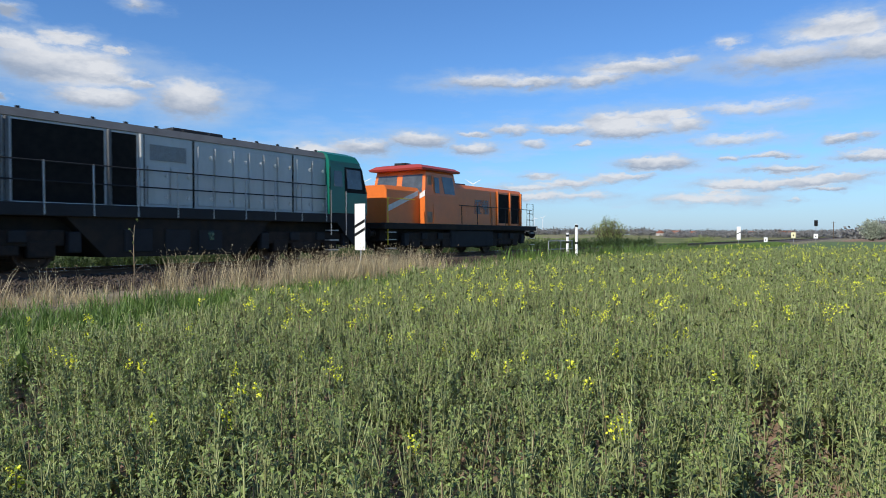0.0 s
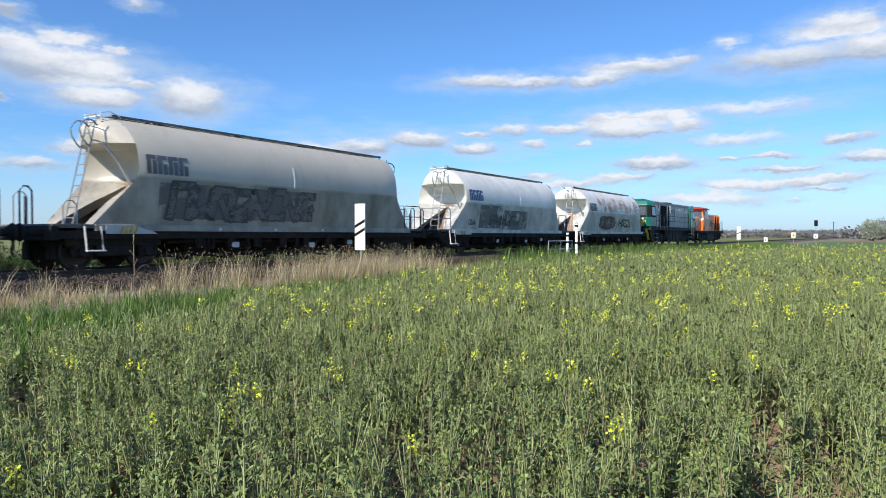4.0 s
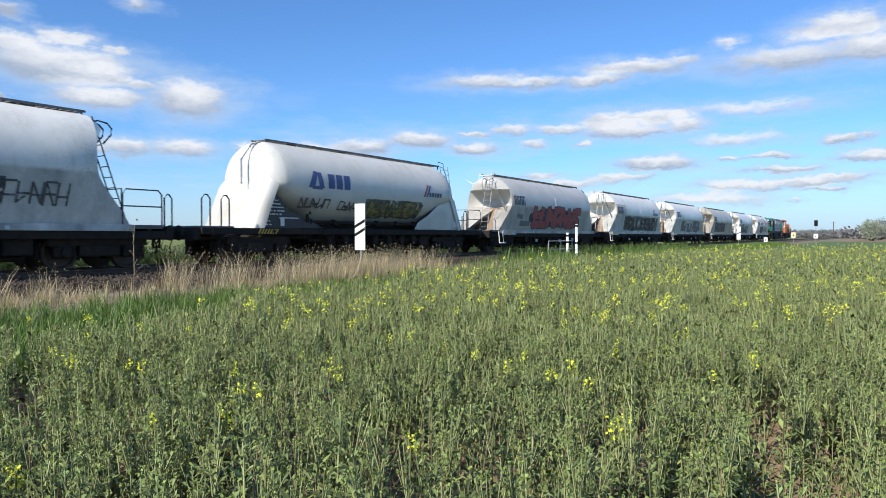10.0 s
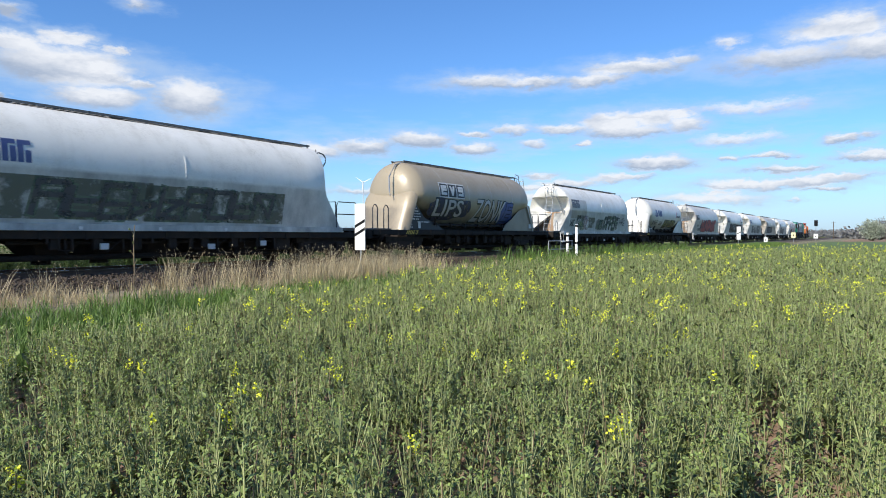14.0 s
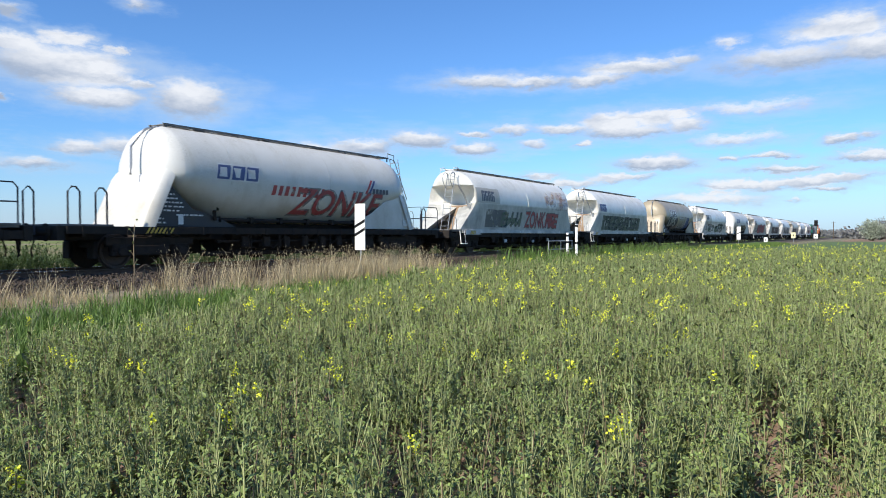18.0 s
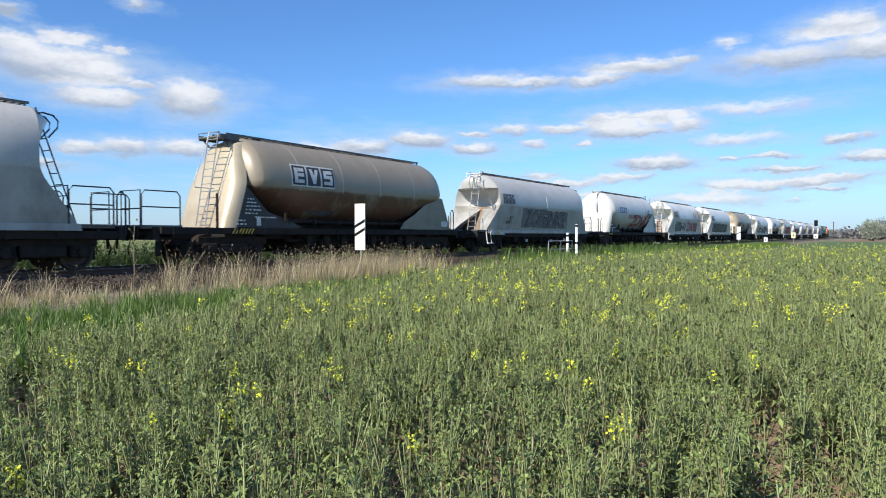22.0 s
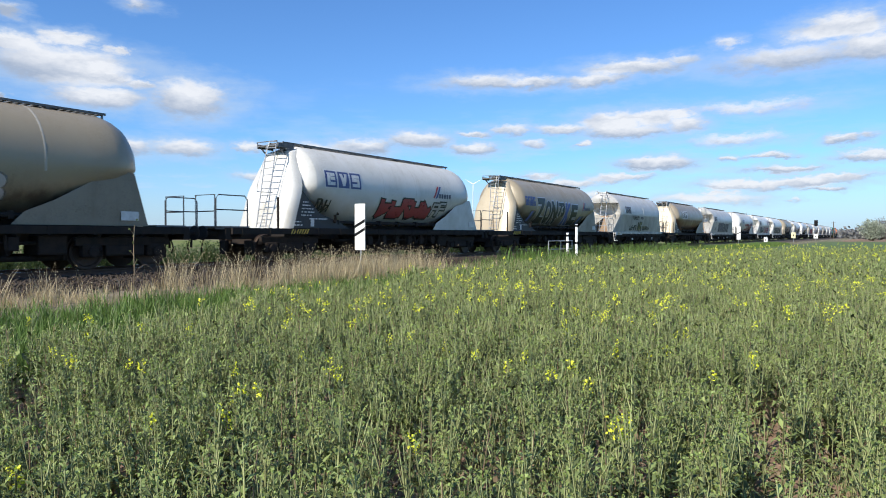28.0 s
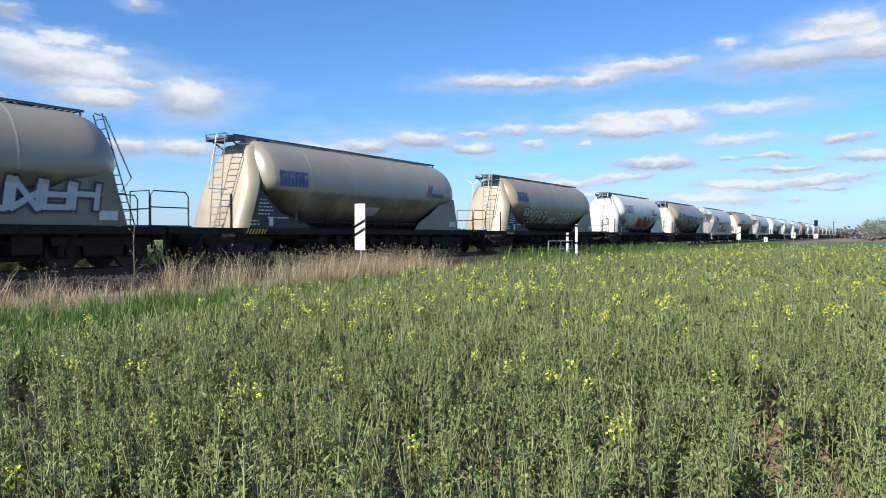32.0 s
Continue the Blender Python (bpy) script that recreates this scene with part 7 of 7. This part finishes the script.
VERGE = [M["straw"], M["grass"]]
tall = [grass_clump(200 + k, 12, 0.40, 1.0, 0.10, 0.0045, 0.62, 0, 0.4) for k in range(8)]
low = [grass_clump(220 + k, 12, 0.15, 0.40, 0.10, 0.006, 0.6, 0) for k in range(6)]
green = [grass_clump(240 + k, 12, 0.15, 0.42, 0.10, 0.008, 0.6, 1) for k in range(6)]
scatter("dry_grass", tall, verge_places(10.2, 20.5, 13.0, 15.2, 620, 21, 0.75), VERGE, "tall blond dry grass on the railway verge", "grass", 31)
scatter("dry_grass", tall, verge_places(2.0, 26.0, 13.6, 15.4, 160, 22, 0.5), VERGE, "scattered dry grass stalks beside the track", "grass", 32, scale=(0.5, 0.9))
scatter("dry_grass", low, verge_places(-4, 60.0, 12.9, 15.2, 2500, 23, 0.5), VERGE, "short matted straw-coloured grass", "grass", 33)
scatter("green_grass", green, verge_places(-2, 90.0, 10.9, 13.5, 8500, 24, 0.2), VERGE, "fresh green grass along the field edge", "grass", 34)
scatter("green_grass", green, verge_places(24, 120.0, 12.2, 15.3, 5000, 25, 0.4), VERGE, "green grass and weeds beside the ballast", "grass", 35, scale=(0.8, 1.6))
scatter("green_grass", green, verge_places(28, 60.0, 14.2, 15.6, 350, 27, 0.4), VERGE, "tall green weeds beside the ballast", "grass", 37, scale=(1.6, 2.6))
strip = verge_places(-1, 18.0, 7.8, 12.4, 6500, 28, 0.2)
strip = strip[strip[:, 1] > 11.0 - 3.0 * np.clip((17.0 - strip[:, 0]) / 13.0, 0, 1)]
scatter("green_grass", green, strip, VERGE, "lush green grass between verge and crop", "grass", 38, scale=(0.7, 1.25))
back = verge_places(-10, 140.0, 20.9, 26.0, 7000, 26)
back[:, 2] = np.interp(back[:, 1], [20, 21.5, 23, 26], [0.40, 0.30, 0.1, 0.0])
scatter("green_grass", green + low[:2], back, VERGE, "rough grass behind the track", "grass", 36, scale=(1.0, 1.8))


def weed_plant(seed):
    """A tall leafy weed with several stems."""
    rng = random.Random(seed)
    p = Sprig()
    for k in range(4):
        a, h = rng.uniform(0, math.tau), rng.uniform(0.55, 1.0)
        tip = np.array((math.cos(a) * rng.uniform(0.05, 0.28), math.sin(a) * rng.uniform(0.05, 0.28), h))
        p.stalk([(0, 0, -0.05), tip * 0.5 + np.array((0, 0, 0.06)), tip], 0.007, 0.004, 0)
        for q in range(11):
            u = rng.uniform(0.12, 1.0)
            p.leaf(tip * u, rng.uniform(0, math.tau), rng.uniform(0.07, 0.15), rng.uniform(0.03, 0.06), rng.uniform(-0.5, 0.8), 0)
    return p.done()


M["weed_leaf"] = leaf_material("weed_leaf", (0.085, 0.13, 0.038), (0.045, 0.075, 0.022), vary=0.4)
rngw = np.random.default_rng(61)
wx, wy = rngw.uniform(-14, 75, 3600), rngw.uniform(20.9, 23.6, 3600)
wz = np.interp(wy, [20, 21.5, 23, 26], [0.40, 0.30, 0.1, 0.0])
scatter("weeds", [weed_plant(400 + k) for k in range(8)], np.stack([wx, wy, wz], -1), [M["weed_leaf"]], "tall leafy green weeds behind the track", "weeds", 62, 0.1, (0.7, 1.35))
wx, wy = rngw.uniform(26, 70, 260), rngw.uniform(14.3, 15.4, 260)
wz = np.interp(wy, [14.2, 15.2, 16.0], [0.31, 0.36, 0.40])
scatter("weeds", [weed_plant(420 + k) for k in range(6)], np.stack([wx, wy, wz], -1), [M["weed_leaf"]], "green weeds growing at the foot of the ballast", "weeds", 63, 0.1, (0.4, 0.9))


# ---- ballast stones and sleepers ----
def stone(seed):
    rng = random.Random(seed)
    ico = [(0, 0, 1), (0.89, 0, 0.45), (0.28, 0.85, 0.45), (-0.72, 0.53, 0.45), (-0.72, -0.53, 0.45), (0.28, -0.85, 0.45), (0, 0, -0.6)]
    v = np.array([np.array(p) * rng.uniform(0.7, 1.2) for p in ico]) * 0.034
    f = [(0, 1, 2), (0, 2, 3), (0, 3, 4), (0, 4, 5), (0, 5, 1), (6, 2, 1), (6, 3, 2), (6, 4, 3), (6, 5, 4), (6, 1, 5)]
    return v, np.array(f), np.zeros(10, int)


rngs = np.random.default_rng(41)
ny = 16000
by = rngs.uniform(15.32, 17.0, ny)
bx = rngs.uniform(2, 42, ny)
bz = np.interp(by, [15.20, 15.8, 16.55, 17.2], [0.36, 0.58, 0.66, 0.65]) + rngs.uniform(0.0, 0.04, ny)
scatter("ballast_stone", [stone(k) for k in range(8)], np.stack([bx, by, bz], -1), [M["ballast"]], "loose brown ballast stones on the shoulder", "ballast", 42, 0.0, (0.7, 1.4))

track = new("sleepers")
tagged(track, "worn wooden sleepers set in ballast", "sleepers", kind="structure")
bm = bmesh.new()
box(bm, -0.13, 0.13, -1.3, 1.3, -0.15, 0.0, 0.015)
first = part("sleeper", bm, M["sleeper"], track)
first.location = (-20, YT, ZR + LIFT - 0.16)
for k in range(1, 230):
    o = new("sleeper", first.data)
    o.parent = track
    o.location = (-20 + k * 0.6, YT + 0.03 * math.sin(k * 2.3), ZR + LIFT - 0.16 + 0.004 * math.sin(k * 1.7))


# ---- signs and posts beside the track ----
def make_beacon(x, y, stripes, w=0.45, z0=1.19, z1=2.80):
    """A white approach board with slanting black stripes on a steel post, square to the track."""
    b = empty("approach_board", "white railway approach board with %s black slanting stripe%s on a post" % (("one", "") if stripes == 1 else ("two", "s")), "railway sign", "approach boards")
    bm = bmesh.new()
    box(bm, -0.012, 0.012, -w / 2, w / 2, z0, z1, 0.004)
    board = part("board", bm, M["white_board"], b)
    for k in range(stripes):
        zc = (z0 + z1) / 2 + (0.12 if stripes == 2 else 0.0) - k * 0.29
        bm = bmesh.new()
        bm.faces.new([bm.verts.new(p) for p in ((-0.016, w / 2 - 0.004, zc - 0.17), (-0.016, -w / 2 + 0.004, zc + 0.05), (-0.016, -w / 2 + 0.004, zc + 0.16), (-0.016, w / 2 - 0.004, zc - 0.06))])
        part("stripe", bm, M["sign_black"], board)
    bm = bmesh.new()
    tube(bm, [(0.045, 0, 0.1), (0.045, 0, z1 - 0.1)], 0.032, 8)
    part("post", bm, M["galv"], b)
    for z in (z0 + 0.3, z1 - 0.3):
        bm = bmesh.new()
        box(bm, 0.012, 0.085, -0.06, 0.06, z - 0.025, z + 0.025, 0.005)
        part("clamp", bm, M["galv"], b)
    b.matrix_world = pose(x, y, 0, 0, 0, 2)
    return b


make_beacon(17.9, 15.2, 2)
make_beacon(90.3, 15.2, 1)


def make_stake(x, y, h, bands, lean=0):
    s = empty("marker_post", "white concrete marker post with black bands beside the track" if bands else "white concrete marker post beside the track", "post", "marker posts")
    bm = bmesh.new()
    box(bm, -0.07, 0.07, -0.07, 0.07, 0.2, h, 0.02)
    part("shaft", bm, M["white_board"], s)
    for z in bands:
        bm = bmesh.new()
        box(bm, -0.074, 0.074, -0.074, 0.074, z, z + 0.14, 0.02)
        part("band", bm, M["sign_black"], s)
    s.matrix_world = pose(x, y, 0, lean, 0, 15)


make_stake(35.9, 14.55, 2.32, (2.16, 1.2))
make_stake(35.2, 14.8, 1.85, (1.25, 1.62))
fence = empty("low_barrier", "low grey steel tube barrier beside the ballast", "barrier")
for x in (0.0, 1.6, 3.2):
    bm = bmesh.new()
    tube(bm, [(x, 0, 0.3), (x, 0, 1.42)], 0.03, 6)
    part("barrier_post", bm, M["galv"], fence)
for z in (1.40, 0.95):
    bm = bmesh.new()
    tube(bm, [(-0.02, 0, z), (3.22, 0, z)], 0.028, 6)
    part("barrier_rail", bm, M["galv"], fence)
fence.matrix_world = pose(32.9, 14.9, 0)


def make_board(x, y, w, z0, z1, label, mark):
    s = empty("track_sign", label, "railway sign", "track signs")
    bm = bmesh.new()
    box(bm, -0.012, 0.012, -w / 2, w / 2, z0, z1, 0.004)
    b = part("board", bm, M["white_board"] if mark != "yellow" else M["yellow_board"], s)
    bm = bmesh.new()
    box(bm, -0.018, -0.014, -w * 0.12, w * 0.12, z0 + (z1 - z0) * 0.32, z0 + (z1 - z0) * 0.62)
    part("marking", bm, M["sign_black"], b)
    bm = bmesh.new()
    tube(bm, [(0.04, 0, 0.0), (0.04, 0, z1)], 0.04, 6)
    part("post", bm, M["galv"], s)
    s.matrix_world = pose(x, y, 0)


M["yellow_board"] = material("pale_yellow_board", (0.75, 0.70, 0.42), 0.5, scale=3)
make_board(150.6, 15.2, 0.8, 1.2, 2.3, "pale yellow track sign on a short post", "yellow")
make_board(203.0, 15.2, 1.0, 0.9, 2.1, "white track sign with a black mark on a short post", "white")
make_board(111.0, 14.9, 0.5, 0.7, 1.4, "small white track sign on a low post", "white")

sig = empty("light_signal", "dark light signal head on a slim mast beside the track", "railway signal")
bm = bmesh.new()
box(bm, -0.25, 0.15, -0.42, 0.42, 4.2, 5.8, 0.12)
part("signal_head", bm, M["sign_black"], sig)
bm = bmesh.new()
tube(bm, [(0, 0, 0), (0, 0, 4.2)], 0.07, 8)
part("mast", bm, M["galv"], sig)
for z in (4.5, 5.0, 5.5):
    bm = bmesh.new()
    disc(bm, [(0.0, 0.13), (-0.14, 0.14)], 12, "x")
    h = part("lamp_hood", bm, M["sign_black"], sig)
    h.location = (-0.25, 0, z)
sig.matrix_world = pose(206.0, 15.4, 0)


def make_pole(x, y, h):
    p = empty("wooden_pole", "dark wooden line pole with a short crossarm", "pole")
    bm = bmesh.new()
    tube(bm, [(0, 0, 0), (0.02, 0, h)], 0.13, 8)
    part("pole", bm, M["bark"], p)
    bm = bmesh.new()
    box(bm, -0.06, 0.06, -0.7, 0.7, h - 0.5, h - 0.38, 0.01)
    part("crossarm", bm, M["bark"], p)
    p.matrix_world = pose(x, y, 0)


make_pole(*(lambda F, R: (F * VIEW.x + R * SIDE.x, F * VIEW.y + R * SIDE.y))(238, 138.3), 6.6)


# ---- shrubs, trees and the far edge of the land ----
def make_shrub(name, label, x, y, h, w, seed, leaf, stems=16, leaves=1500, z=0.0, size=0.07, category="shrub"):
    rng = random.Random(seed)
    s = empty(name, label, category)
    tips = []
    bm = bmesh.new()
    for k in range(stems):
        a, r = rng.uniform(0, math.tau), rng.uniform(0.15, 1.0) * w / 2
        hh = h * rng.uniform(0.65, 1.0) * (1.05 - 0.35 * r / (w / 2))
        pts = [(0.15 * r * math.cos(a), 0.15 * r * math.sin(a), 0)]
        for q in range(1, 6):
            u = q / 5
            pts.append((r * (0.15 + 0.85 * u ** 0.8) * math.cos(a) + rng.uniform(-0.05, 0.05) * w, r * (0.15 + 0.85 * u ** 0.8) * math.sin(a) + rng.uniform(-0.05, 0.05) * w, hh * u))
        n0 = len(bm.verts)
        for i in range(5):
            tube(bm, [pts[i], pts[i + 1]], h * 0.011 * (1.15 - i / 5), 4)
        tips += [(pts[i], pts[i + 1]) for i in range(1, 5)]
    part("trunk", bm, M["bark"], s)
    verts, faces = [], []
    for k in range(leaves):
        a, b = rng.choice(tips)
        u = rng.random()
        c = Vector(a).lerp(Vector(b), u) + Vector((rng.gauss(0, 0.07) * w, rng.gauss(0, 0.07) * w, rng.gauss(0, 0.05) * h))
        d = Vector((rng.gauss(0, 1), rng.gauss(0, 1), rng.gauss(0, 0.7))).normalized()
        e = d.orthogonal().normalized()
        q = size * rng.uniform(0.6, 1.5)
        n = len(verts)
        verts += [c + e * q, c + d * q * 1.5, c - e * q, c - d * q * 1.5]
        faces.append((n, n + 1, n + 2, n + 3))
    link_mesh("crown", verts, faces, leaf, s)
    s.matrix_world = pose(x, y, z)
    return s


make_shrub("willow_shrub", "upright shrub with fresh yellow-green spring leaves", 68.0, 24.0, 3.9, 3.6, 1, M["spring_leaf"], 80, 3600, 0.1, 0.045)
make_shrub("willow_shrub", "small spring-green shrub in the meadow behind the track", 64.0, 31.0, 1.9, 4.2, 2, M["spring_leaf"], 24, 1500, 0.0, 0.06)
make_shrub("willow_shrub", "low spring-green shrub beside the far track", 118.0, 25.5, 1.8, 5.0, 3, M["spring_leaf"], 24, 1500, 0.0, 0.07)
make_shrub("blossom_tree", "spreading tree in white spring blossom", 260.9, 3.55, 7.4, 7.4, 4, M["blossom"], 46, 5000, 0.0, 0.16, "tree")
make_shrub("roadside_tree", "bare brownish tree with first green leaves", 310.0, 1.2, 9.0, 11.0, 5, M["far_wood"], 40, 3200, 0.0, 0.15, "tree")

# tall dry weed and arching bramble at the verge
weed = empty("dry_weed", "tall dead weed stalk with seed heads on the verge", "weed")
bm = bmesh.new()
tube(bm, [(0, 0, 0), (0.02, 0.01, 0.6), (0.0, 0, 1.2), (0.03, 0, 1.62)], 0.012, 5)
for z, a in ((0.7, 0), (0.9, 2), (1.1, 4), (1.25, 1), (1.4, 3)):
    tube(bm, [(0.01, 0, z), (0.09 * math.cos(a), 0.09 * math.sin(a), z + 0.13)], 0.007, 4)
part("stem", bm, M["dry_leaf"], weed)
sp, rr = Sprig(), random.Random(9)
for z, a in ((0.7, 0), (0.9, 2), (1.1, 4), (1.25, 1), (1.4, 3), (1.62, 0)):
    sp.tuft((0.09 * math.cos(a), 0.09 * math.sin(a), z + 0.12), 0.03, 8, 0, rr)
v, f, m = sp.done()
link_mesh("seed_heads", v.tolist(), f.tolist(), M["spring_leaf"], weed)
weed.matrix_world = pose(9.05, 14.5, 0.32)
bram = empty("bramble", "arching dry bramble canes on the verge", "bramble")
bm = bmesh.new()
for k, (x, w, h) in enumerate(((0, 0.75, 0.72), (0.15, 0.5, 0.55), (-0.2, -0.35, 0.5))):
    tube(bm, [(x + w * u - 0.3, 0.1 * k, h * math.sin(math.pi * min(1, u * 0.8 + 0.03)) ** 0.8) for u in [q / 10 for q in range(12)]], 0.009, 4)
part("cane", bm, M["bark"], bram)
bram.matrix_world = pose(9.1, 14.35, 0.3)


# ---- far woods, houses and turbines ----
def at_far(px, F):
    R = (px - 784) / 1189.0 * F
    return F * VIEW.x + R * SIDE.x, F * VIEW.y + R * SIDE.y


def clump(seed):
    rng = random.Random(seed)
    p = Sprig()
    for _ in range(26):
        p.tuft((rng.gauss(0, 0.5), rng.gauss(0, 0.5), abs(rng.gauss(0.5, 0.35))), 0.32, 2, 0, rng)
    return p.done()


clumps = [clump(300 + k) for k in range(8)]


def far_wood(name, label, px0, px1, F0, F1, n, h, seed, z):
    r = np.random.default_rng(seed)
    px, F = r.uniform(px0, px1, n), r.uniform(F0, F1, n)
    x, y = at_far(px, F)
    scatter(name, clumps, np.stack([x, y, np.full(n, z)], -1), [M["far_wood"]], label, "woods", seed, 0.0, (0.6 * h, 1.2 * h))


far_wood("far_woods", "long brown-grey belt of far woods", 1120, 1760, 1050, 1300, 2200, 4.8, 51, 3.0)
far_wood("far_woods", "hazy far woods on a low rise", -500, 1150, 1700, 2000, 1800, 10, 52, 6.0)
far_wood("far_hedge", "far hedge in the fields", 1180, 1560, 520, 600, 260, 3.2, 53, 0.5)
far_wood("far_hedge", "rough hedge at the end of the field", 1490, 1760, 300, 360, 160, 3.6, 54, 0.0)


def make_house(px, F, w, h, roof, wall):
    x, y = at_far(px, F)
    g = empty("farm_house", "small far house with pale walls and pitched roof", "house", "far houses")
    bm = bmesh.new()
    box(bm, -w / 2, w / 2, -4, 4, 0, h)
    part("wall", bm, wall, g)
    bm = bmesh.new()
    a = [bm.verts.new(p) for p in ((-w / 2 - 0.4, -4.4, h), (w / 2 + 0.4, -4.4, h), (w / 2 + 0.4, 4.4, h), (-w / 2 - 0.4, 4.4, h), (-w / 2 - 0.4, 0, h + 3.6), (w / 2 + 0.4, 0, h + 3.6))]
    for f in ((0, 1, 5, 4), (2, 3, 4, 5), (0, 4, 3), (1, 2, 5), (0, 3, 2, 1)):
        bm.faces.new([a[i] for i in f])
    part("roof", bm, roof, g)
    for k in range(3):
        bm = bmesh.new()
        box(bm, -w / 2 + w * (k + 0.7) / 3.6, -w / 2 + w * (k + 0.7) / 3.6 + 1.0, -4.05, -3.95, 1.2, 2.5)
        part("window", bm, M["glass"], g)
    g.matrix_world = pose(x, y, 1.5, 0, 0, 35 + px % 40)


M["roof_tile"] = material("red_roof_tile", (0.26, 0.10, 0.06), 0.8, scale=0.5)
M["render_wall"] = material("pale_render", (0.62, 0.58, 0.52), 0.85, scale=0.4)
for px, F, w, h in ((1168, 930, 9, 3.2), (1196, 940, 12, 3.4), (1225, 980, 8, 3.0), (1385, 960, 10, 3.2), (1400, 900, 8, 3.0), (1330, 1000, 9, 3)):
    make_house(px, F, w, h, M["roof_tile"], M["render_wall"])


def make_turbine(px, F, h, turn, size=1.0):
    x, y = at_far(px, F)
    t = empty("wind_turbine", "white wind turbine far behind the fields", "wind turbine", "wind turbines")
    bm = bmesh.new()
    disc(bm, [(0, 2.2 * size), (h, 1.2 * size)], 12, "z")
    part("tower", bm, M["turbine"], t)
    bm = bmesh.new()
    box(bm, -3 * size, 4 * size, -1.8 * size, 1.8 * size, h - 1.6 * size, h + 2.0 * size, 0.6 * size)
    part("nacelle", bm, M["turbine"], t)
    for k in range(3):
        a = radians(turn + 120 * k)
        bm = bmesh.new()
        dy, dz = math.sin(a), math.cos(a)
        pts = [(-3.4, dy * r * size, h + dz * r * size) for r in (1.0, 12, 24, 38)]
        for i in range(3):
            w0, w1 = (1.6 * size, 1.8 * size, 1.2 * size, 0.3 * size)[i:i + 2] if i < 3 else (0, 0)
            q = [(-3.4, pts[i][1] - dz * w0, pts[i][2] + dy * w0), (-3.4, pts[i][1] + dz * w0, pts[i][2] - dy * w0), (-3.4, pts[i + 1][1] + dz * w1, pts[i + 1][2] - dy * w1), (-3.4, pts[i + 1][1] - dz * w1, pts[i + 1][2] + dy * w1)]
            bm.faces.new([bm.verts.new(p) for p in q])
        thicken(bm, 0.3)
        part("blade", bm, M["turbine"], t)
    t.matrix_world = pose(x, y, 6.0, 0, 0, 33)


M["turbine"] = material("turbine_white", (0.75, 0.77, 0.80), 0.5, scale=0.2)
for px, F, h, turn, size in ((643, 1500, 114, 55, 0.55), (837, 1500, 110, 60, 0.55), (481, 2600, 118, 30, 0.55), (517, 2700, 116, 95, 0.5), (535, 2800, 110, 15, 0.5),
                             (683, 2600, 66, 40, 0.4), (946, 2600, 62, 20, 0.4), (960, 2700, 66, 70, 0.4)):
    make_turbine(px, F, h, turn, size)

motions()
